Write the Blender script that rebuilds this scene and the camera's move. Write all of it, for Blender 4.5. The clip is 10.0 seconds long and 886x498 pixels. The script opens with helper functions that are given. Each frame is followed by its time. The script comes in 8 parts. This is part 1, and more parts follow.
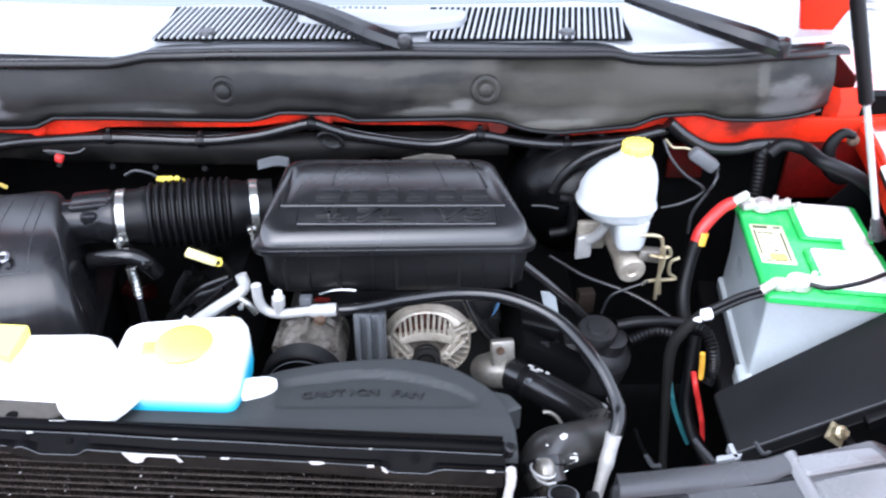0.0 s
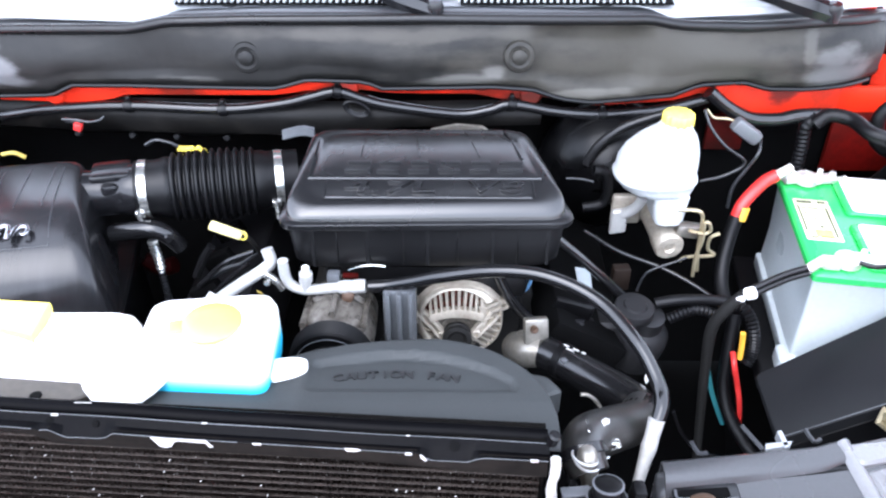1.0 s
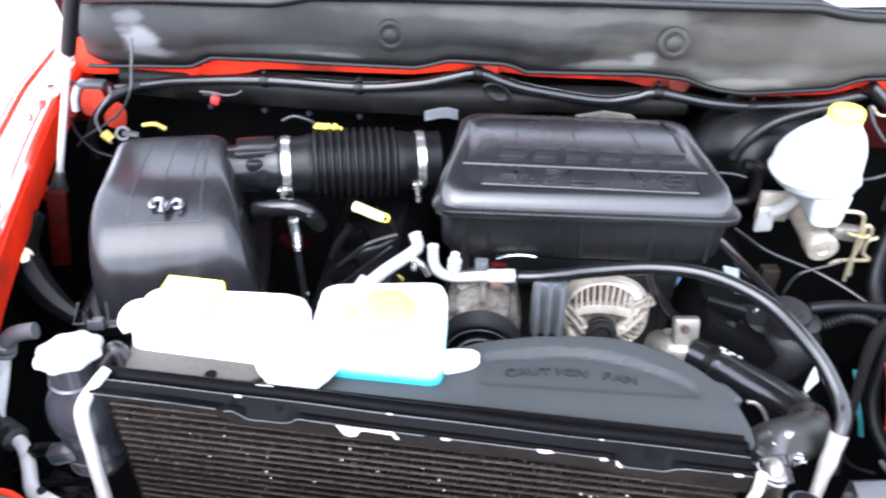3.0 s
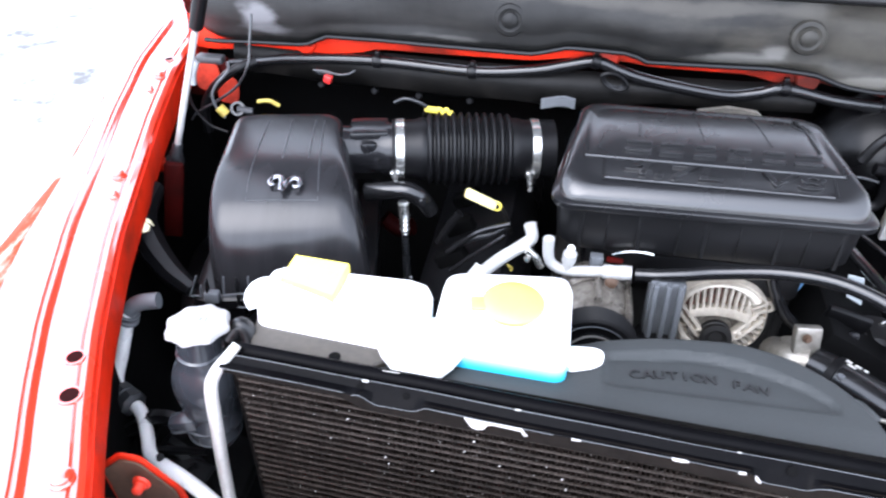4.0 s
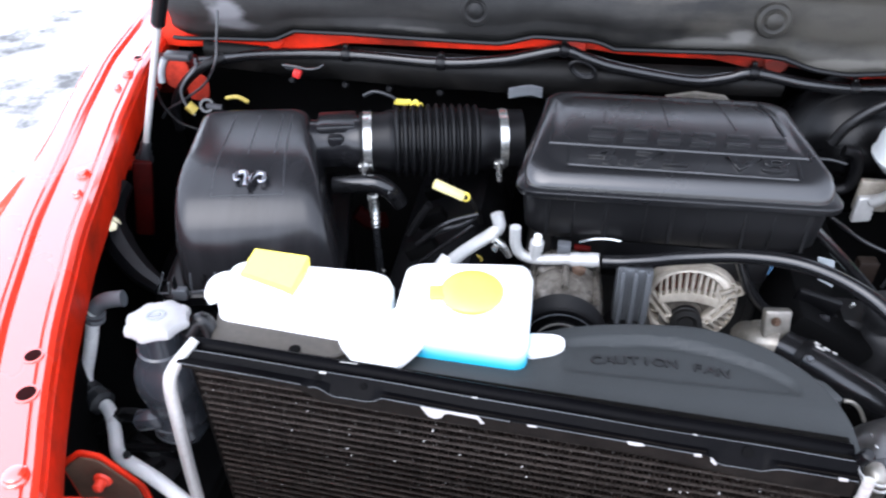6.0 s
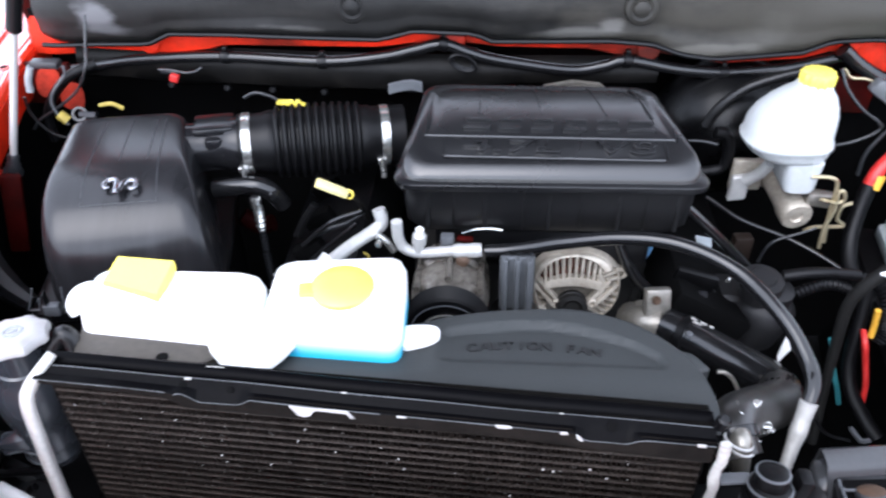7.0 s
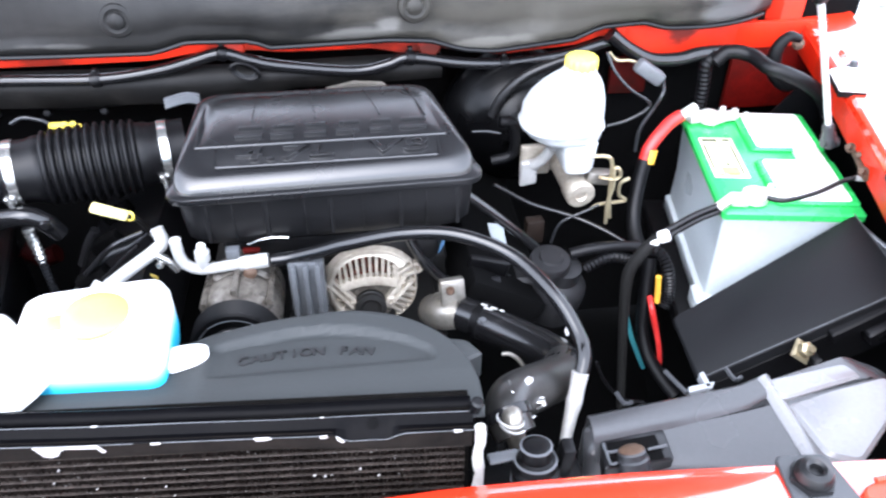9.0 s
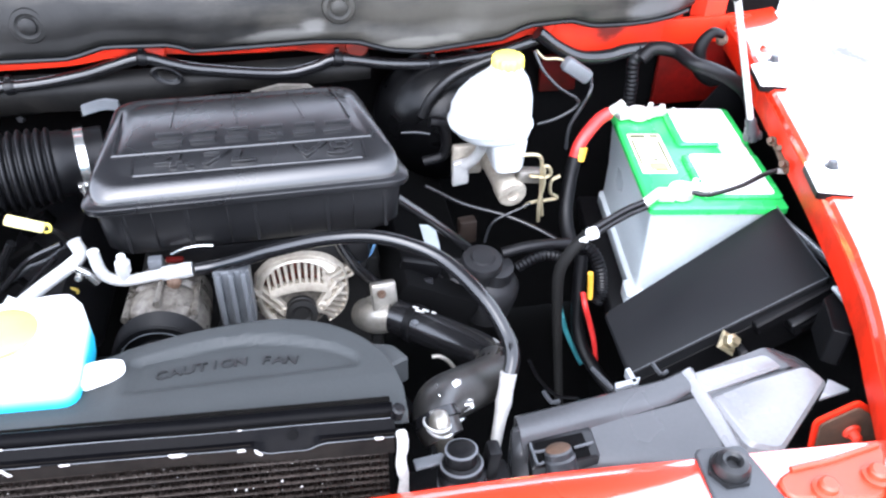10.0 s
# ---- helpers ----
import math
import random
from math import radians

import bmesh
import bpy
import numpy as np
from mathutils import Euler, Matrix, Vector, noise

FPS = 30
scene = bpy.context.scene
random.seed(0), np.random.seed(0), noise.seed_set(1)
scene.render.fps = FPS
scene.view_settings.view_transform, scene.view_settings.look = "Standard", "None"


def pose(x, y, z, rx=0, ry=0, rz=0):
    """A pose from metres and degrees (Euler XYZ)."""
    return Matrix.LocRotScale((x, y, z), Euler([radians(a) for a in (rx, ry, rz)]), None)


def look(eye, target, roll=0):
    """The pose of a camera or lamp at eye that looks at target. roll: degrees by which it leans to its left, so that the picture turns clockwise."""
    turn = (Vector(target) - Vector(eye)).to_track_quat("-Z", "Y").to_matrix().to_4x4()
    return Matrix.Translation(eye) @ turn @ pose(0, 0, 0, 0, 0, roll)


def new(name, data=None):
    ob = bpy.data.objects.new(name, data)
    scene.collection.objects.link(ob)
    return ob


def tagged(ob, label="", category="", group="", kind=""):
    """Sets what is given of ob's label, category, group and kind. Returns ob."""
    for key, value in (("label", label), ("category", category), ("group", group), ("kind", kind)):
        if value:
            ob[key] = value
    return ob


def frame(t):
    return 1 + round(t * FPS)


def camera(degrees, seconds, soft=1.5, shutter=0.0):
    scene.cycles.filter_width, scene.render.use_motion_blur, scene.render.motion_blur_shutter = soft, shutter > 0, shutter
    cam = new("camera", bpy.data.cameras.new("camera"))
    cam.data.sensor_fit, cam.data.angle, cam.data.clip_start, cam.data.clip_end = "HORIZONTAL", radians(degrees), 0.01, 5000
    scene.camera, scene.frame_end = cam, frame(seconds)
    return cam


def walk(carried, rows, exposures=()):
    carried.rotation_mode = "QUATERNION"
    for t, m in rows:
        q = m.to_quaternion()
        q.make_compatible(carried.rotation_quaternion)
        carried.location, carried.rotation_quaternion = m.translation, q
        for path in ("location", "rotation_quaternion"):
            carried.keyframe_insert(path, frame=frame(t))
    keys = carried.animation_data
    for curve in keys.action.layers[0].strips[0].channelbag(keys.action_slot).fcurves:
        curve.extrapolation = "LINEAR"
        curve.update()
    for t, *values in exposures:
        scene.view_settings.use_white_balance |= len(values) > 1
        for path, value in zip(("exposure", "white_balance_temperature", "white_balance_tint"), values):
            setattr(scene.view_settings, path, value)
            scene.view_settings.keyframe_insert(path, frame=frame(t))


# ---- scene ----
cam = camera(59.4, 10.0, soft=2.2, shutter=0.5)
PATH = [
    (0, (-0.006, -0.021, 1.684), (0.006, 1.66, 0.599), 0.1),
    (0.5, (-0.044, 0.004, 1.677), (-0.032, 1.657, 0.55), 0.4),
    (1, (-0.034, 0.02, 1.669), (-0.055, 1.654, 0.516), -0.2),
    (1.5, (-0.06, 0.021, 1.665), (-0.074, 1.642, 0.494), -0.1),
    (2, (-0.091, 0.021, 1.665), (-0.103, 1.635, 0.484), -0.2),
    (2.5, (-0.133, 0.035, 1.662), (-0.16, 1.642, 0.472), 0.3),
    (3, (-0.181, 0.046, 1.662), (-0.319, 1.643, 0.467), 0.0),
    (3.2, (-0.2, 0.052, 1.662), (-0.379, 1.639, 0.46), -0.1),
    (4.3, (-0.263, 0.054, 1.661), (-0.59, 1.585, 0.424), -0.6),
    (4.5, (-0.264, 0.054, 1.661), (-0.614, 1.582, 0.418), -0.9),
    (5, (-0.256, 0.054, 1.658), (-0.613, 1.582, 0.418), -1.2),
    (5.2, (-0.251, 0.056, 1.66), (-0.607, 1.583, 0.418), -1.4),
    (6.3, (-0.196, 0.059, 1.65), (-0.437, 1.615, 0.412), -1.3),
    (6.5, (-0.186, 0.06, 1.648), (-0.392, 1.619, 0.413), -1.0),
    (7, (-0.146, 0.063, 1.639), (-0.261, 1.634, 0.407), -0.9),
    (7.5, (-0.11, 0.064, 1.639), (-0.154, 1.636, 0.404), -1.1),
    (8, (-0.08, 0.064, 1.64), (-0.056, 1.634, 0.402), -0.8),
    (8.5, (-0.054, 0.062, 1.639), (0.059, 1.633, 0.407), -0.2),
    (9, (-0.022, 0.062, 1.639), (0.168, 1.626, 0.407), 0.0),
    (9.5, (0.004, 0.066, 1.639), (0.261, 1.619, 0.406), 0.5),
    (10, (0.014, 0.066, 1.639), (0.317, 1.61, 0.404), 0.9),
]
walk(cam, [(t, look(eye, target, roll)) for t, eye, target, roll in PATH],
     [(t, 2.5 + stops, 5980 if t < 2 else 6090, 14) for t, stops in ((0, -0.62), (0.6, -0.38), (1.5, -0.1), (2.5, 0.0), (3.0, 0.1), (3.6, -0.05), (4.5, -0.55), (5.2, -0.78), (6.3, -0.84), (7.0, -0.84), (7.5, -0.66), (8.0, -0.42), (8.6, -0.16), (9.2, 0.02), (10, 0.05))])


# ---- light: a bright overcast sky ----
world = bpy.data.worlds.new("overcast_sky")
scene.world = world
world.use_nodes = True
wn = world.node_tree
sky = wn.nodes.new("ShaderNodeTexSky")
sky.sky_type = "NISHITA"
sky.sun_disc = False
sky.sun_elevation, sky.sun_rotation = radians(52), radians(205)
sky.air_density, sky.dust_density, sky.ozone_density = 1.0, 1.0, 2.0
pale = wn.nodes.new("ShaderNodeHueSaturation")
pale.inputs["Saturation"].default_value = 0.42
wn.links.new(sky.outputs["Color"], pale.inputs["Color"])
cloud = wn.nodes.new("ShaderNodeVectorMath")
cloud.operation = "ADD"
cloud.inputs[1].default_value = (4.3, 4.6, 5.0)
wn.links.new(pale.outputs["Color"], cloud.inputs[0])
wn.links.new(cloud.outputs[0], wn.nodes["Background"].inputs["Color"])
wn.nodes["Background"].inputs["Strength"].default_value = 0.15
sun = new("sun", bpy.data.lights.new("sun", "SUN"))
sun.data.energy, sun.data.angle, sun.data.color = 0.5, radians(40), (1.0, 0.98, 0.96)
sun.matrix_world = look((-0.9, -1.9, 2.7), (0, 0, 0))


# ---- materials ----
def surf(name, col, rough=0.5, metal=0.0, var=0.18, big=6.0, fine=90.0, bump=0.08, coat=0.0, mottle=None, mottle_amount=0.0,
         random_tint=0.0, spec=0.5, transmission=0.0, streak=None, edge=(0.45, 0.75)):
    """A painted, moulded or cast surface: colour varied at two scales, with fine relief, uneven gloss and patches of a
    second colour, grime or painted glare.
    """
    m = bpy.data.materials.new(name)
    m.use_nodes = True
    n, l = m.node_tree.nodes, m.node_tree.links
    p = n["Principled BSDF"]
    at = n.new("ShaderNodeTexCoord")
    a, b = n.new("ShaderNodeTexNoise"), n.new("ShaderNodeTexNoise")
    a.inputs["Scale"].default_value, a.inputs["Detail"].default_value = big, 5
    b.inputs["Scale"].default_value, b.inputs["Detail"].default_value = fine, 3
    for t in (a, b):
        l.new(at.outputs["Object"], t.inputs["Vector"])
    both = n.new("ShaderNodeMath")
    both.operation = "MULTIPLY_ADD"
    both.inputs[1].default_value = 0.45
    l.new(b.outputs["Fac"], both.inputs[0])
    half = n.new("ShaderNodeMath")
    half.operation = "MULTIPLY"
    half.inputs[1].default_value = 0.55
    l.new(a.outputs["Fac"], half.inputs[0])
    l.new(half.outputs[0], both.inputs[2])
    ramp = n.new("ShaderNodeMapRange")
    ramp.inputs["From Min"].default_value, ramp.inputs["From Max"].default_value = 0.3, 0.7
    ramp.inputs["To Min"].default_value, ramp.inputs["To Max"].default_value = 1 - var, 1 + var
    l.new(both.outputs[0], ramp.inputs["Value"])
    shade = n.new("ShaderNodeVectorMath")
    shade.operation = "SCALE"
    shade.inputs[0].default_value = col
    l.new(ramp.outputs[0], shade.inputs["Scale"])
    out = shade.outputs[0]
    if random_tint:
        info = n.new("ShaderNodeObjectInfo")
        rr = n.new("ShaderNodeMapRange")
        rr.inputs["To Min"].default_value, rr.inputs["To Max"].default_value = 1 - random_tint, 1 + random_tint
        l.new(info.outputs["Random"], rr.inputs["Value"])
        s2 = n.new("ShaderNodeVectorMath")
        s2.operation = "SCALE"
        l.new(out, s2.inputs[0])
        l.new(rr.outputs[0], s2.inputs["Scale"])
        out = s2.outputs[0]
    if mottle:
        d = n.new("ShaderNodeTexNoise")
        d.inputs["Scale"].default_value, d.inputs["Detail"].default_value, d.inputs["Roughness"].default_value = big * 1.7, 8, 0.65
        if streak:
            pull = n.new("ShaderNodeMapping")
            pull.inputs["Scale"].default_value = streak
            l.new(at.outputs["Object"], pull.inputs["Vector"])
            l.new(pull.outputs[0], d.inputs["Vector"])
        else:
            l.new(at.outputs["Object"], d.inputs["Vector"])
        dr = n.new("ShaderNodeMapRange")
        dr.inputs["From Min"].default_value, dr.inputs["From Max"].default_value = edge
        dr.inputs["To Max"].default_value = mottle_amount
        l.new(d.outputs["Fac"], dr.inputs["Value"])
        mix = n.new("ShaderNodeMix")
        mix.data_type = "RGBA"
        l.new(dr.outputs[0], mix.inputs["Factor"])
        l.new(out, mix.inputs["A"])
        mix.inputs["B"].default_value = (*mottle, 1)
        out = mix.outputs["Result"]
    l.new(out, p.inputs["Base Color"])
    rg = n.new("ShaderNodeMapRange")
    rg.inputs["From Min"].default_value, rg.inputs["From Max"].default_value = 0.3, 0.7
    rg.inputs["To Min"].default_value, rg.inputs["To Max"].default_value = max(0.02, rough - 0.09), min(1, rough + 0.09)
    l.new(a.outputs["Fac"], rg.inputs["Value"])
    l.new(rg.outputs[0], p.inputs["Roughness"])
    p.inputs["Metallic"].default_value = metal
    p.inputs["Coat Weight"].default_value = coat
    p.inputs["Coat Roughness"].default_value = 0.04
    p.inputs["Coat IOR"].default_value = 2.2
    p.inputs["Specular IOR Level"].default_value = spec
    p.inputs["Transmission Weight"].default_value = transmission
    if bump:
        bp = n.new("ShaderNodeBump")
        bp.inputs["Strength"].default_value, bp.inputs["Distance"].default_value = bump, 0.002
        l.new(b.outputs["Fac"], bp.inputs["Height"])
        l.new(bp.outputs[0], p.inputs["Normal"])
    return m


RED = surf("red_paint", (0.66, 0.026, 0.006), 0.28, var=0.05, big=3, fine=400, bump=0.01, coat=1.0)
REDIN = surf("inner_red_paint", (0.62, 0.022, 0.005), 0.4, var=0.12, big=8, fine=200, bump=0.03, spec=0.1, mottle=(0.09, 0.018, 0.010), mottle_amount=0.75)
REDEND = surf("dull_red_paint", (0.62, 0.035, 0.012), 0.45, var=0.12, big=14, fine=200, bump=0.03, spec=0.5)
# SHADERED, DIMRED, DARKRED and DEEPRED: the body red with shade put into it.
SHADERED = surf("shaded_wing_red", (0.10, 0.0035, 0.0025), 0.5, var=0.3, big=5, fine=120, bump=0.05, spec=0.08, mottle=(0.02, 0.004, 0.003), mottle_amount=0.55, edge=(0.46, 0.62))
DIMRED = surf("shaded_corner_red", (0.34, 0.028, 0.014), 0.6, var=0.4, big=14, fine=150, bump=0.2, spec=0.06, mottle=(0.03, 0.012, 0.009), mottle_amount=0.7)
REDSIDE = surf("mirror_streak_red", (0.62, 0.03, 0.008), 0.5, var=0.1, big=5, fine=300, bump=0.02, spec=0.05, mottle=(0.72, 0.40, 0.34), mottle_amount=0.85, streak=(6, 2, 3), edge=(0.50, 0.66))
RIDGE = surf("lamp_ridge_glare", (0.15, 0.152, 0.156), 0.3, var=0.12, big=9, fine=250, bump=0.03)
BLACK = surf("black_plastic", (0.0032, 0.0032, 0.0037), 0.34, var=0.2, fine=300, bump=0.05, spec=0.25)
GUARD = surf("grey_bracket", (0.10, 0.107, 0.115), 0.4, metal=0.3, var=0.2, big=20, fine=200, bump=0.1)
COMP = surf("grimy_casting", (0.16, 0.145, 0.125), 0.32, metal=0.5, var=0.4, big=40, fine=160, bump=0.3, mottle=(0.03, 0.024, 0.018), mottle_amount=0.85)
WORN = surf("worn_rim", (0.30, 0.29, 0.27), 0.4, metal=0.6, var=0.3, big=40, bump=0.1)
COVER = surf("cover_plastic", (0.0075, 0.0076, 0.0084), 0.28, var=0.12, big=4, fine=500, bump=0.06, spec=0.7)
# Pale streaks in the colour stand for sky reflections on the lid.
AIRBOX = surf("sky_streaked_plastic", (0.010, 0.010, 0.011), 0.25, var=0.12, big=4, fine=500, bump=0.06, spec=0.34, mottle=(0.022, 0.0216, 0.0238), mottle_amount=0.8, streak=(3.2, 0.5, 0.5), edge=(0.42, 0.72))
LOBE = surf("lamp_lobe_glare", (0.165, 0.167, 0.171), 0.24, var=0.12, big=9, fine=250, bump=0.03)
SATIN = surf("satin_black_plastic", (0.008, 0.008, 0.009), 0.22, var=0.15, fine=350, bump=0.04, spec=0.35)
DARK = surf("dark_grimy_metal", (0.0075, 0.0072, 0.0068), 0.6, metal=0.2, var=0.4, fine=60, bump=0.3, spec=0.3, mottle=(0.014, 0.0125, 0.011), mottle_amount=0.5)
# Near-black, deeper than any real liner: stands for unlit depth and openings.
UNLIT = surf("unlit_black", (0.001, 0.001, 0.0011), 0.8, var=0.3, fine=80, bump=0.2, spec=0.07)
RUBBER = surf("black_rubber", (0.006, 0.006, 0.0065), 0.34, var=0.2, fine=200, bump=0.06, spec=0.35)
SHROUD = surf("shroud_plastic", (0.028, 0.0305, 0.031), 0.58, var=0.1, big=9, fine=300, bump=0.12, spec=0.24)
LETTER = surf("lettering_shade", (0.013, 0.0135, 0.014), 0.45, var=0.1, bump=0.05, spec=0.3)
ALU = surf("cast_aluminium", (0.27, 0.255, 0.225), 0.42, metal=0.75, var=0.25, big=18, fine=160, bump=0.25, mottle=(0.12, 0.09, 0.06), mottle_amount=0.45)
SILVER = surf("bright_aluminium_tube", (0.42, 0.42, 0.41), 0.36, metal=0.2, var=0.1, big=20, fine=200, bump=0.05)
ALTC = surf("bright_casting", (0.44, 0.40, 0.335), 0.38, metal=0.45, var=0.25, big=20, fine=160, bump=0.2, mottle=(0.16, 0.12, 0.08), mottle_amount=0.5)
BARE = surf("bare_pale_tube", (0.85, 0.85, 0.83), 0.32, metal=0.08, var=0.06, big=20, fine=200, bump=0.03)
HANDLE = surf("faded_yellow_plastic", (0.84, 0.74, 0.34), 0.4, var=0.12, big=30, fine=200, bump=0.03)
STEEL = surf("zinc_steel", (0.6, 0.6, 0.58), 0.22, metal=0.9, var=0.15, big=25, fine=200, bump=0.05)
HOSEB = surf("shiny_hose_rubber", (0.006, 0.006, 0.0065), 0.17, var=0.2, big=12, fine=200, bump=0.05, spec=0.5)
HOSED = surf("dusty_hose_rubber", (0.013, 0.0125, 0.012), 0.36, var=0.5, big=14, fine=150, bump=0.1, spec=0.6, mottle=(0.028, 0.026, 0.023), mottle_amount=0.5)
BRASS = surf("yellow_zinc", (0.50, 0.43, 0.28), 0.35, metal=0.8, var=0.2, big=25, fine=150, bump=0.08)
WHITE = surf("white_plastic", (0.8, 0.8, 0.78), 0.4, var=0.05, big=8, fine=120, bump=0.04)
MILKY = surf("milky_plastic", (0.41, 0.43, 0.435), 0.35, var=0.06, big=9, fine=150, bump=0.03)
YELLOW = surf("yellow_plastic", (0.83, 0.67, 0.10), 0.38, var=0.08, big=20, fine=200, bump=0.04)
DULLYEL = surf("dull_yellow", (0.34, 0.26, 0.05), 0.45, var=0.3, big=40, bump=0.1)
GREEN = surf("green_plastic", (0.03, 0.42, 0.09), 0.25, var=0.1, big=10, fine=200, bump=0.03)
CASE = surf("battery_case_plastic", (0.48, 0.53, 0.55), 0.35, var=0.07, big=9, fine=150, bump=0.04)
LABEL = surf("paper_label", (0.55, 0.53, 0.36), 0.55, var=0.06, fine=200, bump=0.02)
INK = surf("label_print", (0.05, 0.06, 0.03), 0.5, var=0.1, bump=0.0)
LEAD = surf("lead_terminal", (0.62, 0.60, 0.56), 0.5, metal=0.6, var=0.25, big=40, fine=300, bump=0.3, mottle=(0.8, 0.8, 0.78), mottle_amount=0.7)
REDWIRE = surf("red_cable", (0.50, 0.025, 0.022), 0.4, var=0.12, big=30, fine=200, bump=0.03)
ORANGE = surf("orange_tape", (0.74, 0.40, 0.04), 0.5, var=0.1, bump=0.02)
TEAL = surf("teal_wire", (0.03, 0.17, 0.19), 0.45, var=0.1, bump=0.02)
COPPER = surf("copper_windings", (0.20, 0.042, 0.024), 0.45, metal=0.3, var=0.9, big=60, fine=200, bump=0.3, mottle=(0.004, 0.003, 0.003), mottle_amount=0.7, edge=(0.42, 0.6))
LOOM = surf("corrugated_loom", (0.0032, 0.0032, 0.0037), 0.42, var=0.2, fine=200, bump=0.05, spec=0.2)
GREY = surf("grey_housing", (0.22, 0.23, 0.24), 0.28, var=0.1, big=7, fine=250, bump=0.04)
COWL = surf("dusty_cowl_panel", (0.0075, 0.0074, 0.0072), 0.45, var=0.45, big=5, fine=45, bump=0.25, spec=0.2, mottle=(0.026, 0.025, 0.0225), mottle_amount=0.6, streak=(0.6, 1.0, 2.2), edge=(0.50, 0.78))
TRIM = surf("grey_trim", (0.024, 0.0255, 0.028), 0.38, var=0.1, fine=300, bump=0.05)
SCREEN = surf("cowl_screen", (0.27, 0.28, 0.295), 0.35, var=0.06, big=4, fine=300, bump=0.05)
CORE = surf("core_fins", (0.002, 0.0018, 0.0016), 0.7, var=0.5, big=30, fine=500, bump=0.5, spec=0.05, mottle=(0.006, 0.005, 0.004), mottle_amount=0.6)
TUBE = surf("core_tube", (0.025, 0.0200, 0.0172), 0.6, var=0.6, big=40, fine=300, bump=0.3, spec=0.1, mottle=(0.046, 0.037, 0.031), mottle_amount=0.7, random_tint=0.4)
FIN = surf("bent_fins", (0.027, 0.0215, 0.0185), 0.7, var=0.8, big=60, fine=500, bump=0.2, spec=0.04, mottle=(0.056, 0.045, 0.038), mottle_amount=0.7, edge=(0.52, 0.7))
DULLTUBE = surf("dull_aluminium_tube", (0.44, 0.43, 0.41), 0.4, metal=0.3, var=0.2, big=20, fine=150, bump=0.1)
PALE = surf("oxidised_edge", (0.36, 0.35, 0.33), 0.5, var=0.3, big=40, fine=150, bump=0.3, mottle=(0.10, 0.09, 0.08), mottle_amount=0.5)
DUST = surf("dust_specks", (0.13, 0.12, 0.11), 0.7, var=0.4, bump=0.0)
DEEPRED = surf("deep_shade_red", (0.012, 0.0006, 0.0006), 0.7, var=0.4, bump=0.0, spec=0.05)
CHIP = surf("bare_chips", (0.36, 0.35, 0.34), 0.5, var=0.1)
FUSEBOX = surf("fuse_box_plastic", (0.008, 0.0084, 0.0093), 0.5, var=0.12, big=6, fine=400, bump=0.06, spec=0.14)
CHROME = surf("chrome_badge", (0.30, 0.30, 0.32), 0.2, metal=1.0, var=0.08, big=30, bump=0.02)
GLASS = surf("windshield_glass", (0.03, 0.05, 0.045), 0.05, var=0.05, bump=0.0, coat=1.0)
GROUND = surf("pale_gravel_ground", (0.34, 0.335, 0.33), 0.9, var=0.2, big=1.2, fine=40, bump=0.5, mottle=(0.055, 0.055, 0.054), mottle_amount=0.9, edge=(0.54, 0.64))
BROWN = surf("rusty_steel", (0.075, 0.043, 0.026), 0.65, metal=0.3, var=0.35, big=25, fine=120, bump=0.3)
WIRE = surf("grey_wire", (0.018, 0.019, 0.021), 0.28, var=0.15, bump=0.03)
DARKRED = surf("shaded_dark_red", (0.034, 0.0014, 0.001), 0.6, var=0.5, big=8, fine=80, bump=0.1, spec=0.08, mottle=(0.01, 0.004, 0.003), mottle_amount=0.8)
RAIL = surf("rail_plastic", (0.0016, 0.0016, 0.002), 0.36, var=0.3, fine=200, bump=0.1, spec=0.03, mottle=(0.005, 0.0047, 0.0045), mottle_amount=0.35)
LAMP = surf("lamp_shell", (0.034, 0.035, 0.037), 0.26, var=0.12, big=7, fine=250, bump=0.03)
PLUG = surf("grey_plug", (0.08, 0.085, 0.092), 0.4, var=0.12, bump=0.04)
STRIP = surf("seal_strip", (0.0055, 0.0046, 0.004), 0.8, var=0.5, fine=100, bump=0.3, spec=0.06, mottle=(0.017, 0.0135, 0.011), mottle_amount=0.6)
LOWBLACK = surf("matt_black_plastic", (0.0022, 0.0022, 0.0026), 0.5, var=0.2, fine=200, bump=0.1, spec=0.16)
DUCT = surf("duct_shell", (0.0032, 0.003, 0.0028), 0.5, var=0.4, big=9, fine=90, bump=0.2, spec=0.15, mottle=(0.011, 0.0095, 0.008), mottle_amount=0.5)
TRAY = surf("tray_plastic", (0.006, 0.006, 0.0066), 0.4, var=0.15, big=5, fine=400, bump=0.06, spec=0.3)
PUMP = surf("pump_casting", (0.0085, 0.0085, 0.0092), 0.5, var=0.25, big=20, fine=200, bump=0.08, spec=0.25)
GLOSSBLACK = surf("gloss_black_paint", (0.0012, 0.0012, 0.0014), 0.3, var=0.2, fine=200, bump=0.02, spec=0.16)
NECK = surf("neck_plastic", (0.026, 0.029, 0.034), 0.26, var=0.15, bump=0.04, spec=0.6)
FELT = surf("hood_liner", (0.016, 0.016, 0.017), 0.9, var=0.15, big=5, fine=150, bump=0.3)

MILKW = surf("bottle_plastic", (0.9, 0.9, 0.89), 0.33, var=0.04, big=9, fine=150, bump=0.03)
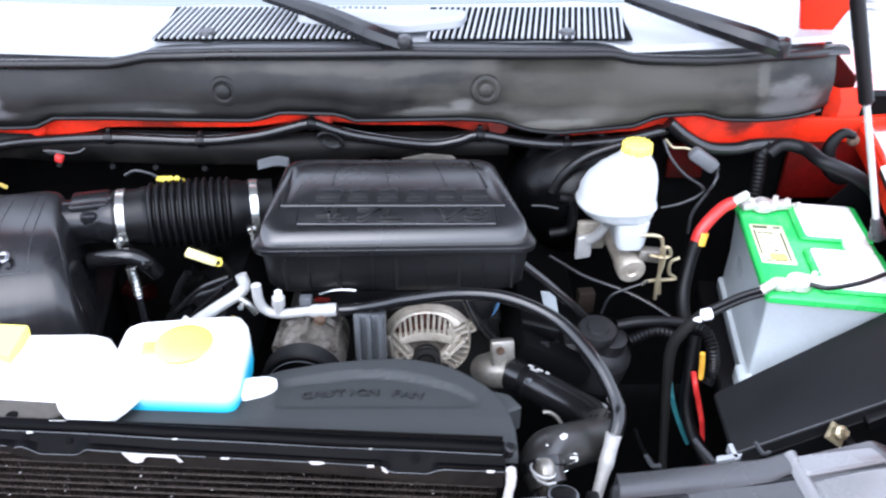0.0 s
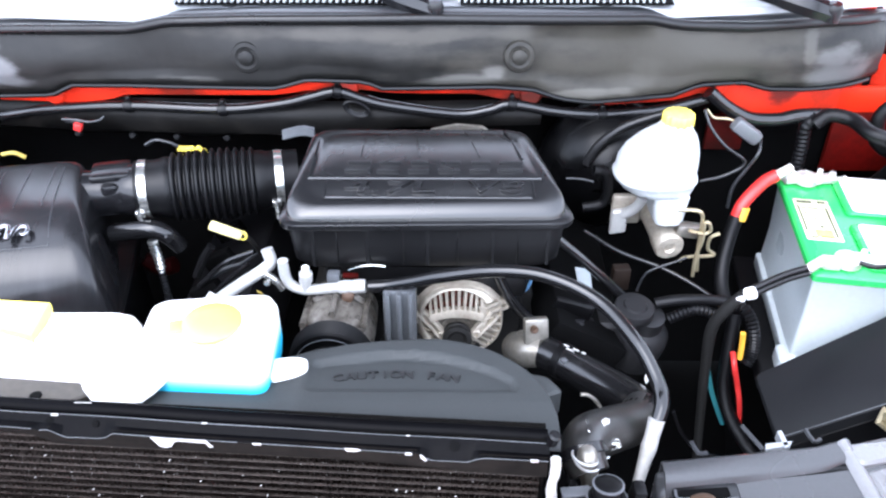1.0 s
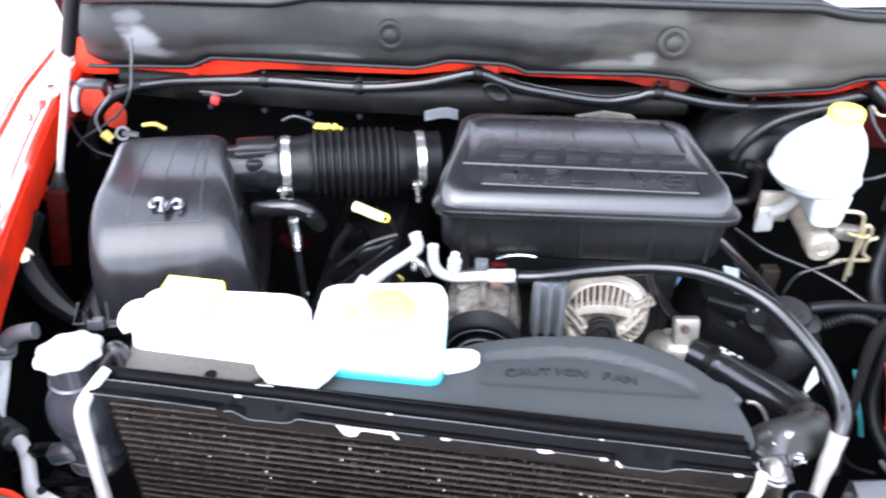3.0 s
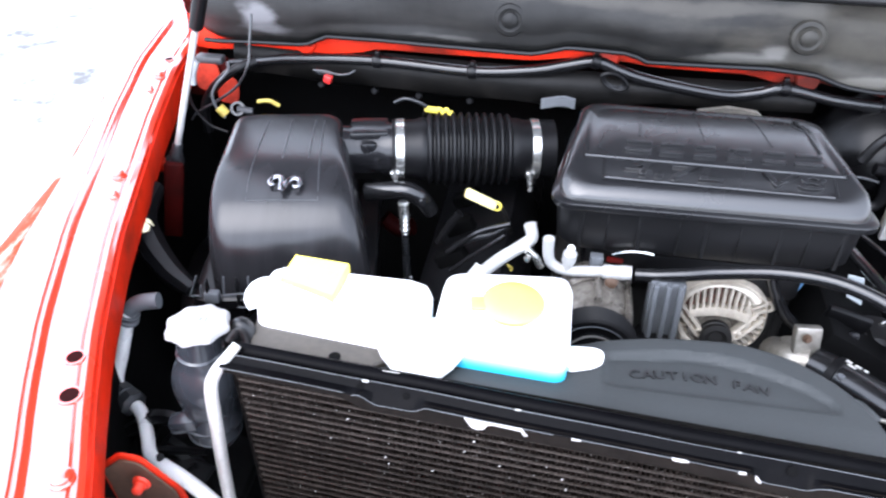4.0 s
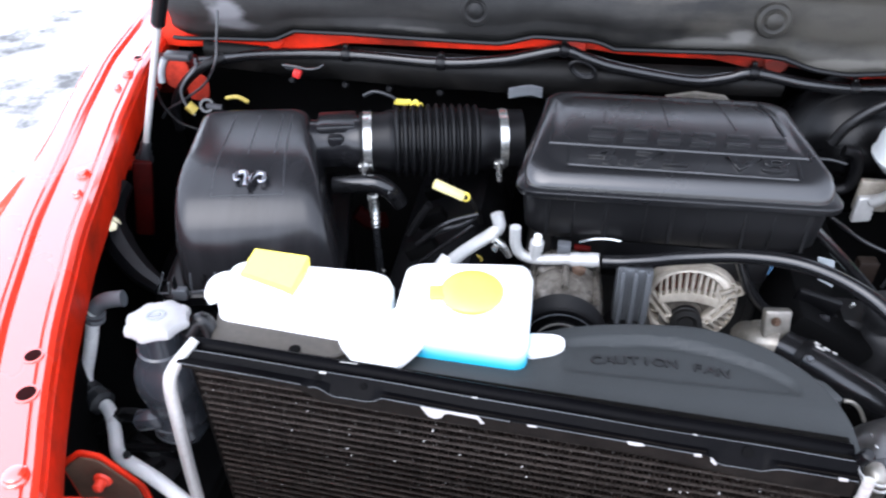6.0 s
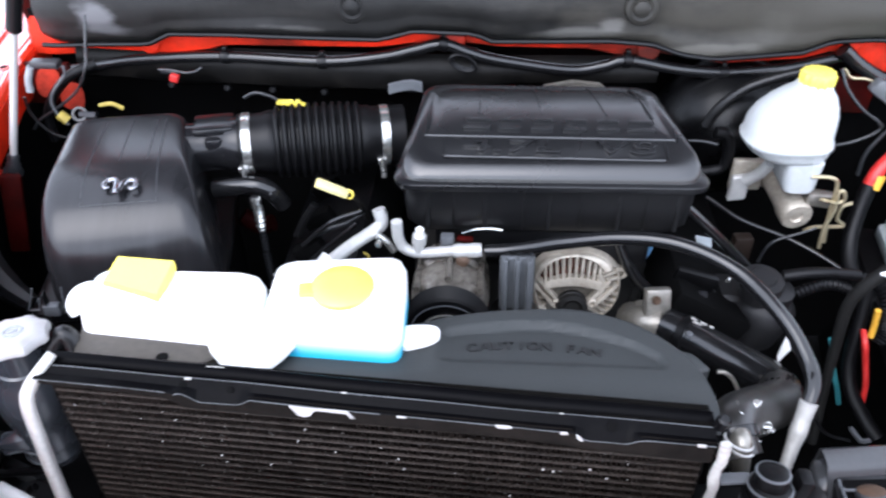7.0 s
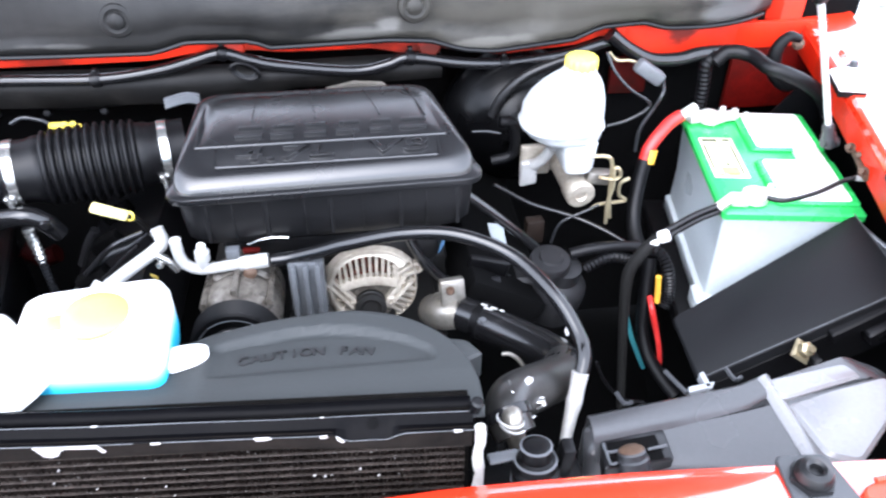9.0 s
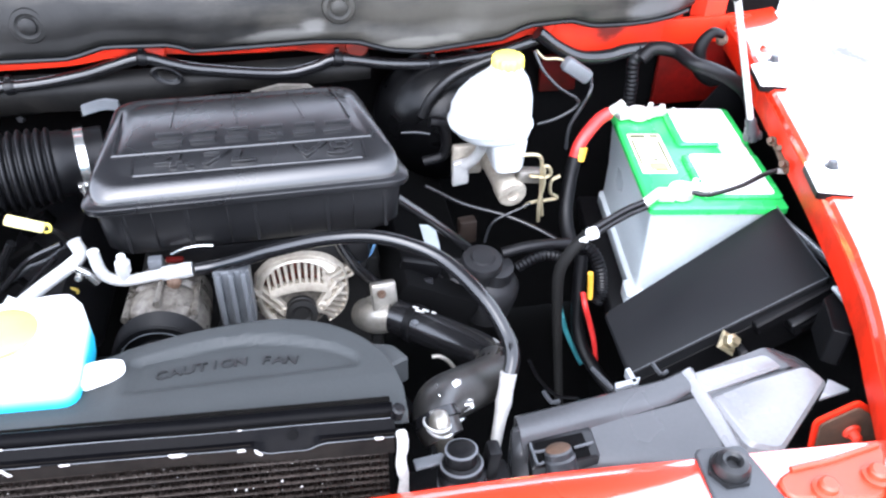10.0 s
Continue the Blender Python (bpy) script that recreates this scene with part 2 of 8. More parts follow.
# the double bottle: milky plastic with blue washer fluid standing in its lower part
BOTTLE = surf("bottle_with_fluid", (0.9, 0.9, 0.89), 0.33, var=0.04, big=9, fine=150, bump=0.03)
bn, bl = BOTTLE.node_tree.nodes, BOTTLE.node_tree.links
where = bn.new("ShaderNodeSeparateXYZ")
bl.new(bn["Texture Coordinate"].outputs["Object"], where.inputs[0])
level = bn.new("ShaderNodeMapRange")
level.inputs["From Min"].default_value, level.inputs["From Max"].default_value = 0.090, 0.060
level.interpolation_type = "SMOOTHSTEP"
bl.new(where.outputs["Z"], level.inputs["Value"])
fluid = bn.new("ShaderNodeMix")
fluid.data_type = "RGBA"
bl.new(level.outputs[0], fluid.inputs["Factor"])
bl.new(bn["Principled BSDF"].inputs["Base Color"].links[0].from_socket, fluid.inputs["A"])
fluid.inputs["B"].default_value = (0.02, 0.42, 0.62, 1)
bl.new(fluid.outputs["Result"], bn["Principled BSDF"].inputs["Base Color"])


def patched(m, spots):
    """Adds patches, worn and dusty or plainly darker, to a material: each with its middle, its reach along the axes, a
    colour and a strength.
    """
    n, l = m.node_tree.nodes, m.node_tree.links
    rough = n.new("ShaderNodeTexNoise")
    rough.inputs["Scale"].default_value, rough.inputs["Detail"].default_value = 26, 9
    pull = n.new("ShaderNodeMapping")
    pull.inputs["Scale"].default_value = (0.6, 1, 1.5)
    l.new(n["Texture Coordinate"].outputs["Object"], pull.inputs["Vector"])
    l.new(pull.outputs[0], rough.inputs["Vector"])
    out = n["Principled BSDF"].inputs["Base Color"].links[0].from_socket
    for middle, reach, colour, strength in spots:
        off, far = n.new("ShaderNodeVectorMath"), n.new("ShaderNodeVectorMath")
        off.operation, far.operation = "SUBTRACT", "LENGTH"
        off.inputs[1].default_value = middle
        part_ = n.new("ShaderNodeVectorMath")
        part_.operation = "DIVIDE"
        part_.inputs[1].default_value = reach
        l.new(n["Texture Coordinate"].outputs["Object"], off.inputs[0])
        l.new(off.outputs[0], part_.inputs[0])
        l.new(part_.outputs[0], far.inputs[0])
        add = n.new("ShaderNodeMath")
        add.operation = "MULTIPLY_ADD"
        add.inputs[1].default_value = -1.6
        l.new(rough.outputs["Fac"], add.inputs[0])
        l.new(far.outputs["Value"], add.inputs[2])
        rr = n.new("ShaderNodeMapRange")
        rr.interpolation_type = "SMOOTHSTEP"
        rr.inputs["From Min"].default_value, rr.inputs["From Max"].default_value = (0.35, -0.65) if reach[0] > 0.15 else (0.30, -0.40)
        rr.inputs["To Max"].default_value = strength
        l.new(add.outputs[0], rr.inputs["Value"])
        mix = n.new("ShaderNodeMix")
        mix.data_type = "RGBA"
        l.new(rr.outputs[0], mix.inputs["Factor"])
        l.new(out, mix.inputs["A"])
        mix.inputs["B"].default_value = (*colour, 1)
        out = mix.outputs["Result"]
    l.new(out, n["Principled BSDF"].inputs["Base Color"])


# dust lies thick on the cowl's battery side; its ends and lower lip are scuffed
patched(COWL, (((0.40, 0.23, 1.180), (0.42, 0.3, 0.20), (0.044, 0.041, 0.034), 0.8),
               ((-0.712, 0.24, 1.172), (0.035, 0.2, 0.030), (0.13, 0.13, 0.136), 0.85), ((-0.700, 0.24, 1.148), (0.05, 0.2, 0.012), (0.075, 0.075, 0.078), 0.75), ((-0.725, 0.24, 1.202), (0.03, 0.2, 0.012), (0.075, 0.075, 0.078), 0.7),
               ((0.70, 0.28, 1.155), (0.06, 0.2, 0.05), (0.09, 0.09, 0.09), 0.7), ((0.643, 0.26, 1.195), (0.014, 0.2, 0.05), (0.07, 0.067, 0.06), 0.7), ((0.37, 0.24, 1.160), (0.03, 0.2, 0.03), (0.052, 0.049, 0.042), 0.6),
               ((0.275, 0.23, 1.130), (0.10, 0.2, 0.010), (0.085, 0.081, 0.072), 0.75), ((0.06, 0.22, 1.163), (0.08, 0.2, 0.010), (0.085, 0.083, 0.077), 0.7), ((0.115, 0.22, 1.174), (0.022, 0.2, 0.014), (0.095, 0.092, 0.086), 0.7),
               ((-0.377, 0.24, 1.163), (0.06, 0.2, 0.006), (0.055, 0.054, 0.051), 0.6), ((0.05, 0.22, 1.235), (0.5, 0.2, 0.012), (0.045, 0.042, 0.036), 0.7)))
# The red flange, darker in four patches along its length.
FLANGE = surf("patchy_flange_red", (0.60, 0.022, 0.006), 0.4, var=0.12, big=8, fine=200, bump=0.03, spec=0.1, mottle=(0.10, 0.02, 0.011), mottle_amount=0.75)
patched(FLANGE, (((0.22, 0.26, 1.115), (0.26, 0.4, 0.06), (0.030, 0.011, 0.008), 0.92), ((-0.13, 0.26, 1.12), (0.10, 0.4, 0.04), (0.05, 0.012, 0.008), 0.8), ((-0.42, 0.26, 1.125), (0.08, 0.4, 0.04), (0.05, 0.012, 0.008), 0.7), ((0.62, 0.27, 1.13), (0.05, 0.4, 0.05), (0.03, 0.010, 0.008), 0.85)))


# ---- building helpers ----
def part(name, bm, material, parent=None, label="", smooth=38, category="", group="", kind="", at=None):
    """Links a bmesh, built in world metres, as one mesh object under a thing or a part."""
    origin = Vector(at) if at is not None else (parent.matrix_world.translation.copy() if parent else Vector((0, 0, 0)))
    if parent is not None:
        top = parent
        while top.parent:
            top = top.parent
        origin = Vector(top["base"])
    bm.transform(Matrix.Translation(-origin))
    bmesh.ops.recalc_face_normals(bm, faces=bm.faces)
    me = bpy.data.meshes.new(name)
    bm.to_mesh(me)
    bm.free()
    me.materials.append(material)
    if smooth:
        me.shade_smooth()
        me.set_sharp_from_angle(angle=radians(smooth))
    ob = new(name, me)
    if parent is not None:
        ob.parent = parent
    else:
        ob.location = origin
        ob["base"] = tuple(origin)
    return tagged(ob, label, category, group, kind)


def thing(name, base, label, category, group="", kind=""):
    ob = new(name)
    ob.empty_display_size = 0.02
    ob.location = base
    ob["base"] = tuple(base)
    return tagged(ob, label, category, group, kind)


def share(name, mesh, parent, m):
    """One more object on a mesh that others use too, at the pose m in world metres."""
    ob = new(name, mesh)
    ob.parent = parent
    top = parent
    while top.parent:
        top = top.parent
    ob.matrix_basis = Matrix.Translation(-Vector(top["base"])) @ m
    return ob


def own(bm, name, material, smooth=38):
    bmesh.ops.recalc_face_normals(bm, faces=bm.faces)
    me = bpy.data.meshes.new(name)
    bm.to_mesh(me)
    bm.free()
    me.materials.append(material)
    me.shade_smooth()
    me.set_sharp_from_angle(angle=radians(smooth))
    return me


def B():
    return bmesh.new()


def box(bm, c, s, rot=(0, 0, 0), bevel=0.0, seg=2, m=None):
    m = m if m is not None else pose(*c, *rot)
    r = bmesh.ops.create_cube(bm, size=1, matrix=m @ Matrix.Diagonal((*s, 1)))
    if bevel:
        edges = list({e for v in r["verts"] for e in v.link_edges})
        bmesh.ops.bevel(bm, geom=edges, offset=bevel, segments=seg, affect="EDGES", profile=0.5)
    return bm


def basis(d, up=(0, 0, 1)):
    d = Vector(d).normalized()
    u = Vector(up)
    if abs(d.dot(u)) > 0.97:
        u = Vector((0, 1, 0))
    a = d.cross(u).normalized()
    return a, a.cross(d).normalized(), d


def loft(bm, rings, caps=True, closed=True):
    rows = [[bm.verts.new(p) for p in ring] for ring in rings]
    n = len(rows[0])
    for a, b in zip(rows, rows[1:]):
        for i in range(n if closed else n - 1):
            j = (i + 1) % n
            bm.faces.new((a[i], a[j], b[j], b[i]))
    if caps:
        bm.faces.new(rows[0][::-1])
        bm.faces.new(rows[-1])
    return bm


def lathe(bm, o, axis, profile, n=28, caps=True):
    a, b, d = basis(axis)
    o = Vector(o)
    return loft(bm, [[o + d * h + (a * math.cos(2 * math.pi * i / n) + b * math.sin(2 * math.pi * i / n)) * r for i in range(n)]
                     for r, h in profile], caps)


def rod(bm, p, q, r, r2=None, n=16):
    p, q = Vector(p), Vector(q)
    return lathe(bm, p, q - p, [(r, 0), (r if r2 is None else r2, (q - p).length)], n)


def glide(pts, k=6):
    """A smooth line through the points."""
    P = [Vector(p) for p in pts]
    P = [2 * P[0] - P[1]] + P + [2 * P[-1] - P[-2]]
    out = []
    for i in range(1, len(P) - 2):
        p0, p1, p2, p3 = P[i - 1:i + 3]
        for j in range(k):
            t = j / k
            out.append(0.5 * ((2 * p1) + (p2 - p0) * t + (2 * p0 - 5 * p1 + 4 * p2 - p3) * t * t + (3 * p1 - p0 - 3 * p2 + p3) * t ** 3))
    return out + [P[-2]]


def pipe(bm, pts, r, n=12, k=6, ribs=0, depth=0.0):
    """A round pipe through points; r a radius or a list of them; ribs: rings a metre, as on a corrugated hose."""
    line = glide(pts, k)
    if ribs:
        fine = []
        length = sum((b - a).length for a, b in zip(line, line[1:]))
        count = max(8, int(length * ribs * 4))
        acc, marks = 0.0, [0.0]
        for a, b in zip(line, line[1:]):
            acc += (b - a).length
            marks.append(acc)
        j = 0
        for i in range(count + 1):
            s = acc * i / count
            while j < len(marks) - 2 and marks[j + 1] < s:
                j += 1
            f = (s - marks[j]) / max(1e-9, marks[j + 1] - marks[j])
            fine.append(line[j].lerp(line[j + 1], min(1, f)))
        line = fine
    a, b, d = basis(line[1] - line[0])
    rings = []
    N = len(line)
    for i, p in enumerate(line):
        d2 = (line[min(N - 1, i + 1)] - line[max(0, i - 1)]).normalized()
        q = d.rotation_difference(d2)
        a, b, d = q @ a, q @ b, d2
        if isinstance(r, (list, tuple)):
            u = i / (N - 1) * (len(r) - 1)
            j = min(len(r) - 2, int(u))
            rad = r[j] + (r[j + 1] - r[j]) * (u - j)
        else:
            rad = r
        if ribs:
            rad -= depth * (0, 0.5, 1, 0.5)[i % 4]
        rings.append([p + (a * math.cos(2 * math.pi * s / n) + b * math.sin(2 * math.pi * s / n)) * rad for s in range(n)])
    return loft(bm, rings)


def rounded(corners, inset, radius, k=4):
    """A polygon (x, y) drawn in by an inset, its corners rounded."""
    n = len(corners)
    c = [Vector(p) for p in corners]
    area = sum(c[i].x * c[(i + 1) % n].y - c[(i + 1) % n].x * c[i].y for i in range(n))
    if area < 0:
        c.reverse()
    inner = []
    for i in range(n):
        e0, e1 = (c[i] - c[i - 1]).normalized(), (c[(i + 1) % n] - c[i]).normalized()
        n0, n1 = Vector((-e0.y, e0.x)), Vector((-e1.y, e1.x))
        inner.append(c[i] + (n0 + n1) * inset / (1 + n0.dot(n1)))
    out = []
    for i in range(n):
        p, e0, e1 = inner[i], (inner[i - 1] - inner[i]), (inner[(i + 1) % n] - inner[i])
        r = min(radius, 0.45 * e0.length, 0.45 * e1.length)
        a, b = p + e0.normalized() * r, p + e1.normalized() * r
        for j in range(k + 1):
            t = j / k
            out.append((1 - t) ** 2 * a + 2 * t * (1 - t) * p + t * t * b)
    return out


def slab(bm, corners, z0, z1, radius=0.004, edge=0.0015, m=None):
    """A flat plate with rounded outline and softened edges; m places it."""
    rings = [(edge, z0), (0, z0 + edge), (0, z1 - edge), (edge, z1)]
    m = m if m is not None else Matrix()
    return loft(bm, [[m @ Vector((p.x, p.y, z)) for p in rounded(corners, i, radius)] for i, z in rings])


def sheet(bm, rows, thick=0.0):
    """A surface through rows of points, given thickness downwards along its normals."""
    rs = [[bm.verts.new(p) for p in row] for row in rows]
    for a, b in zip(rs, rs[1:]):
        for i in range(len(a) - 1):
            bm.faces.new((a[i], a[i + 1], b[i + 1], b[i]))
    if thick:
        bmesh.ops.recalc_face_normals(bm, faces=bm.faces)
        bmesh.ops.solidify(bm, geom=list(bm.faces), thickness=thick)
    return bm


def along(table, x):
    """The value at x of a line through (x, value) pairs."""
    if x <= table[0][0]:
        return table[0][1]
    for (a, u), (b, v) in zip(table, table[1:]):
        if x <= b:
            return u + (v - u) * (x - a) / max(1e-9, b - a)
    return table[-1][1]


def words(text, size, m, material, parent, name="lettering", label="", depth=0.0008, shear=0.0, spacing=1.0):
    """Raised lettering in the built-in font, laid in the plane of m."""
    cu = bpy.data.curves.new(name, "FONT")
    cu.body, cu.size, cu.extrude, cu.shear, cu.space_character = text, size, depth, shear, spacing
    cu.align_x, cu.align_y, cu.bevel_depth = "CENTER", "CENTER", 0.0003
    ob = bpy.data.objects.new(name, cu)
    me = bpy.data.meshes.new_from_object(ob)
    bpy.data.objects.remove(ob)
    me.materials.append(material)
    o = share(name, me, parent, m)
    return tagged(o, label)


def bolt(bm, p, axis, r, height=0.006, washer=True):
    d = Vector(axis).normalized()
    if washer:
        lathe(bm, p, d, [(r * 1.5, 0), (r * 1.5, 0.0012), (r * 1.35, 0.002)], 18)
    lathe(bm, Vector(p) + d * 0.0015, d, [(r, 0), (r, height * 0.8), (r * 0.85, height)], 6)
    return bm


# ---- ground ----
bm = B()
bmesh.ops.create_grid(bm, x_segments=40, y_segments=40, size=150)
part("ground", bm, GROUND, None, "pale gravel ground in flat daylight", 0, "ground", kind="structure")


# ---- the truck's body ----
truck = thing("pickup_truck", (-0.08, 1.0, 0.0), "red pickup truck with its hood raised", "truck")


def cowl_y(x):
    return 1.222 + 0.02 * (x + 0.1) + 0.09 * (x + 0.1) ** 2


FENDER_LEFT = [(0.27, -0.578), (0.398, -0.637), (0.475, -0.678), (0.579, -0.727), (0.734, -0.788), (1.015, -0.876), (1.183, -0.922), (1.40, -0.955), (1.75, -0.99)]
FENDER_RIGHT = [(0.27, 0.44), (0.40, 0.495), (0.475, 0.53), (0.531, 0.556), (0.589, 0.585), (0.681, 0.618), (0.782, 0.648), (0.859, 0.669), (1.067, 0.724), (1.257, 0.772), (1.45, 0.81), (1.75, 0.84)]


def fender_top(y):
    return 1.083 + 0.02 * (y - 0.4)


FENDER_OUT_LEFT = [(0.27, -0.62), (0.375, -0.706), (0.45, -0.805), (0.508, -0.875), (0.594, -0.932), (0.656, -0.947), (0.776, -0.950), (0.873, -0.953), (0.974, -0.972), (1.134, -1.01), (1.268, -1.04), (1.75, -1.12)]
FENDER_OUT_RIGHT = [(y, -0.16 - x) for y, x in FENDER_OUT_LEFT]


def fender(edge, outer, side, name):
    rows = []
    ys = [0.27 + 0.037 * i for i in range(41)]
    for y in ys:
        x, z = along(edge, y), fender_top(y)
        k = max(0.16, (abs(along(outer, y) - x) - 0.085) / 0.16)
        prof = [(0.0, -0.013), (0.002, -0.004), (0.008, 0.0), (0.014, 0.0002), (0.016, -0.0012), (0.018, 0.0004), (0.056, 0.001), (0.060, 0.003), (0.063, 0.0055), (0.067, 0.006), (0.069, 0.0045), (0.071, 0.006), (0.085, 0.0065),
                (0.11, 0.0065), (0.14, 0.006), (0.17, 0.003), (0.20, -0.005), (0.222, -0.016), (0.236, -0.034), (0.245, -0.07), (0.248, -0.15), (0.24, -0.42), (0.22, -0.62)]
        if side > 0:
            prof = [(d, h) if d < 0.01 or d > 0.1 else (d, 0.0002 + 0.0065 * min(1, d / 0.1) ** 2) for d, h in prof]
        rows.append([(x + side * (d if d <= 0.085 else 0.085 + (d - 0.085) * k), y, z + h - max(0, 0.34 - y) * 0.35 * (d / 0.1)) for d, h in prof])
    bm = B()
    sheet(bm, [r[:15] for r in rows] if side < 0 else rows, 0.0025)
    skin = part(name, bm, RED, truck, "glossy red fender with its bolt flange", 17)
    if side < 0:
        # Reflections painted in: dull red for dark surroundings, pale streaks for sky.
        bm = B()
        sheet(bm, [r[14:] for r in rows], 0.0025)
        part("fender_side", bm, REDSIDE, skin, "outer side of the fender, its reflections painted into the red", 40)
    drop = -0.068 if side < 0 else -0.058
    bm = B()
    sheet(bm, [[(along(edge, y) + side * 0.0004, y, fender_top(y) - 0.0125), (along(edge, y) + side * 0.002, y, fender_top(y) + drop * 0.6), (along(edge, y) + side * 0.006, y, fender_top(y) + drop)] for y in ys], 0.002)
    part("flange_wall", bm, REDIN, skin, "red inner wall below the flange", 50)
    return skin


fender_l = fender(FENDER_LEFT, FENDER_OUT_LEFT, -1, "fender")
fender_r = fender(FENDER_RIGHT, FENDER_OUT_RIGHT, 1, "fender")


def hole(x, y, r, tilt=0.25):
    bm = B()
    z = fender_top(y)
    lathe(bm, (x, y, z - 0.001), (0, 0, 1), [(r * 1.25, 0), (r * 1.25, 0.0026), (r, 0.0028), (r * 0.95, 0.001)], 20, False)
    part("hole_rim", bm, RED, fender_l)
    # Dark red disc stands for the shaded inside of the hole.
    bm = B()
    lathe(bm, (x, y, z + 0.0005), (0, 0, 1), [(r, 0), (r, 0.0012)], 20)
    part("hole", bm, DEEPRED, fender_l, "dark red disc for the shaded inside of a punched hole")


for x, y, r in ((-0.728, 0.534, 0.0085), (-0.706, 0.487, 0.0095), (-0.944, 1.197, 0.007)):
    hole(x, y, r)
for x, y, r, f in ((-0.661, 0.399, 0.010, fender_l), (-0.850, 0.851, 0.009, fender_l), (-0.833, 0.806, 0.006, fender_l), (-0.931, 1.136, 0.008, fender_l), (-0.925, 1.09, 0.005, fender_l),
                   (0.785, 1.19, 0.007, fender_r), (0.775, 1.27, 0.007, fender_r)):
    bm = B()
    lathe(bm, (x, y, fender_top(y)), (0, 0, 1), [(r * 1.2, 0), (r * 1.2, 0.002), (r, 0.003), (r * 0.95, 0.006), (r * 0.6, 0.008)], 18)
    part("flange_bolt", bm, RED, f)
for x, y, c in ((0.770, 1.135, [(0.726, 1.128, 1.106), (0.706, 1.059, 1.106), (0.746, 1.048, 1.106), (0.784, 1.134, 1.106)]), (0.685, 0.830, [(0.656, 0.847, 1.100), (0.636, 0.781, 1.100), (0.679, 0.767, 1.100), (0.713, 0.851, 1.100)])):
    c = [(p[0], p[1]) for p in c]
    # Black slab added under the tab to stand for its shade.
    bm = B()
    slab(bm, c, fender_top(y) - 0.007, fender_top(y) + 0.0025, 0.003, 0.0005)
    part("tab_underside", bm, LOWBLACK, fender_r, "black slab painting the shade under the tab")
    bm = B()
    slab(bm, c, fender_top(y) + 0.0025, fender_top(y) + 0.0065, 0.003, 0.001)
    tab = part("mounting_tab", bm, WHITE, fender_r, "pale mounting tab")
    bm = B()
    bolt(bm, (x, y, fender_top(y) + 0.005), (0, 0, 1), 0.007, 0.009)
    part("screw", bm, TRIM, tab, "dark steel hex screw and washer")

# inner aprons: dark liners below each fender with red steel showing behind
for edge, s in ((FENDER_LEFT, -1), (FENDER_RIGHT, 1)):
    rows = []
    for i in range(16):
        y = 0.40 + i * 0.064
        x = along(edge, y)
        rows.append([(x + s * 0.03, y, fender_top(y) - 0.035), (x + s * 0.05, y, fender_top(y) - 0.09), (x + s * 0.045, y, 0.90),
                     (x + s * 0.02, y, 0.74), (x - s * 0.08, y, 0.60), (x - s * 0.20, y, 0.42)])
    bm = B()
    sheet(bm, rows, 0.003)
    part("inner_apron", bm, UNLIT, truck, "black plastic wheelhouse liner")
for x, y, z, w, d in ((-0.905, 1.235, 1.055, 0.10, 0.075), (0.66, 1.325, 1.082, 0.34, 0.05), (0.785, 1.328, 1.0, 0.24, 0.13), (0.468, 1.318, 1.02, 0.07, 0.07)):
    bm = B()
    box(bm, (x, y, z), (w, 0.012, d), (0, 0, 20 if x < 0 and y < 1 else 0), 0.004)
    part("red_inner_panel", bm, REDIN if z == 1.082 else SHADERED if x > 0.5 else DARKRED, truck, "red inner body steel, darkened where it stands in shade")
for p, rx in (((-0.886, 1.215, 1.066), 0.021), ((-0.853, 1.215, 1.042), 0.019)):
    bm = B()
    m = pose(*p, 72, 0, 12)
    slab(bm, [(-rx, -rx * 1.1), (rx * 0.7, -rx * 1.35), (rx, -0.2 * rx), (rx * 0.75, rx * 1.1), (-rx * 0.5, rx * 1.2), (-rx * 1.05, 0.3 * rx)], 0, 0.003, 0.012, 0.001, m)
    part("red_inner_panel", bm, DIMRED, truck, "inner body steel in the corner, its red dimmed for shade")
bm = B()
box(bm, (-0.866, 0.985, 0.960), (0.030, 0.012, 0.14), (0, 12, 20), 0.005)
part("red_inner_panel", bm, DARKRED, truck, "inner body steel, its red darkened for shade")
bm = B()
lathe(bm, (-0.889, 1.015, 1.006), (0.6, -0.7, 0.3), [(0.012, -0.004), (0.011, 0.002), (0.007, 0.004), (0.006, 0.012), (0.003, 0.014)], 12)
part("fender_bolt", bm, REDIN, truck, "red painted bolt by the strut")
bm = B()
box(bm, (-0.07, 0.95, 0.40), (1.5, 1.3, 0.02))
part("under_tray", bm, UNLIT, truck)
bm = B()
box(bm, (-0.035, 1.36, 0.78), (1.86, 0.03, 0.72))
# Second box is an added filler closing the gap by the left fender.
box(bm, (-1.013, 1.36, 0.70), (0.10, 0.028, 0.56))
part("firewall", bm, UNLIT, truck, "black firewall behind the engine")

# front crossbar over the radiator
bm = B()
rows = []
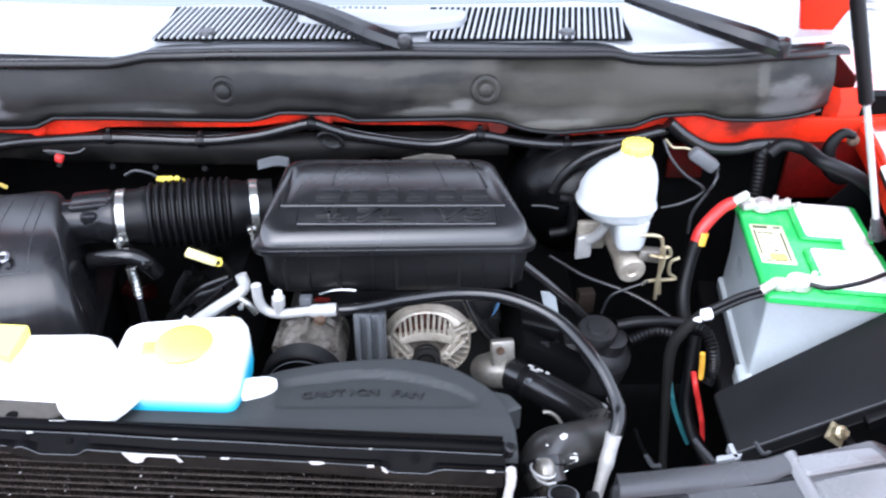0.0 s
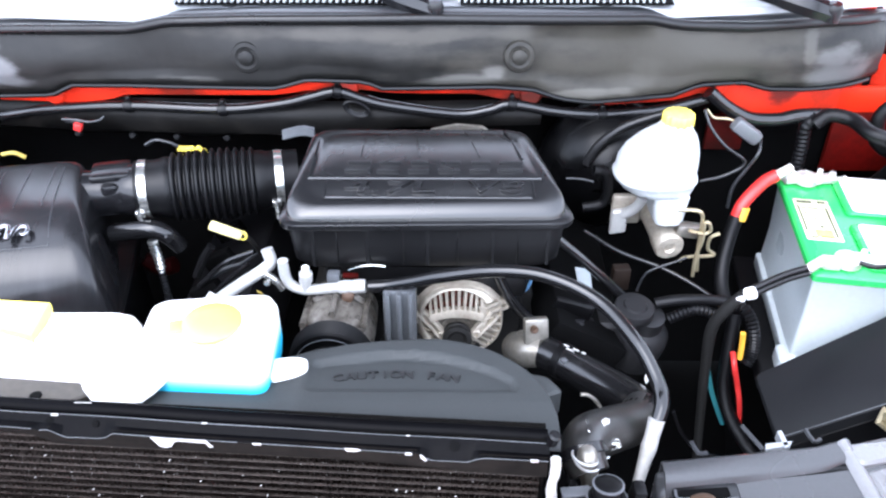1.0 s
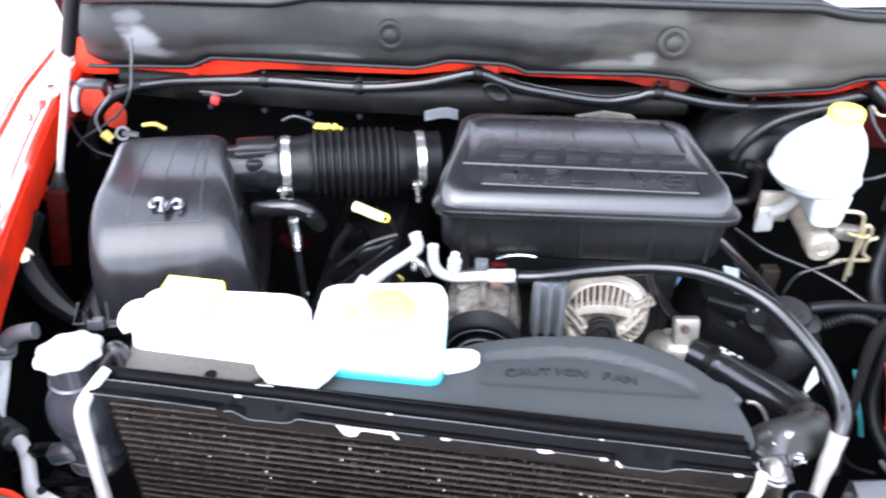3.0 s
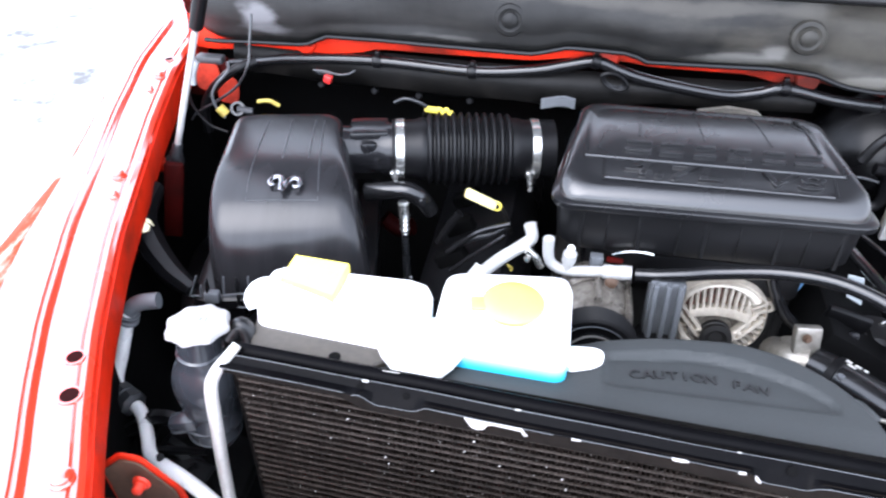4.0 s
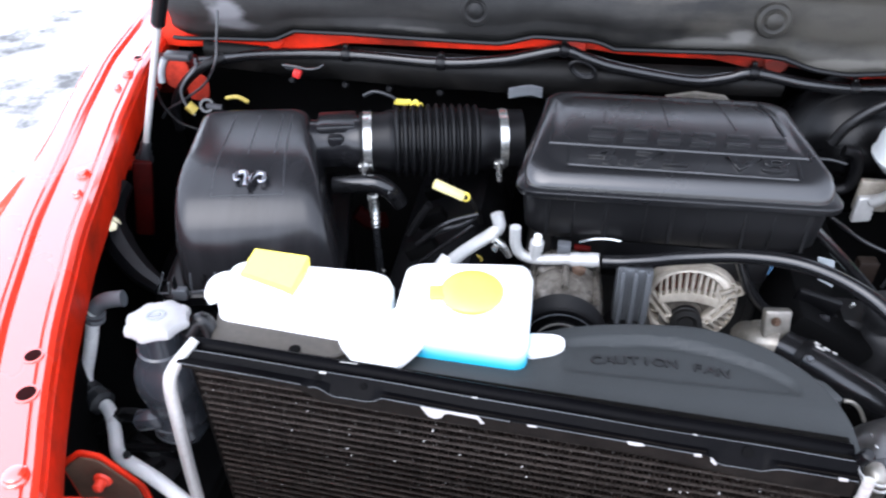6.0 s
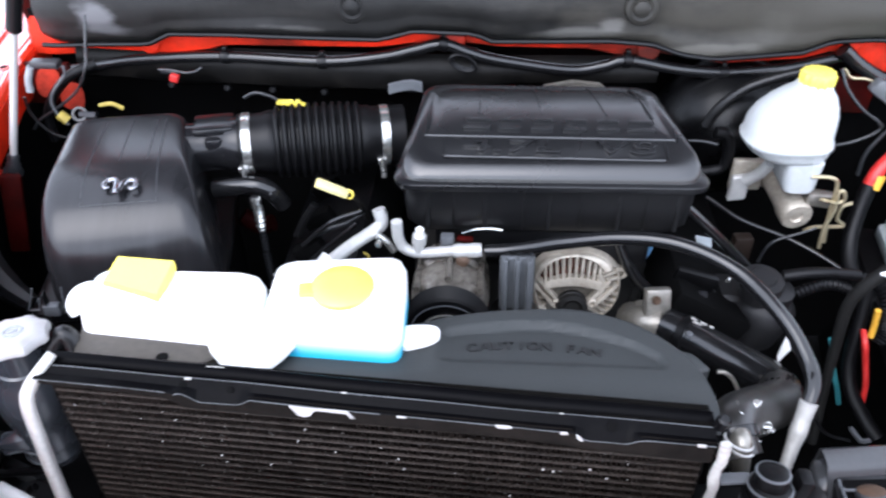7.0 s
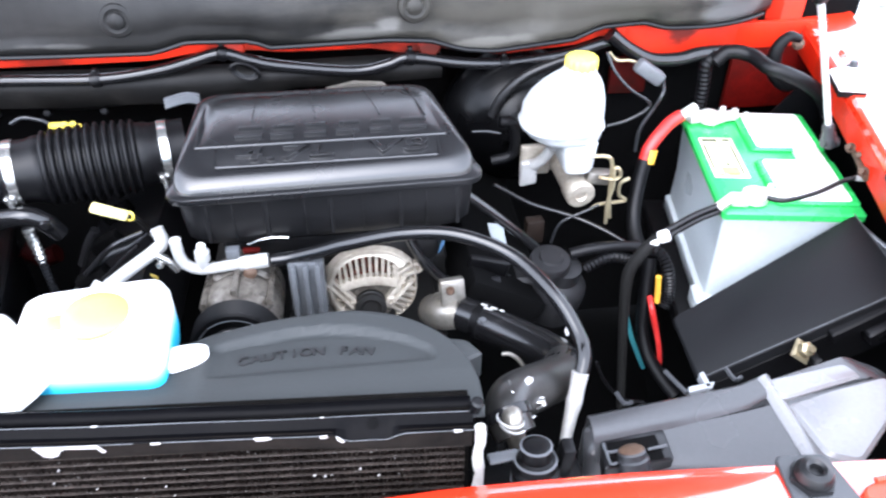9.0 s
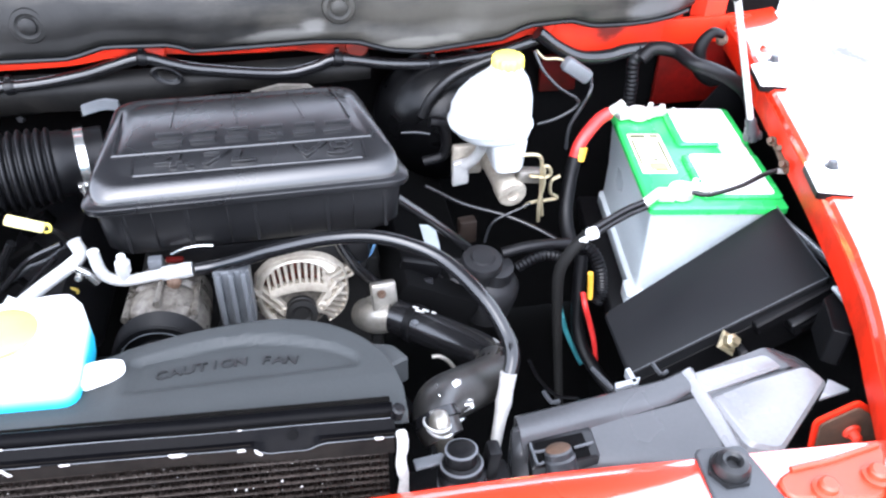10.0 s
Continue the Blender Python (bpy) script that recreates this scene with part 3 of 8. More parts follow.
for i in range(30):
    x = -0.665 + 1.245 * i / 29
    y = along([(-0.66, 0.428), (-0.50, 0.436), (-0.395, 0.444), (-0.196, 0.458), (0.03, 0.466), (0.206, 0.462), (0.332, 0.454), (0.58, 0.44)], x)
    z = along([(-0.66, 1.018), (-0.52, 1.028), (-0.40, 1.047), (-0.1, 1.055), (0.1, 1.059), (0.6, 1.058)], x)
    rows.append([(x, y, z - 0.03), (x, y, z - 0.004), (x, y - 0.004, z), (x, y - 0.045, z + 0.002), (x, y - 0.05, z - 0.001), (x, y - 0.056, z - 0.012), (x, y - 0.075, z - 0.014),
                 (x, y - 0.12, z - 0.016), (x, y - 0.128, z - 0.022), (x, y - 0.13, z - 0.10)])
sheet(bm, rows, 0.0025)
bar = part("front_crossbar", bm, RED, truck, "red steel crossbar in front of the radiator", 50)
bm = B()
slab(bm, [(0.318, 0.385), (0.384, 0.385), (0.372, 0.455), (0.326, 0.458)], 1.058, 1.0635, 0.006, 0.001)
plate = part("bump_plate", bm, TRIM, bar, "dark steel plate")
bm = B()
lathe(bm, (0.3465, 0.430, 1.0625), (0, 0, 1), [(0.020, 0), (0.020, 0.006)], 6)
lathe(bm, (0.3465, 0.430, 1.068), (0, 0, 1), [(0.0165, 0), (0.017, 0.004), (0.014, 0.010), (0.009, 0.012), (0.006, 0.010), (0.005, 0.005)], 24)
part("rubber_bumper", bm, RUBBER, plate, "round black rubber hood bumper with a hollow")

# the crossbar's duller end piece, with its ledge and bolts
bm = B()
slab(bm, [(p[0], p[1]) for p in [(0.397, 0.420, 1.066), (0.493, 0.433, 1.066), (0.495, 0.423, 1.066), (0.465, 0.380, 1.066), (0.385, 0.394, 1.066), (0.382, 0.413, 1.066)]], 1.058, 1.066, 0.008, 0.002)
end = part("bar_end", bm, REDEND, bar, "dull red end piece of the crossbar")
bm = B()
pipe(bm, [(0.399, 0.420, 1.067), (0.440, 0.423, 1.067), (0.491, 0.431, 1.067)], 0.003, 8)
part("ledge", bm, REDEND, end)
for p in [(0.419, 0.396, 1.067), (0.470, 0.401, 1.067)]:
    bm = B()
    lathe(bm, p, (0, 0, 1), [(0.0125, -0.002), (0.0125, 0.002), (0.009, 0.003), (0.0085, 0.008), (0.006, 0.010)], 20)
    part("end_bolt", bm, REDEND, end)

# headlamp pockets at both ends of the crossbar
for pts, y, s in (([(-0.692, 0.470, 1.000), (-0.664, 0.470, 1.026), (-0.640, 0.470, 1.024), (-0.604, 0.470, 0.979), (-0.602, 0.470, 0.953), (-0.687, 0.470, 0.937)], 0.47, 1), ([(0.497, 0.500, 0.966), (0.488, 0.500, 1.016), (0.531, 0.500, 1.039), (0.567, 0.500, 1.011), (0.583, 0.500, 0.970), (0.510, 0.500, 0.958)], 0.50, -1)):
    m = Matrix(((1, 0, 0, 0), (0, 0, 1, y), (0, 1, 0, 0), (0, 0, 0, 1)))
    bm = B()
    slab(bm, [(p[0], p[2]) for p in pts], 0.0, 0.004, 0.006, 0.001, m)
    pocket = part("lamp_bracket", bm, REDIN, truck, "red octagonal lamp mounting bracket")
    cx, cz = sum(p[0] for p in pts) / 6, sum(p[2] for p in pts) / 6
    bm = B()
    slab(bm, [(cx + (p[0] - cx) * 0.86, cz + (p[2] - cz) * 0.86) for p in pts], -0.003, -0.0005, 0.006, 0.0005, m)
    part("brown_recess", bm, BROWN, pocket, "brown recess")
    bm = B()
    lathe(bm, (cx + 0.004, y - 0.004, cz + 0.004), (0, -1, 0), [(0.010, 0), (0.009, 0.003), (0.006, 0.004), (0.0055, 0.012), (0.003, 0.014)], 12)
    part("pocket_bolt", bm, REDEND, pocket, "dull red bolt")

# cowl: dusty front panel, red flange, rubber seal, screen, wipers, windshield
PANEL_BOTTOM = [(-0.881, 1.261, 1.112), (-0.807, 1.253, 1.119), (-0.711, 1.243, 1.125), (-0.672, 1.240, 1.144), (-0.576, 1.233, 1.147), (-0.324, 1.222, 1.147), (-0.272, 1.221, 1.162), (-0.176, 1.221, 1.159), (-0.149, 1.221, 1.147), (0.034, 1.226, 1.148), (0.100, 1.230, 1.142), (0.149, 1.233, 1.124), (0.202, 1.236, 1.116), (0.338, 1.248, 1.124), (0.382, 1.253, 1.141), (0.459, 1.261, 1.142), (0.503, 1.267, 1.128), (0.574, 1.276, 1.123)]
PANEL_TOP = [(-0.749, 1.257, 1.227), (-0.551, 1.241, 1.233), (-0.490, 1.238, 1.246), (-0.357, 1.233, 1.251), (-0.076, 1.233, 1.253), (0.285, 1.253, 1.245), (0.335, 1.258, 1.234), (0.456, 1.271, 1.227), (0.609, 1.291, 1.230)]
RED_LOW = [(-0.906, 1.294, 1.081), (-0.797, 1.282, 1.094), (-0.776, 1.280, 1.095), (-0.695, 1.272, 1.097), (-0.622, 1.266, 1.107), (-0.591, 1.264, 1.117), (-0.329, 1.252, 1.122), (-0.272, 1.251, 1.131), (-0.178, 1.251, 1.132), (-0.140, 1.251, 1.126), (0.011, 1.255, 1.123), (0.060, 1.258, 1.110), (0.107, 1.260, 1.118), (0.216, 1.267, 1.096), (0.353, 1.280, 1.101), (0.399, 1.284, 1.114), (0.442, 1.289, 1.102)]
low = [(p[0], p[2]) for p in PANEL_BOTTOM] + [(0.72, 1.125)]
high = [(-0.95, 1.215)] + [(p[0], p[2]) for p in PANEL_TOP] + [(0.72, 1.225)]
red_low = [(p[0], p[2]) for p in RED_LOW] + [(0.46, 1.06), (0.75, 1.03)]
bm = B()
rows = []
for i in range(121):
    x = -0.915 + 1.625 * i / 120
    z0, z1 = along(low, x), along(high, x)
    y = cowl_y(x)
    bulge = 0.006 * math.sin(9 * x) + 0.004 * math.sin(23 * x + 1)
    corner = 0.03 * max(0, (x - 0.60) / 0.11) ** 2 + 0.03 * max(0, (-0.83 - x) / 0.085) ** 2
    row = []
    for j in range(13):
        t = j / 12
        dy = -0.012 * math.sin(math.pi * t) + bulge * math.sin(math.pi * t) + (0.004 if j == 0 else 0) - (0.004 if j in (1, 2) else 0)
        if 0.09 < x < 0.30:
            dy += 0.016 * min(1.0, math.sin(math.pi * (x - 0.09) / 0.21) * 2.2) * min(1.0, math.sin(math.pi * t) * 1.8)
        row.append((x, y + dy + corner + 0.012 * t, z0 + (z1 - z0) * t))
    rows.append(row)
sheet(bm, rows, 0.003)
panel = part("cowl_panel", bm, COWL, truck, "dusty dark grey cowl panel, scuffed in places", 60)
bm = B()
pipe(bm, [(x, cowl_y(x) - 0.001 + 0.03 * max(0, (x - 0.60) / 0.11) ** 2, along(low, x) - 0.001) for x in [-0.905 + 0.018 * i for i in range(90)]], 0.0042, 8, 1)
part("edge_lip", bm, BLACK, panel, "black rolled lower lip")
for x, z in ((-0.365, 1.20), (0.075, 1.20)):
    bm = B()
    lathe(bm, (x, cowl_y(x) - 0.004, z), (0, -1, 0.15), [(0.026, 0), (0.024, 0.004), (0.018, 0.0055), (0.015, 0.004), (0.013, 0.004), (0.012, 0.009), (0.006, 0.012)], 28)
    part("push_clip", bm, COWL, panel, "round grey push clip in a dished seat")
bm = B()
rows = []
for i in range(81):
    x = -0.94 + 1.72 * i / 80
    y = cowl_y(x) + 0.02 + 0.03 * max(0, (x - 0.60) / 0.11) ** 2 * (x < 0.72)
    z0 = along(red_low, x)
    rows.append([(x, y + 0.012, z0), (x, y + 0.004, z0 + 0.004), (x, y + 0.002, along(low, x) + 0.012), (x, y + 0.02, along(low, x) + 0.03)])
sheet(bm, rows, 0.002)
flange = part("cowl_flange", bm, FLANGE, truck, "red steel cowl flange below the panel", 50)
for x, z in ((-0.72, 1.118), (0.10, 1.125), (0.42, 1.13), (-0.21, 1.14)):
    bm = B()
    lathe(bm, (x, cowl_y(x) + 0.021, z), (0, -1, 0.2), [(0.02, 0), (0.017, 0.004), (0.008, 0.005)], 18)
    part("pressed_boss", bm, FLANGE, flange)
bm = B()
seal = [(x, cowl_y(x) + 0.010 + (0.03 * max(0, (x - 0.60) / 0.11) ** 2), along(high, x) + 0.006) for x in [-0.915 + 0.0325 * i for i in range(51)]]
pipe(bm, seal, 0.0085, 10, 2)
part("cowl_seal", bm, RUBBER, truck, "black rubber hood seal along the cowl")
bm = B()
rows = []
for i in range(61):
    x = -0.915 + 1.64 * i / 60
    y, z = cowl_y(x) + 0.016, along(high, x) + 0.004
    rows.append([(x, y, z), (x, y + 0.006, z + 0.008), (x, y + 0.02, z + 0.010), (x, y + 0.034, z + 0.009), (x, y + 0.036, z + 0.004)])
sheet(bm, rows, 0.003)
part("cowl_trim", bm, TRIM, truck, "grey plastic trim strip behind the seal", 50)


def screen_z(y):
    return 1.258 + 0.10 * (y - 1.25)


bm = B()
rows = []
for i in range(61):
    x = -0.93 + 1.70 * i / 60
    mid = min(1, max(0, (0.40 - abs(x + 0.09)) / 0.05))
    y0 = cowl_y(x) + 0.022 + 0.035 * mid
    rows.append([(x, y0, screen_z(y0) - 0.012), (x, y0 + 0.003, screen_z(y0) - 0.001)] + [(x, y0 + 0.003 + (0.215 - 0.035 * mid) * t, screen_z(y0 + 0.215 * t) + 0.006 * math.sin(math.pi * t)) for t in (0.1, 0.25, 0.5, 0.75, 1.0)])
sheet(bm, rows, 0.003)
screen = part("cowl_screen", bm, SCREEN, truck, "pale grey plastic cowl screen with slotted vents", 50)
slat_bm = B()
box(slat_bm, (0, 0, 0), (0.0045, 0.142, 0.005), (0, 0, 0), 0.0012, 1)
slat = own(slat_bm, "vent_slat", SCREEN)
for x0, x1 in ((-0.485, -0.10), (-0.02, 0.325)):
    # A dark sheet on the screen stands for the shade in the vent.
    bm = B()
    box(bm, ((x0 + x1) / 2, 1.347, screen_z(1.347) + 0.0075), (x1 - x0, 0.146, 0.003), (5.7, 0, 0), 0.001, 1)
    vent = part("vent", bm, UNLIT, screen, "dark sheet standing for the open vent")
    for i in range(int((x1 - x0) / 0.0107)):
        share("slat", slat, vent, pose(x0 + 0.006 + i * 0.0107, 1.347, screen_z(1.347) + 0.0105, 5.7, 0, -8))
bm = B()
slab(bm, [(-0.26, 1.345), (-0.06, 1.285), (0.035, 1.315), (0.05, 1.375), (-0.22, 1.385)], 1.275, 1.292, 0.02, 0.003)
part("pivot_cover", bm, SCREEN, screen, "pale raised cover under the wiper pivot")
for x in (-0.40, 0.215):
    bm = B()
    lathe(bm, (x, 1.296, screen_z(1.296) + 0.001), (0, -0.1, 1), [(0.016, 0), (0.015, 0.012), (0.011, 0.016), (0.0, 0.017)], 18, False)
    part("washer_nozzle", bm, TRIM, screen, "grey washer nozzle")


def wiper(name, pts, tip):
    w = thing(name, pts[0], "black windshield wiper arm resting on the cowl", "wiper", "wipers")
    bm = B()
    pipe(bm, pts, [0.016, 0.019, 0.017, 0.012], 8, 5)
    part("arm", bm, SATIN, w)
    bm = B()
    pipe(bm, tip, 0.006, 6, 3)
    part("blade", bm, RUBBER, w)
    bm = B()
    lathe(bm, Vector(pts[0]) - Vector((0, 0, 0.01)), (0, -0.2, 1), [(0.014, 0), (0.014, 0.02), (0.010, 0.028), (0, 0.029)], 16, False)
    part("pivot", bm, SATIN, w)
    return w


wiper("wiper", [Vector((-0.061, 1.244, 1.268)), Vector((-0.115, 1.266, 1.280)), Vector((-0.197, 1.329, 1.294)), Vector((-0.314, 1.392, 1.312))], [(-0.95, 1.60, 1.36), (-0.4, 1.665, 1.40), (-0.1, 1.68, 1.40)])
wiper("wiper", [Vector((0.563, 1.238, 1.266)), Vector((0.517, 1.254, 1.278)), Vector((0.443, 1.302, 1.292)), Vector((0.332, 1.384, 1.312))], [(-0.2, 1.71, 1.41), (0.26, 1.67, 1.40), (0.55, 1.66, 1.39)])
bm = B()
rows = []
for i in range(25):
    x = -0.90 + 1.64 * i / 24
    y0 = cowl_y(x) + 0.200
    rows.append([(x * (1 - 0.12 * t), y0 + 0.75 * t, screen_z(y0) - 0.002 + 0.50 * t - 0.03 * t * t) for t in (0, 0.2, 0.4, 0.6, 0.8, 1.0)])
sheet(bm, rows, 0.005)
part("windshield", bm, GLASS, truck, "dark green-tinted windshield", 60)

# raised hood and its hinges
def hood_at(t, u, up=0.0):
    """A place on the hood: t from its rear edge to its front, u from side to side."""
    w = 0.90 - 0.22 * t
    return (-0.08 + w * u, 1.33 - 0.55 * t + 0.01 * (1 - u * u) - 0.9 * up, 1.40 + 1.17 * t + 0.03 * math.sin(math.pi * t) - 0.05 * u ** 4 + 0.03 * (1 - u * u) - 0.43 * up)


steps = [-1 + j / 8 for j in range(17)]
bm = B()
sheet(bm, [[hood_at(i / 16, u) for u in steps] for i in range(17)], 0.006)
hood = part("hood", bm, RED, truck, "raised red hood", 60)
bm = B()
sheet(bm, [[hood_at(0.03 + 0.94 * i / 12, 0.955 * u, 0.022 + 0.006 * math.sin(6 * u) ** 2) for u in steps] for i in range(13)], 0.01)
part("hood_liner", bm, FELT, hood, "grey fibre liner under the hood", 60)
# The second outline is a dark red piece added as the arm's shade.
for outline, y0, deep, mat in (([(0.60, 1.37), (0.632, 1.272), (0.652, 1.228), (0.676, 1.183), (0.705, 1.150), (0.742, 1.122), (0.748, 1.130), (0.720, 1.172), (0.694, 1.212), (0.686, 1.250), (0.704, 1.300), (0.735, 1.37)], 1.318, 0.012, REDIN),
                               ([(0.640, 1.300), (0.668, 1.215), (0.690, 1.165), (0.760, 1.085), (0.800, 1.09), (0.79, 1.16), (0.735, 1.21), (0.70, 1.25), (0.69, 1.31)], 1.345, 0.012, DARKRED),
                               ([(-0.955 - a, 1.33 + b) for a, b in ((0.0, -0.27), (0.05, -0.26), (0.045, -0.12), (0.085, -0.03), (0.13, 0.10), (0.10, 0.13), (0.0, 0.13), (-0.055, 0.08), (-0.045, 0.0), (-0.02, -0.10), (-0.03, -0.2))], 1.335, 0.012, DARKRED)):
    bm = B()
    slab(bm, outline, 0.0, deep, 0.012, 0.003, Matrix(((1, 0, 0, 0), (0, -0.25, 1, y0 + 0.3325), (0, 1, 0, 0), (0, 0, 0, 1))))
    part("hood_hinge", bm, mat, truck, "red hood hinge piece, darker where it paints shade")


def strut(base, top):
    base, top = Vector(base), Vector(top)
    d = (top - base).normalized()
    t = thing("hood_strut", base, "gas hood strut with a bright rod and black body", "strut", "hood struts")
    bm = B()
    rod(bm, base + d * 0.02, base + d * 0.28, 0.0049, None, 16)
    part("rod", bm, SILVER, t, "bright rod")
    bm = B()
    lathe(bm, base + d * 0.235, d, [(0.007, 0), (0.0105, 0.004), (0.0105, (top - base).length - 0.26), (0.006, (top - base).length - 0.235)], 18)
    part("body", bm, BLACK, t, "black cylinder")
    bm = B()
    lathe(bm, base - d * 0.008, d, [(0.008, 0), (0.0105, 0.004), (0.0105, 0.022), (0.0085, 0.026), (0.0085, 0.038), (0.006, 0.042)], 16)
    rod(bm, base + Vector((-0.012, 0, 0)), base + Vector((0.012, 0, 0)), 0.008)
    part("ball_socket", bm, TRIM, t, "dark grey ball socket")
    return t


strut((0.69, 1.02, 1.036), (0.33, 1.033, 2.0))
strut((-0.868, 1.02, 1.013), (-0.51, 1.033, 2.0))

# front wheels, under the fenders
for x in (0.78, -0.94):
    bm = B()
    lathe(bm, (x - 0.13, 1.0, 0.39), (1, 0, 0), [(0.22, 0.0), (0.34, 0.0), (0.38, 0.02), (0.39, 0.06), (0.39, 0.20), (0.38, 0.24), (0.34, 0.26), (0.22, 0.26)], 40, False)
    wheel = part("tyre", bm, RUBBER, truck)
    bm = B()
    lathe(bm, (x - 0.10, 1.0, 0.39), (1, 0, 0), [(0.23, 0), (0.21, 0.02), (0.20, 0.15), (0.22, 0.20), (0.08, 0.19)], 32)
    part("rim", bm, ALU, wheel)


# ---- radiator, condenser, shroud and bottles ----
def rad(s, d, z):
    """A place on the radiator: s along it, d behind its front rail, height z."""
    return Vector((-0.575 + s, 0.538 - 0.058 * s + d, z))


radiator = thing("radiator", rad(0.32, 0, 0.55), "black radiator and condenser with dusty fins and chipped edges", "radiator")
TURN = -3.3
LIP = [(0.0, 1.0915), (0.09, 1.0908), (0.131, 1.0892), (0.137, 1.0868), (0.146, 1.0890), (0.1525, 1.0884), (0.1585, 1.0795), (0.202, 1.0802), (0.2115, 1.0882), (0.25, 1.0872), (0.30, 1.0855), (0.355, 1.0848),
       (0.447, 1.0836), (0.488, 1.0826), (0.511, 1.0825), (0.5185, 1.0739), (0.561, 1.0740), (0.5685, 1.0809), (0.64, 1.0810)]
def lip_z(s):
    """The lower edge of the front plate, stepped where clips and pads sit."""
    return along(LIP, s)


def top_z(s):
    """How the plate's upper edge stands: it drops a little along the core and is slightly wavy."""
    return 1.0957 - 0.0125 * s + 0.0008 * math.sin(11 * s) + 0.0004 * math.sin(37 * s)


bm = B()
rows = []
for i in range(129):
    s = 0.636 * i / 128
    z = top_z(s)
    rows.append([rad(s, 0.0075, lip_z(s) - 0.003), rad(s, 0.0052, lip_z(s) - 0.0015), rad(s, 0.004, lip_z(s)), rad(s, 0.0052, lip_z(s) + 0.0008), rad(s, 0.013, z - 0.0065 + 0.3 * (lip_z(s) - 1.084)), rad(s, 0.0185, z - 0.0014), rad(s, 0.0200, z), rad(s, 0.0215, z), rad(s, 0.0225, z - 0.0022)])
sheet(bm, rows)
rail = part("top_rail", bm, RAIL, radiator, "black plastic front plate with a stepped lower edge", 30)
bm = B()
rows = []
for i in range(65):
    s = 0.636 * i / 64
    z = top_z(s)
    rows.append([rad(s, 0.0215, z - 0.006), rad(s, 0.027, z - 0.0065), rad(s, 0.029, z - 0.0035), rad(s, 0.0312, z - 0.0012), rad(s, 0.034, z - 0.0002), rad(s, 0.0385, z - 0.0002), rad(s, 0.0405, z - 0.002), rad(s, 0.0455, 1.05)])
sheet(bm, rows)
part("tank_ridge", bm, RAIL, radiator, "black moulded ridge of the top tank", 30)
bm = B()
rows = []
for i in range(101):
    s = 0.004 + 0.630 * i / 100
    low = min(lip_z(s) - 0.004, along([(0.0, 1.0845), (0.125, 1.080), (0.15, 1.0675), (0.45, 1.066), (0.55, 1.059), (0.636, 1.056)], s))
    rows.append([rad(s, d, lip_z(s) + (low - lip_z(s)) * k) for d, k in ((0.0072, -0.05), (0.0064, 0.15), (0.0050, 0.5), (0.0046, 0.8), (0.0056, 1.0))])
sheet(bm, rows, 0.001)
part("air_seal", bm, STRIP, radiator, "grimy dark foam strip under the plate", 40)
bm = B()
box(bm, rad(0.32, 0.034, 0.827), (0.63, 0.03, 0.514), (0, 0, TURN))
part("core", bm, CORE, radiator, "dark dusty radiator core")
tube_bm = B()
box(tube_bm, (0, 0, 0), (0.612, 0.0036, 0.0017), (0, 0, 0), 0.0006, 1)
tube_mesh = own(tube_bm, "condenser_tube", TUBE)
for i in range(1, 36):
    share("condenser_tube", tube_mesh, radiator, Matrix.Translation(rad(0.322, 0.0085, 1.0858 - i * 0.0105)) @ pose(0, 0, 0, 0, random.uniform(-0.05, 0.05), TURN))
me_v, me_f = [], []
for i in range(36):
    for j in range(236):
        s = 0.016 + j * 0.0026
        if i == 0 and s > 0.13:
            continue
        p = rad(s, 0.0119 + random.uniform(-0.0010, 0.0010), 1.08055 - i * 0.0105)
        k = len(me_v)
        lean = 0.0010 * (1 if j % 2 else -1) + random.uniform(-0.0004, 0.0004)
        me_v += [(p.x - lean, p.y - 0.0045, p.z - 0.0046), (p.x + lean, p.y - 0.0045, p.z + 0.0042), (p.x + lean, p.y + 0.006, p.z + 0.0042), (p.x - lean, p.y + 0.006, p.z - 0.0046)]
        me_f.append((k, k + 1, k + 2, k + 3))
fin_mesh = bpy.data.meshes.new("fin_pack")
fin_mesh.from_pydata([tuple(Vector(v) - Vector(radiator["base"])) for v in me_v], [], me_f)
fin_mesh.materials.append(FIN)
fin_ob = new("fin_pack", fin_mesh)
fin_ob.parent = radiator
tagged(fin_ob, "fine dusty fins between the tubes", kind="stuff")
dv, df = [], []
for i in range(420):
    p = rad(random.uniform(0.02, 0.625), 0.0064, 1.070 - abs(random.gauss(0, 0.16)))
    w, h, k = random.uniform(0.0003, 0.0009), random.uniform(0.0003, 0.0008), len(dv)
    dv += [(p.x - w, p.y, p.z), (p.x, p.y, p.z - h), (p.x + w, p.y, p.z), (p.x, p.y, p.z + h), (p.x, p.y - 0.0005, p.z)]
    df += [(k, k + 1, k + 4), (k + 1, k + 2, k + 4), (k + 2, k + 3, k + 4), (k + 3, k, k + 4)]
dust_mesh = bpy.data.meshes.new("dust_specks")
dust_mesh.from_pydata([tuple(Vector(v) - Vector(radiator["base"])) for v in dv], [], df)
dust_mesh.materials.append(DUST)
dust_ob = new("dust_specks", dust_mesh)
dust_ob.parent = radiator
tagged(dust_ob, "fine pale dust specks on the fins", kind="stuff")
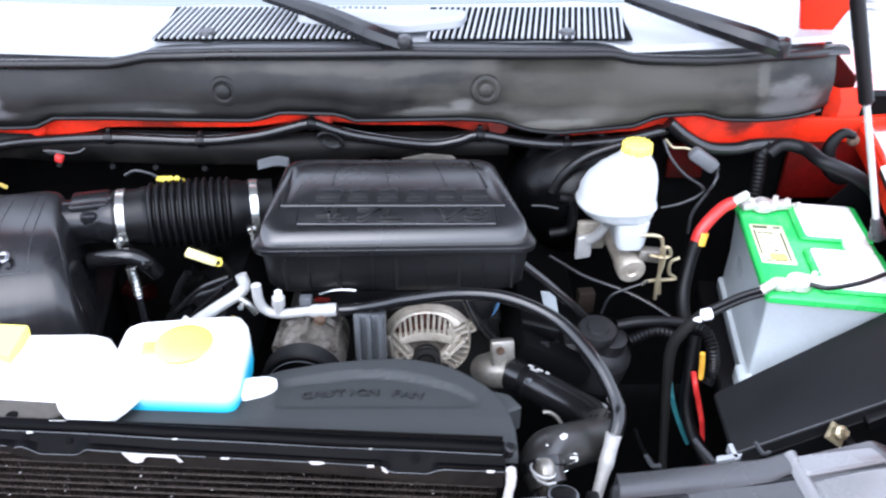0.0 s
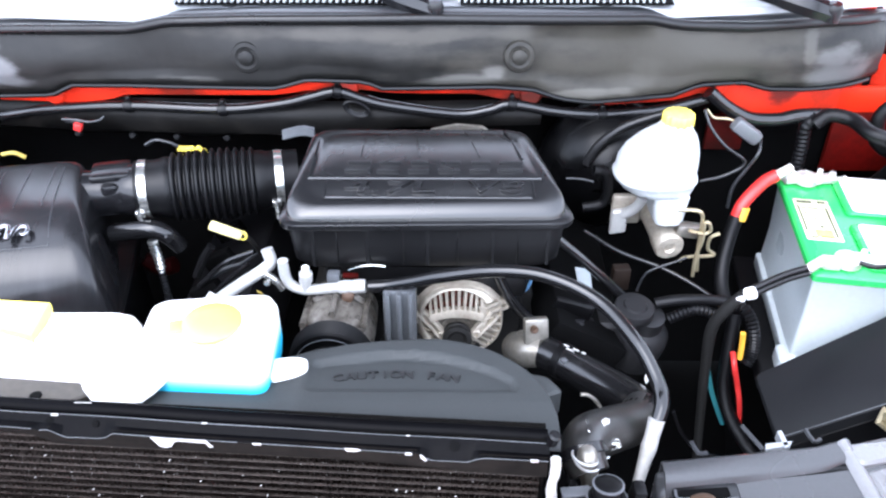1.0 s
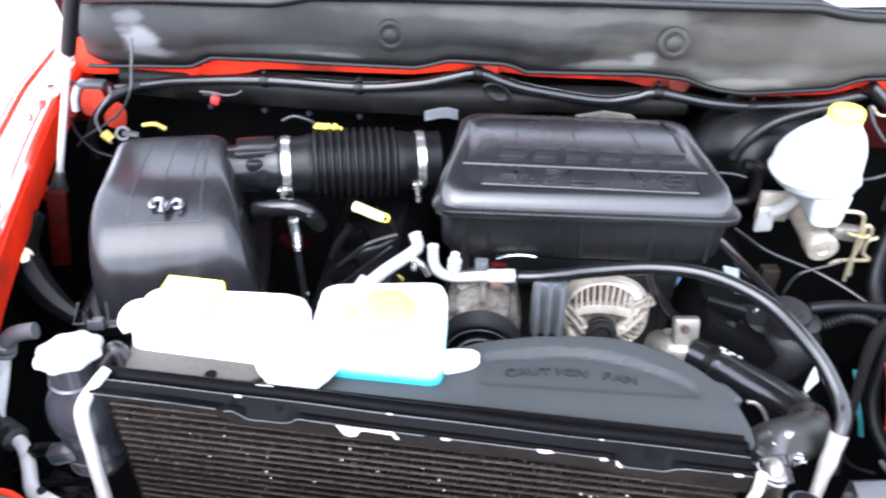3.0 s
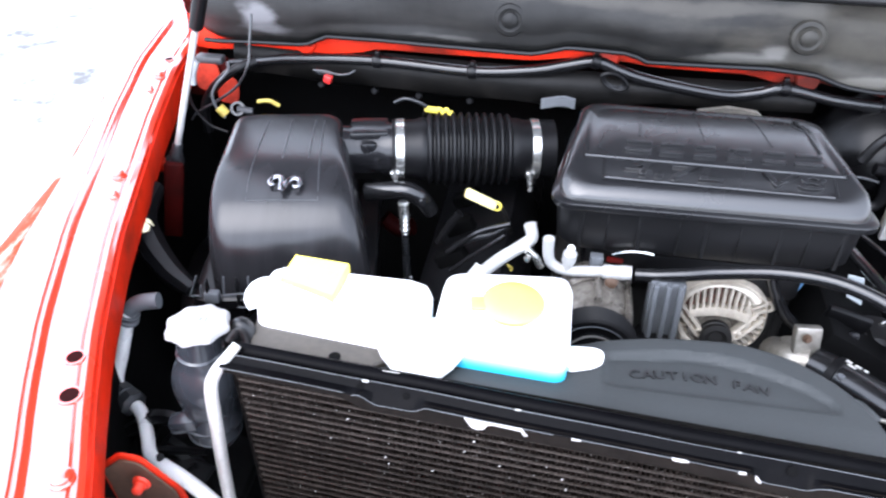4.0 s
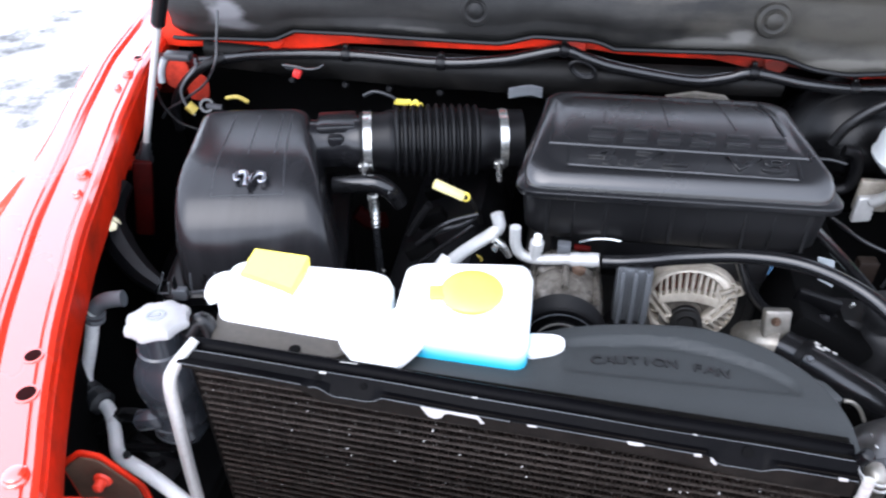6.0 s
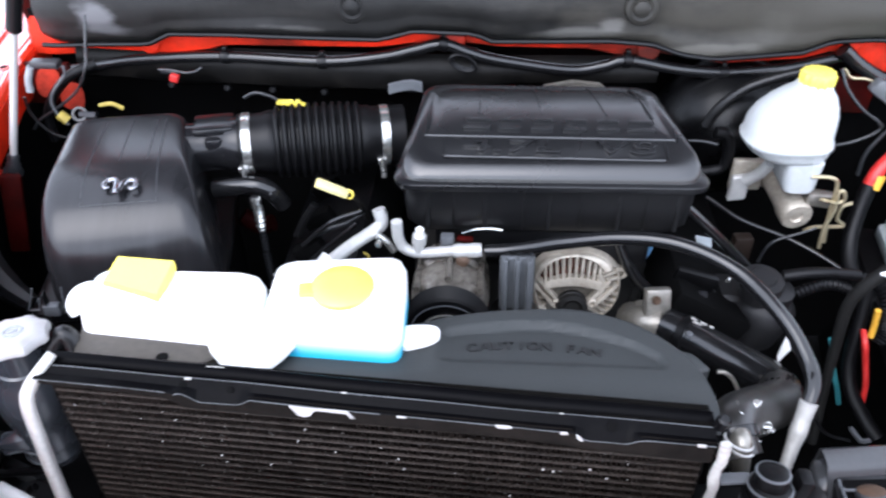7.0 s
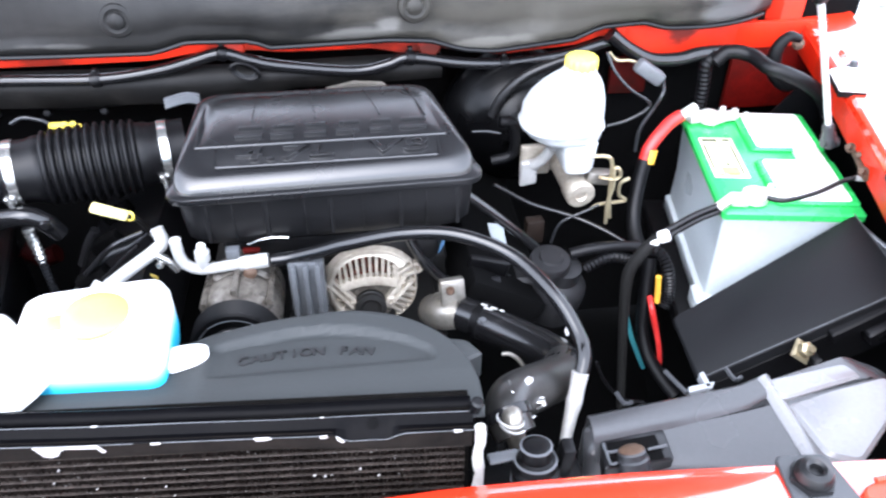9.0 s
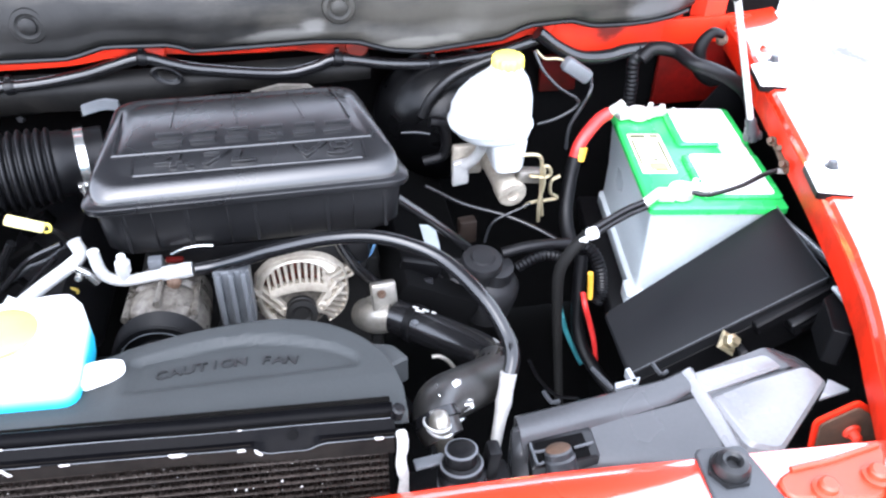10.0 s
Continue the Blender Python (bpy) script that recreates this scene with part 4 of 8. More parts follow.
for i in range(64):
    bm = B()
    p = rad(random.uniform(0.03, 0.62) * random.choice((0.4, 1, 1)) + 0.01, 0.0062, 1.066 - abs(random.gauss(0, 0.13)))
    r = random.choice((0.0004, 0.0005, 0.0006, 0.0007, 0.0013))
    bmesh.ops.create_icosphere(bm, subdivisions=1, radius=r, matrix=Matrix.Translation(p) @ pose(0, 0, 0, random.uniform(0, 90), 0, random.uniform(0, 90)) @ Matrix.Diagonal((1.3, 0.5, 1, 1)))
    part("stone_chip", bm, CHIP, radiator, "", 0)
for pts in ([(0.251, 1.0898), (0.273, 1.0891), (0.306, 1.0892), (0.309, 1.0839), (0.312, 1.0801), (0.308, 1.0791), (0.305, 1.0852), (0.278, 1.0863), (0.274, 1.0844), (0.270, 1.0778), (0.264, 1.0758), (0.258, 1.0777), (0.254, 1.0845)],
            [(0.440, 1.0883), (0.453, 1.0884), (0.456, 1.0863), (0.450, 1.0844), (0.442, 1.0845)],
            [(0.498, 1.0864), (0.504, 1.0869), (0.505, 1.0838), (0.498, 1.0833)],
            [(0.512, 1.0852), (0.515, 1.0830), (0.519, 1.0771), (0.517, 1.0761), (0.513, 1.0797)],
            [(0.351, 1.0886), (0.360, 1.0885), (0.360, 1.0869), (0.352, 1.0863)],
            [(0.616, 1.0862), (0.624, 1.0860), (0.624, 1.0829), (0.617, 1.0824)]):
    o = rad(0, 0.0015, 0.0)
    bm = B()
    slab(bm, pts, 0, 0.0012, 0.0006, 0.0002, Matrix(((1, 0, 0, o.x), (-0.058, 0, -1, o.y), (0, 1, 0, o.z), (0, 0, 0, 1))))
    part("torn_edge", bm, CHIP, radiator, "torn white edge of the seal strip")
for s0, s1, edge in ((0.004, 0.634, 1), (0.0, 0.131, 0), (0.139, 0.335, 0), (0.36, 0.50, 0), (0.515, 0.634, 0)):
    bm = B()
    n = max(6, int((s1 - s0) / 0.008))
    stops = [s0 + (s1 - s0) * k / n for k in range(n + 1)]
    pipe(bm, [rad(q, 0.0199, top_z(q) + 0.0001) if edge else rad(q, 0.0040, lip_z(q)) for q in stops], [0.00042, 0.0003, 0.00045, 0.00025, 0.0004], 5, 2)
    part("pale_edge", bm, PLUG, radiator, "thin pale edge line")
for s, d, z, w in ((0.146, 0.0145, 1.0885, 0.0042), (0.192, 0.0145, 1.0885, 0.0035), (0.545, 0.0145, 1.0885, 0.0048)):
    bm = B()
    lathe(bm, rad(s, d, top_z(s) - 0.0052), (0, -0.75, 0.65), [(w, 0), (w, 0.0012), (w * 0.6, 0.0014)], 12)
    part("plate_hole", bm, UNLIT, rail, "dark clip hole")
for s, d, z, w, h in ((0.150, 0.019, 1.094, 0.007, 0.0025), (0.172, 0.036, 1.0945, 0.018, 0.0008), (0.30, 0.020, 1.0945, 0.006, 0.0016), (0.43, 0.0305, 1.0905, 0.007, 0.0012), (0.50, 0.020, 1.0945, 0.004, 0.0014)):
    bm = B()
    box(bm, rad(s, d, z + top_z(s) - 1.0942), (w, 0.002, h), (-40, 0, TURN + 2), 0.0006, 1)
    part("scrape", bm, PALE, rail, "scraped pale spot")
# side columns
bm = B()
pipe(bm, [(-0.563, 0.566, 1.102), (-0.571, 0.555, 1.093), (-0.582, 0.545, 1.079), (-0.585, 0.535, 1.064), (-0.587, 0.530, 1.011), (-0.593, 0.530, 0.937), (-0.597, 0.530, 0.863)], [0.005, 0.006, 0.0068, 0.007, 0.007, 0.007, 0.007], 12)
part("side_tube", bm, DULLTUBE, radiator, "bright aluminium line down the core's side")
bm = B()
rings = []
for i in range(16):
    c = rad(0.640 + 0.0012 * math.sin(i * 1.3), 0.002 + 0.001 * math.sin(i * 2.2), 1.088 - 0.0115 * i)
    w = 0.0050 + 0.0005 * math.sin(i * 1.9) + 0.0004 * math.sin(i * 4.1)
    rings.append([(c.x + w * math.cos(t), c.y + w * 0.8 * math.sin(t), c.z) for t in [k * math.pi / 5 for k in range(10)]])
loft(bm, rings)
part("side_column", bm, PALE, radiator, "pale oxidised side column")
bm = B()
box(bm, rad(0.645, 0.01, 0.83), (0.02, 0.03, 0.27), (0, 0, TURN), 0.004)
part("lower_side_column", bm, ALU, radiator)
bm = B()
lathe(bm, rad(0.638, 0.022, 1.088), (0.2, -0.2, 1), [(0.006, 0), (0.006, 0.012), (0.004, 0.014)], 12)
part("drain_stub", bm, BLACK, radiator)

# ---- fan shroud ----
shroud = thing("fan_shroud", (-0.1, 0.62, 0.8), "dark grey plastic fan shroud with raised caution lettering", "shroud")
ARCH = [(-0.30, 0.655), (-0.235, 0.680), (-0.19, 0.696), (-0.14, 0.710), (-0.09, 0.717), (-0.045, 0.718), (0.0, 0.704), (0.03, 0.683), (0.054, 0.655), (0.069, 0.623), (0.077, 0.588)]
arch_line = glide([(-0.565, 0.650, 0), (-0.44, 0.652, 0)] + [(x, y, 0) for x, y in ARCH], 8)
PANEL_ARC = [(-0.20, 0.668), (-0.16, 0.678), (-0.116, 0.689), (-0.081, 0.691), (-0.043, 0.684), (-0.015, 0.673), (0.013, 0.659), (0.034, 0.640), (0.045, 0.618)]


def front_y(x):
    return 0.5835 - 0.058 * (x + 0.575)


def ease(t):
    t = max(0.0, min(1.0, t))
    return t * t * (3 - 2 * t)


def shroud_z(x, y):
    """The shroud's upper face: a flat front, and a sunk panel with the lettering inside a raised rim."""
    sunk = ease((y - 0.613) / 0.012) * ease((along(PANEL_ARC, x) - y) / 0.007) * ease((x + 0.193) / 0.006) * ease((0.040 - x) / 0.006)
    return 1.0635 - 0.125 * max(0.0, y - 0.598) - (0.0055 + 0.07 * max(0.0, y - 0.613)) * sunk - 0.0025 * ease((-0.193 - x) / 0.02)


bm = B()
rings = []
for p in arch_line:
    y0, y9 = front_y(p.x), p.y - 0.009
    row = [(p.x, y0 - 0.002, 1.05), (p.x, y0, 1.0625)]
    for j in range(34):
        y = y0 + 0.002 + max(0.002, y9 - y0 - 0.002) * j / 33
        row.append((p.x, y, shroud_z(p.x, y)))
    z9 = row[-1][2]
    rings.append(row + [(p.x, y9 + 0.004, z9 - 0.0015), (p.x, y9 + 0.0075, z9 - 0.005), (p.x, y9 + 0.009, z9 - 0.011), (p.x, y9 + 0.011, 1.02), (p.x, y9 + 0.013, 0.95)])
sheet(bm, rings)
part("top_shell", bm, SHROUD, shroud, "dark grey moulded shell with a sunk lettered panel", 60)
bm = B()
slab(bm, [(0.052, 0.676), (0.078, 0.669), (0.093, 0.646), (0.066, 0.634)], 0.995, 1.033, 0.005, 0.003)
part("corner_block", bm, SHROUD, shroud)
bm = B()
slab(bm, [(-0.565, 0.585), (-0.45, 0.580), (-0.415, 0.604), (-0.40, 0.64), (-0.58, 0.66)], 1.060, 1.069, 0.006, 0.002)
ledge = part("ledge", bm, surf("dusty_ledge", (0.045, 0.038, 0.030), 0.6, var=0.3, big=12, fine=120, bump=0.2), shroud, "dusty brown ledge")
bm = B()
lathe(bm, (-0.473, 0.597, 1.0695), (0, 0, 1), [(0.0065, 0), (0.0065, 0.0008)], 16)
part("ledge_hole", bm, UNLIT, ledge, "dark hole")
bm = B()
lathe(bm, (-0.07, 0.66, 0.80), (0, 1, 0), [(0.205, 0), (0.205, 0.025), (0.195, 0.025), (0.195, 0.0)], 48, False)
part("fan_ring", bm, BLACK, shroud)
# caution lettering along an arc; its darker colour paints the raised letters' shade
text = "CAUTION FAN"
cx, cy, R = -0.095, 0.36, 0.292
for i, ch in enumerate(text):
    if ch == " ":
        continue
    th = (i - (len(text) - 1) / 2) * 0.0445
    x, y = cx + R * math.sin(th), cy + R * math.cos(th)
    words(ch, 0.0185, pose(x, y, shroud_z(x, y) - 0.0004, -7, 0, -math.degrees(th)), LETTER, shroud, "letter", "", 0.0022)

# ---- double bottle ----
bottle = thing("fluid_bottle", (-0.40, 0.66, 1.0), "milky white double fluid bottle holding blue washer fluid", "bottle")


def tank(corners, z0, z1, lean):
    rings = []
    for i, z in ((0.012, z0), (0.002, z0 + 0.012), (0.0, z0 + 0.03), (0.0, z1 - 0.022), (0.004, z1 - 0.008), (0.012, z1 - 0.001), (0.02, z1)):
        ring = []
        for p in rounded(corners, i, 0.018, 5):
            f = (z - z0) / (z1 - z0)
            front = max(0.0, min(1.0, (0.70 - p.y) / 0.07))
            ring.append((p.x, p.y + lean * f * front, z + 0.05 * (p.y - 0.66)))
        rings.append(ring)
    bm = B()
    return loft(bm, rings)


part("left_tank", tank([(-0.576, 0.617), (-0.384, 0.600), (-0.384, 0.694), (-0.572, 0.692)], 1.030, 1.108, 0.024), MILKW, bottle, "milky tank")
part("right_tank", tank([(-0.374, 0.610), (-0.231, 0.602), (-0.233, 0.722), (-0.374, 0.706)], 1.022, 1.118, 0.018), BOTTLE, bottle, "milky tank with blue washer fluid")
bm = B()
slab(bm, [(-0.445, 0.640), (-0.424, 0.603), (-0.400, 0.578), (-0.363, 0.577), (-0.347, 0.600), (-0.330, 0.64)], 1.069, 1.0785, 0.004, 0.002)
web = part("web", bm, WHITE, bottle, "white web with a mounting foot")
bm = B()
lathe(bm, (-0.384, 0.590, 1.0780), (0, 0, 1), [(0.010, 0), (0.010, 0.0015), (0.006, 0.002), (0.006, 0.006), (0.003, 0.007)], 16)
part("mount_screw", bm, WHITE, web, "pale round screw")
bm = B()
box(bm, (-0.382, 0.650, 1.055), (0.03, 0.05, 0.04), (0, 0, 0), 0.01)
part("bridge", bm, MILKW, bottle)
bm = B()
slab(bm, [(p[0], p[1]) for p in [(-0.235, 0.662, 1.068), (-0.206, 0.664, 1.068), (-0.195, 0.661, 1.068), (-0.193, 0.648, 1.068), (-0.204, 0.638, 1.068), (-0.232, 0.628, 1.068)]], 1.054, 1.068, 0.008, 0.004)
foot = part("side_foot", bm, WHITE, bottle, "white side foot")
bm = B()
lathe(bm, Vector([(-0.203, 0.652, 1.068)][0]), (0, 0, 1), [(0.006, 0), (0.006, 0.0012)], 12)
part("foot_screw", bm, WHITE, foot)
bm = B()
pipe(bm, [(-0.556, 0.664, 1.096), (-0.568, 0.662, 1.099), (-0.578, 0.656, 1.096), (-0.582, 0.649, 1.088), (-0.578, 0.645, 1.080)], [0.011, 0.010, 0.0095, 0.0085, 0.0075], 12)
part("filler_hook", bm, WHITE, bottle, "white curved overflow hook")
flap = [(-0.540, 0.687, 1.128), (-0.476, 0.682, 1.128), (-0.484, 0.643, 1.113), (-0.551, 0.662, 1.113)]
bm = B()
loft(bm, [[Vector(p) + Vector((0, -0.002 * e, -0.014 * e)) + (Vector(flap[0]) + Vector(flap[2]) - 2 * Vector(p)) * 0.02 * c for p in flap] for e, c in ((1, 0.5), (0.8, 0), (0.2, 0), (0, 1))])
lathe(bm, (-0.522, 0.672, 1.088), (0, 0, 1), [(0.020, 0), (0.020, 0.018)], 24)
part("flap_cap", bm, YELLOW, bottle, "yellow flip cap")
bm = B()
lathe(bm, (-0.294, 0.660, 1.115), (0, 0, 1), [(0.033, 0), (0.033, 0.004), (0.030, 0.007), (0.012, 0.0095), (0.0, 0.0095)], 32, False)
cap = part("round_cap", bm, YELLOW, bottle, "yellow round cap")
bm = B()
box(bm, (-0.328, 0.652, 1.119), (0.02, 0.02, 0.005), (0, 0, 10), 0.002)
part("cap_tab", bm, YELLOW, cap)

# ---- coolant filler bottle beside the radiator ----
filler = thing("coolant_filler", (-0.64, 0.60, 0.85), "dark coolant filler neck with a pale star-shaped cap", "filler neck")
bm = B()
lathe(bm, (-0.637, 0.602, 0.90), (0.05, -0.01, 1), [(0.024, 0), (0.026, 0.004), (0.031, 0.014), (0.0315, 0.019), (0.0290, 0.023), (0.0290, 0.032), (0.0335, 0.036), (0.034, 0.042), (0.0315, 0.047), (0.033, 0.070), (0.0365, 0.088), (0.0380, 0.100), (0.0372, 0.112), (0.0335, 0.124), (0.0285, 0.134), (0.0262, 0.140), (0.0262, 0.150), (0.0240, 0.152), (0.0240, 0.180)], 32)
box(bm, (-0.658, 0.575, 0.950), (0.032, 0.020, 0.020), (0, -8, 10), 0.004)
neck = part("neck", bm, NECK, filler, "dark grey ribbed neck")
# Grey rings paint the bright edges of the neck's ribs.
for z, r in ((0.9155, 0.0325), (0.938, 0.0350)):
    bm = B()
    lathe(bm, (-0.638, 0.602, z), (0.05, -0.01, 1), [(r - 0.003, 0), (r, 0.0008), (r, 0.0028), (r - 0.003, 0.0036)], 32, False)
    part("neck_rib", bm, GUARD, neck, "grey ring painting a rib's bright edge")
bm = B()
for p, q in (((-0.640, 0.575, 0.900), (-0.735, 0.590, 0.865)), ((-0.650, 0.560, 0.890), (-0.700, 0.545, 0.845)), ((-0.690, 0.555, 0.905), (-0.712, 0.585, 0.815))):
    rod(bm, p, q, 0.0045, 0.006, 8)
slab(bm, [(-0.735, 0.575), (-0.650, 0.560), (-0.645, 0.590), (-0.735, 0.610)], 0.846, 0.852, 0.006, 0.002)
part("neck_bracket", bm, LOWBLACK, filler, "black ribbed plastic bracket")
bm = B()
ring = []
pr = []
tip = pose(-0.624, 0.600, 1.081, -8, -3, 0)
for zz, rr in ((0.0, 0.98), (0.002, 1.06), (0.007, 1.06), (0.0105, 1.0), (0.0125, 0.86), (0.0130, 0.6)):
    row = []
    for i in range(48):
        th = 2 * math.pi * i / 48
        r = 0.0315 + 0.0022 * max(-0.5, math.cos(8 * th))
        row.append(tip @ Vector((r * rr * math.cos(th), r * rr * math.sin(th), zz)))
    pr.append(row)
loft(bm, pr)
cap = part("cap", bm, surf("cap_plastic", (0.29, 0.282, 0.282), 0.35, var=0.1, bump=0.05), filler, "pale grey star-shaped pressure cap", 30)
bm = B()
lathe(bm, tip @ Vector((0, 0, 0.0126)), tip.to_3x3() @ Vector((0, 0, 1)), [(0.011, 0), (0.0105, 0.0012), (0.0075, 0.0012), (0.007, 0.0004)], 24, False)
box(bm, (0, 0, 0), (0.010, 0.004, 0.002), (0, 0, 0), 0.0008, 1, tip @ pose(0, 0, 0.0135, 0, 0, 25))
part("cap_emblem", bm, GREY, cap)
bm = B()
pipe(bm, [(-0.598, 0.612, 1.06), (-0.585, 0.62, 1.075), (-0.575, 0.615, 1.06), (-0.565, 0.60, 1.03)], 0.010, 10)
part("overflow_hose", bm, RUBBER, filler)

# ---- air-conditioning line along the left fender ----
line = thing("ac_line", (-0.78, 0.69, 0.9), "bright aluminium air-conditioning pipe with a black sleeve", "pipe")
PIPE_L = [(-0.736, 0.700, 1.017), (-0.761, 0.695, 1.013), (-0.775, 0.690, 1.002), (-0.786, 0.688, 0.972), (-0.798, 0.680, 0.933), (-0.809, 0.668, 0.895), (-0.797, 0.655, 0.883), (-0.761, 0.632, 0.883), (-0.735, 0.600, 0.884), (-0.715, 0.570, 0.882), (-0.682, 0.550, 0.893), (-0.654, 0.538, 0.895), (-0.629, 0.528, 0.890), (-0.606, 0.522, 0.872), (-0.588, 0.518, 0.855)]
bm = B()
pipe(bm, PIPE_L[2:], 0.0086, 14)
part("pipe", bm, BARE, line)
bm = B()
pipe(bm, PIPE_L[:3], 0.0105, 12)
lathe(bm, Vector(PIPE_L[2]) - Vector((0, 0, 0.004)), (-0.4, 0, -1), [(0.013, 0), (0.013, 0.006), (0.011, 0.007), (0.0135, 0.009), (0.0135, 0.013)], 16)
part("end_fitting", bm, PLUG, line, "dark end fitting")
d = Vector(PIPE_L[7]) - Vector(PIPE_L[6])
bm = B()
lathe(bm, Vector(PIPE_L[6]) - d.normalized() * 0.008, d, [(0.012, 0), (0.0155, 0.003), (0.0165, 0.018), (0.0150, 0.020), (0.0175, 0.022), (0.0175, 0.036), (0.012, 0.040)], 8)
part("sleeve", bm, TRIM, line, "black threaded sleeve")


# ---- engine block and what shows of it in the dark ----
engine = thing("engine", (-0.07, 1.05, 0.5), "dark grimy engine block below the intake cover", "engine")
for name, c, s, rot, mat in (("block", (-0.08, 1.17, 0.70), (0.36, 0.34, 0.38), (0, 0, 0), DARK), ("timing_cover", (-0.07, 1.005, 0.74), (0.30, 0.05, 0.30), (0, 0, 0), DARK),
                             ("valve_cover", (0.165, 1.08, 0.865), (0.13, 0.38, 0.07), (0, 28, 0), UNLIT), ("valve_cover", (-0.375, 1.08, 0.885), (0.15, 0.40, 0.09), (0, -28, 0), BLACK),
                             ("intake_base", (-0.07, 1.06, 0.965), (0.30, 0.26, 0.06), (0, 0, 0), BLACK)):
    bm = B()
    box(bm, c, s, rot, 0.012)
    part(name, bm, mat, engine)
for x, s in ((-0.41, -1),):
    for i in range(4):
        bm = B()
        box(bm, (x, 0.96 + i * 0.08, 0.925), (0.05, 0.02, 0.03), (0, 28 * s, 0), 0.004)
        part("ignition_coil", bm, UNLIT, engine)
bm = B()
lathe(bm, (-0.115, 0.985, 0.955), (0.1, -1, 0.3), [(0.02, 0), (0.02, 0.03), (0.014, 0.035)], 16)
part("sensor", bm, BLACK, engine)
bm = B()
box(bm, (0.150, 0.93, 0.915), (0.06, 0.012, 0.04), (12, 10, -10), 0.005)
part("coil_cover", bm, LOWBLACK, engine, "smooth black coil cover")
bm = B()
pipe(bm, [(0.123, 0.910, 0.900), (0.136, 0.910, 0.901), (0.152, 0.910, 0.906), (0.165, 0.910, 0.906)], 0.006, 8)
part("cover_lip", bm, SATIN, engine)

# ---- intake cover ----
cover = thing("engine_cover", (-0.07, 1.0, 0.99), "black plastic engine intake cover with raised lettering", "engine cover")
FOOT = [(-0.272, 0.886), (0.138, 0.894), (0.082, 1.105), (-0.248, 1.105)]


def rise(y):
    """How the lid's crown climbs from its front edge backwards."""
    d = max(0.0, y - 0.90)
    return 0.52 * d - 1.95 * d * d


def cover_z(y):
    return 1.109 + rise(y)


def cover_tilt(y):
    return math.degrees(math.atan(0.52 - 3.9 * (y - 0.90)))


bm = B()
rings = []
for inset, h, tilt in ((0.0, 1.086, 0), (-0.001, 1.0885, 0), (-0.001, 1.0945, 0), (0.001, 1.096, 0.1), (0.007, 1.0965, 0.2), (0.0075, 1.098, 0.5), (0.008, 1.101, 0.8), (0.0105, 1.1045, 0.95), (0.015, 1.1075, 1),
                       (0.021, 1.1092, 1), (0.027, 1.1088, 1), (0.031, 1.107, 1), (0.035, 1.107, 1), (0.042, 1.1085, 1), (0.05, 1.109, 1), (0.062, 1.109, 1), (0.075, 1.109, 1), (0.088, 1.109, 1), (0.098, 1.109, 1)):
    rings.append([(p.x, p.y, h + tilt * rise(p.y)) for p in rounded(FOOT, inset, 0.034, 7)])
loft(bm, rings)
lid = part("lid", bm, COVER, cover, "smooth black lid with a rolled edge", 40)
bm = B()
rings = []
for inset, h in ((0.006, 1.088), (0.008, 1.05), (0.010, 1.02), (0.020, 1.004), (0.05, 1.0)):
    rings.append([(p.x, p.y + 0.01, h) for p in rounded(FOOT, inset, 0.03, 7)])
loft(bm, rings)
tray = part("base", bm, TRAY, cover, "black ribbed base")
for i in range(9):
    bm = B()
    x = -0.235 + 0.042 * i + (0.008 if i % 3 == 0 else 0)
    box(bm, (x, 0.9045 + 0.008 * (x + 0.27) / 0.4, 1.047), (0.0022 if i % 2 else 0.006, 0.004, 0.066), (0, 0, 0), 0.001, 1)
    part("rib", bm, TRAY, tray)
TOP = lambda x, y, up=0.0: pose(x, y, cover_z(y) + up, cover_tilt(y), 0, 0)
for text, x in (("4.7L", -0.120), ("V8", 0.024)):
    words(text, 0.0285, TOP(x, 0.9350, 0.0004) @ Matrix.Diagonal((2.45, 1, 1, 1)), COVER, lid, "lettering", "raised lettering in the cover's black", 0.0036, 0.12, 1.05)
# maker's word above it: low plain bars in the cover's plastic
for i, w in enumerate((0.040, 0.034, 0.032, 0.034, 0.032, 0.040)):
    x = -0.168 + 0.0425 * i
    for dy, k in ((0.0075, 0.82), (-0.0075, 0.90)):
        bm = B()
        box(bm, (0, 0, 0), (w * k, 0.0052, 0.0080), (0, 0, 0), 0.0012, 2, TOP(x + 0.004 + 0.12 * dy, 0.9725 + dy, 0.0002) @ pose(0, 0, 0, 0, 0, 0))
        part("raised_bar", bm, COVER, lid)
for (x0, y0), (x1, y1) in (((-0.232, 0.951), (0.090, 0.951)), ((-0.232, 0.951), (-0.228, 1.04)), ((-0.160, 1.075), (-0.163, 0.995)), ((-0.088, 1.075), (-0.079, 0.995)), ((-0.014, 1.075), (0.006, 0.995)), ((0.045, 1.075), (0.066, 0.99)),
                           ((-0.205, 0.920), (0.075, 0.920)), ((-0.207, 0.920), (-0.207, 0.947)), ((0.079, 0.920), (0.077, 0.947))):
    bm = B()
    pipe(bm, [(x0 + (x1 - x0) * t, y0 + (y1 - y0) * t, cover_z(y0 + (y1 - y0) * t) + 0.0003) for t in (0, 0.25, 0.5, 0.75, 1)], 0.0015, 6, 3)
    part("moulded_line", bm, COVER, lid)

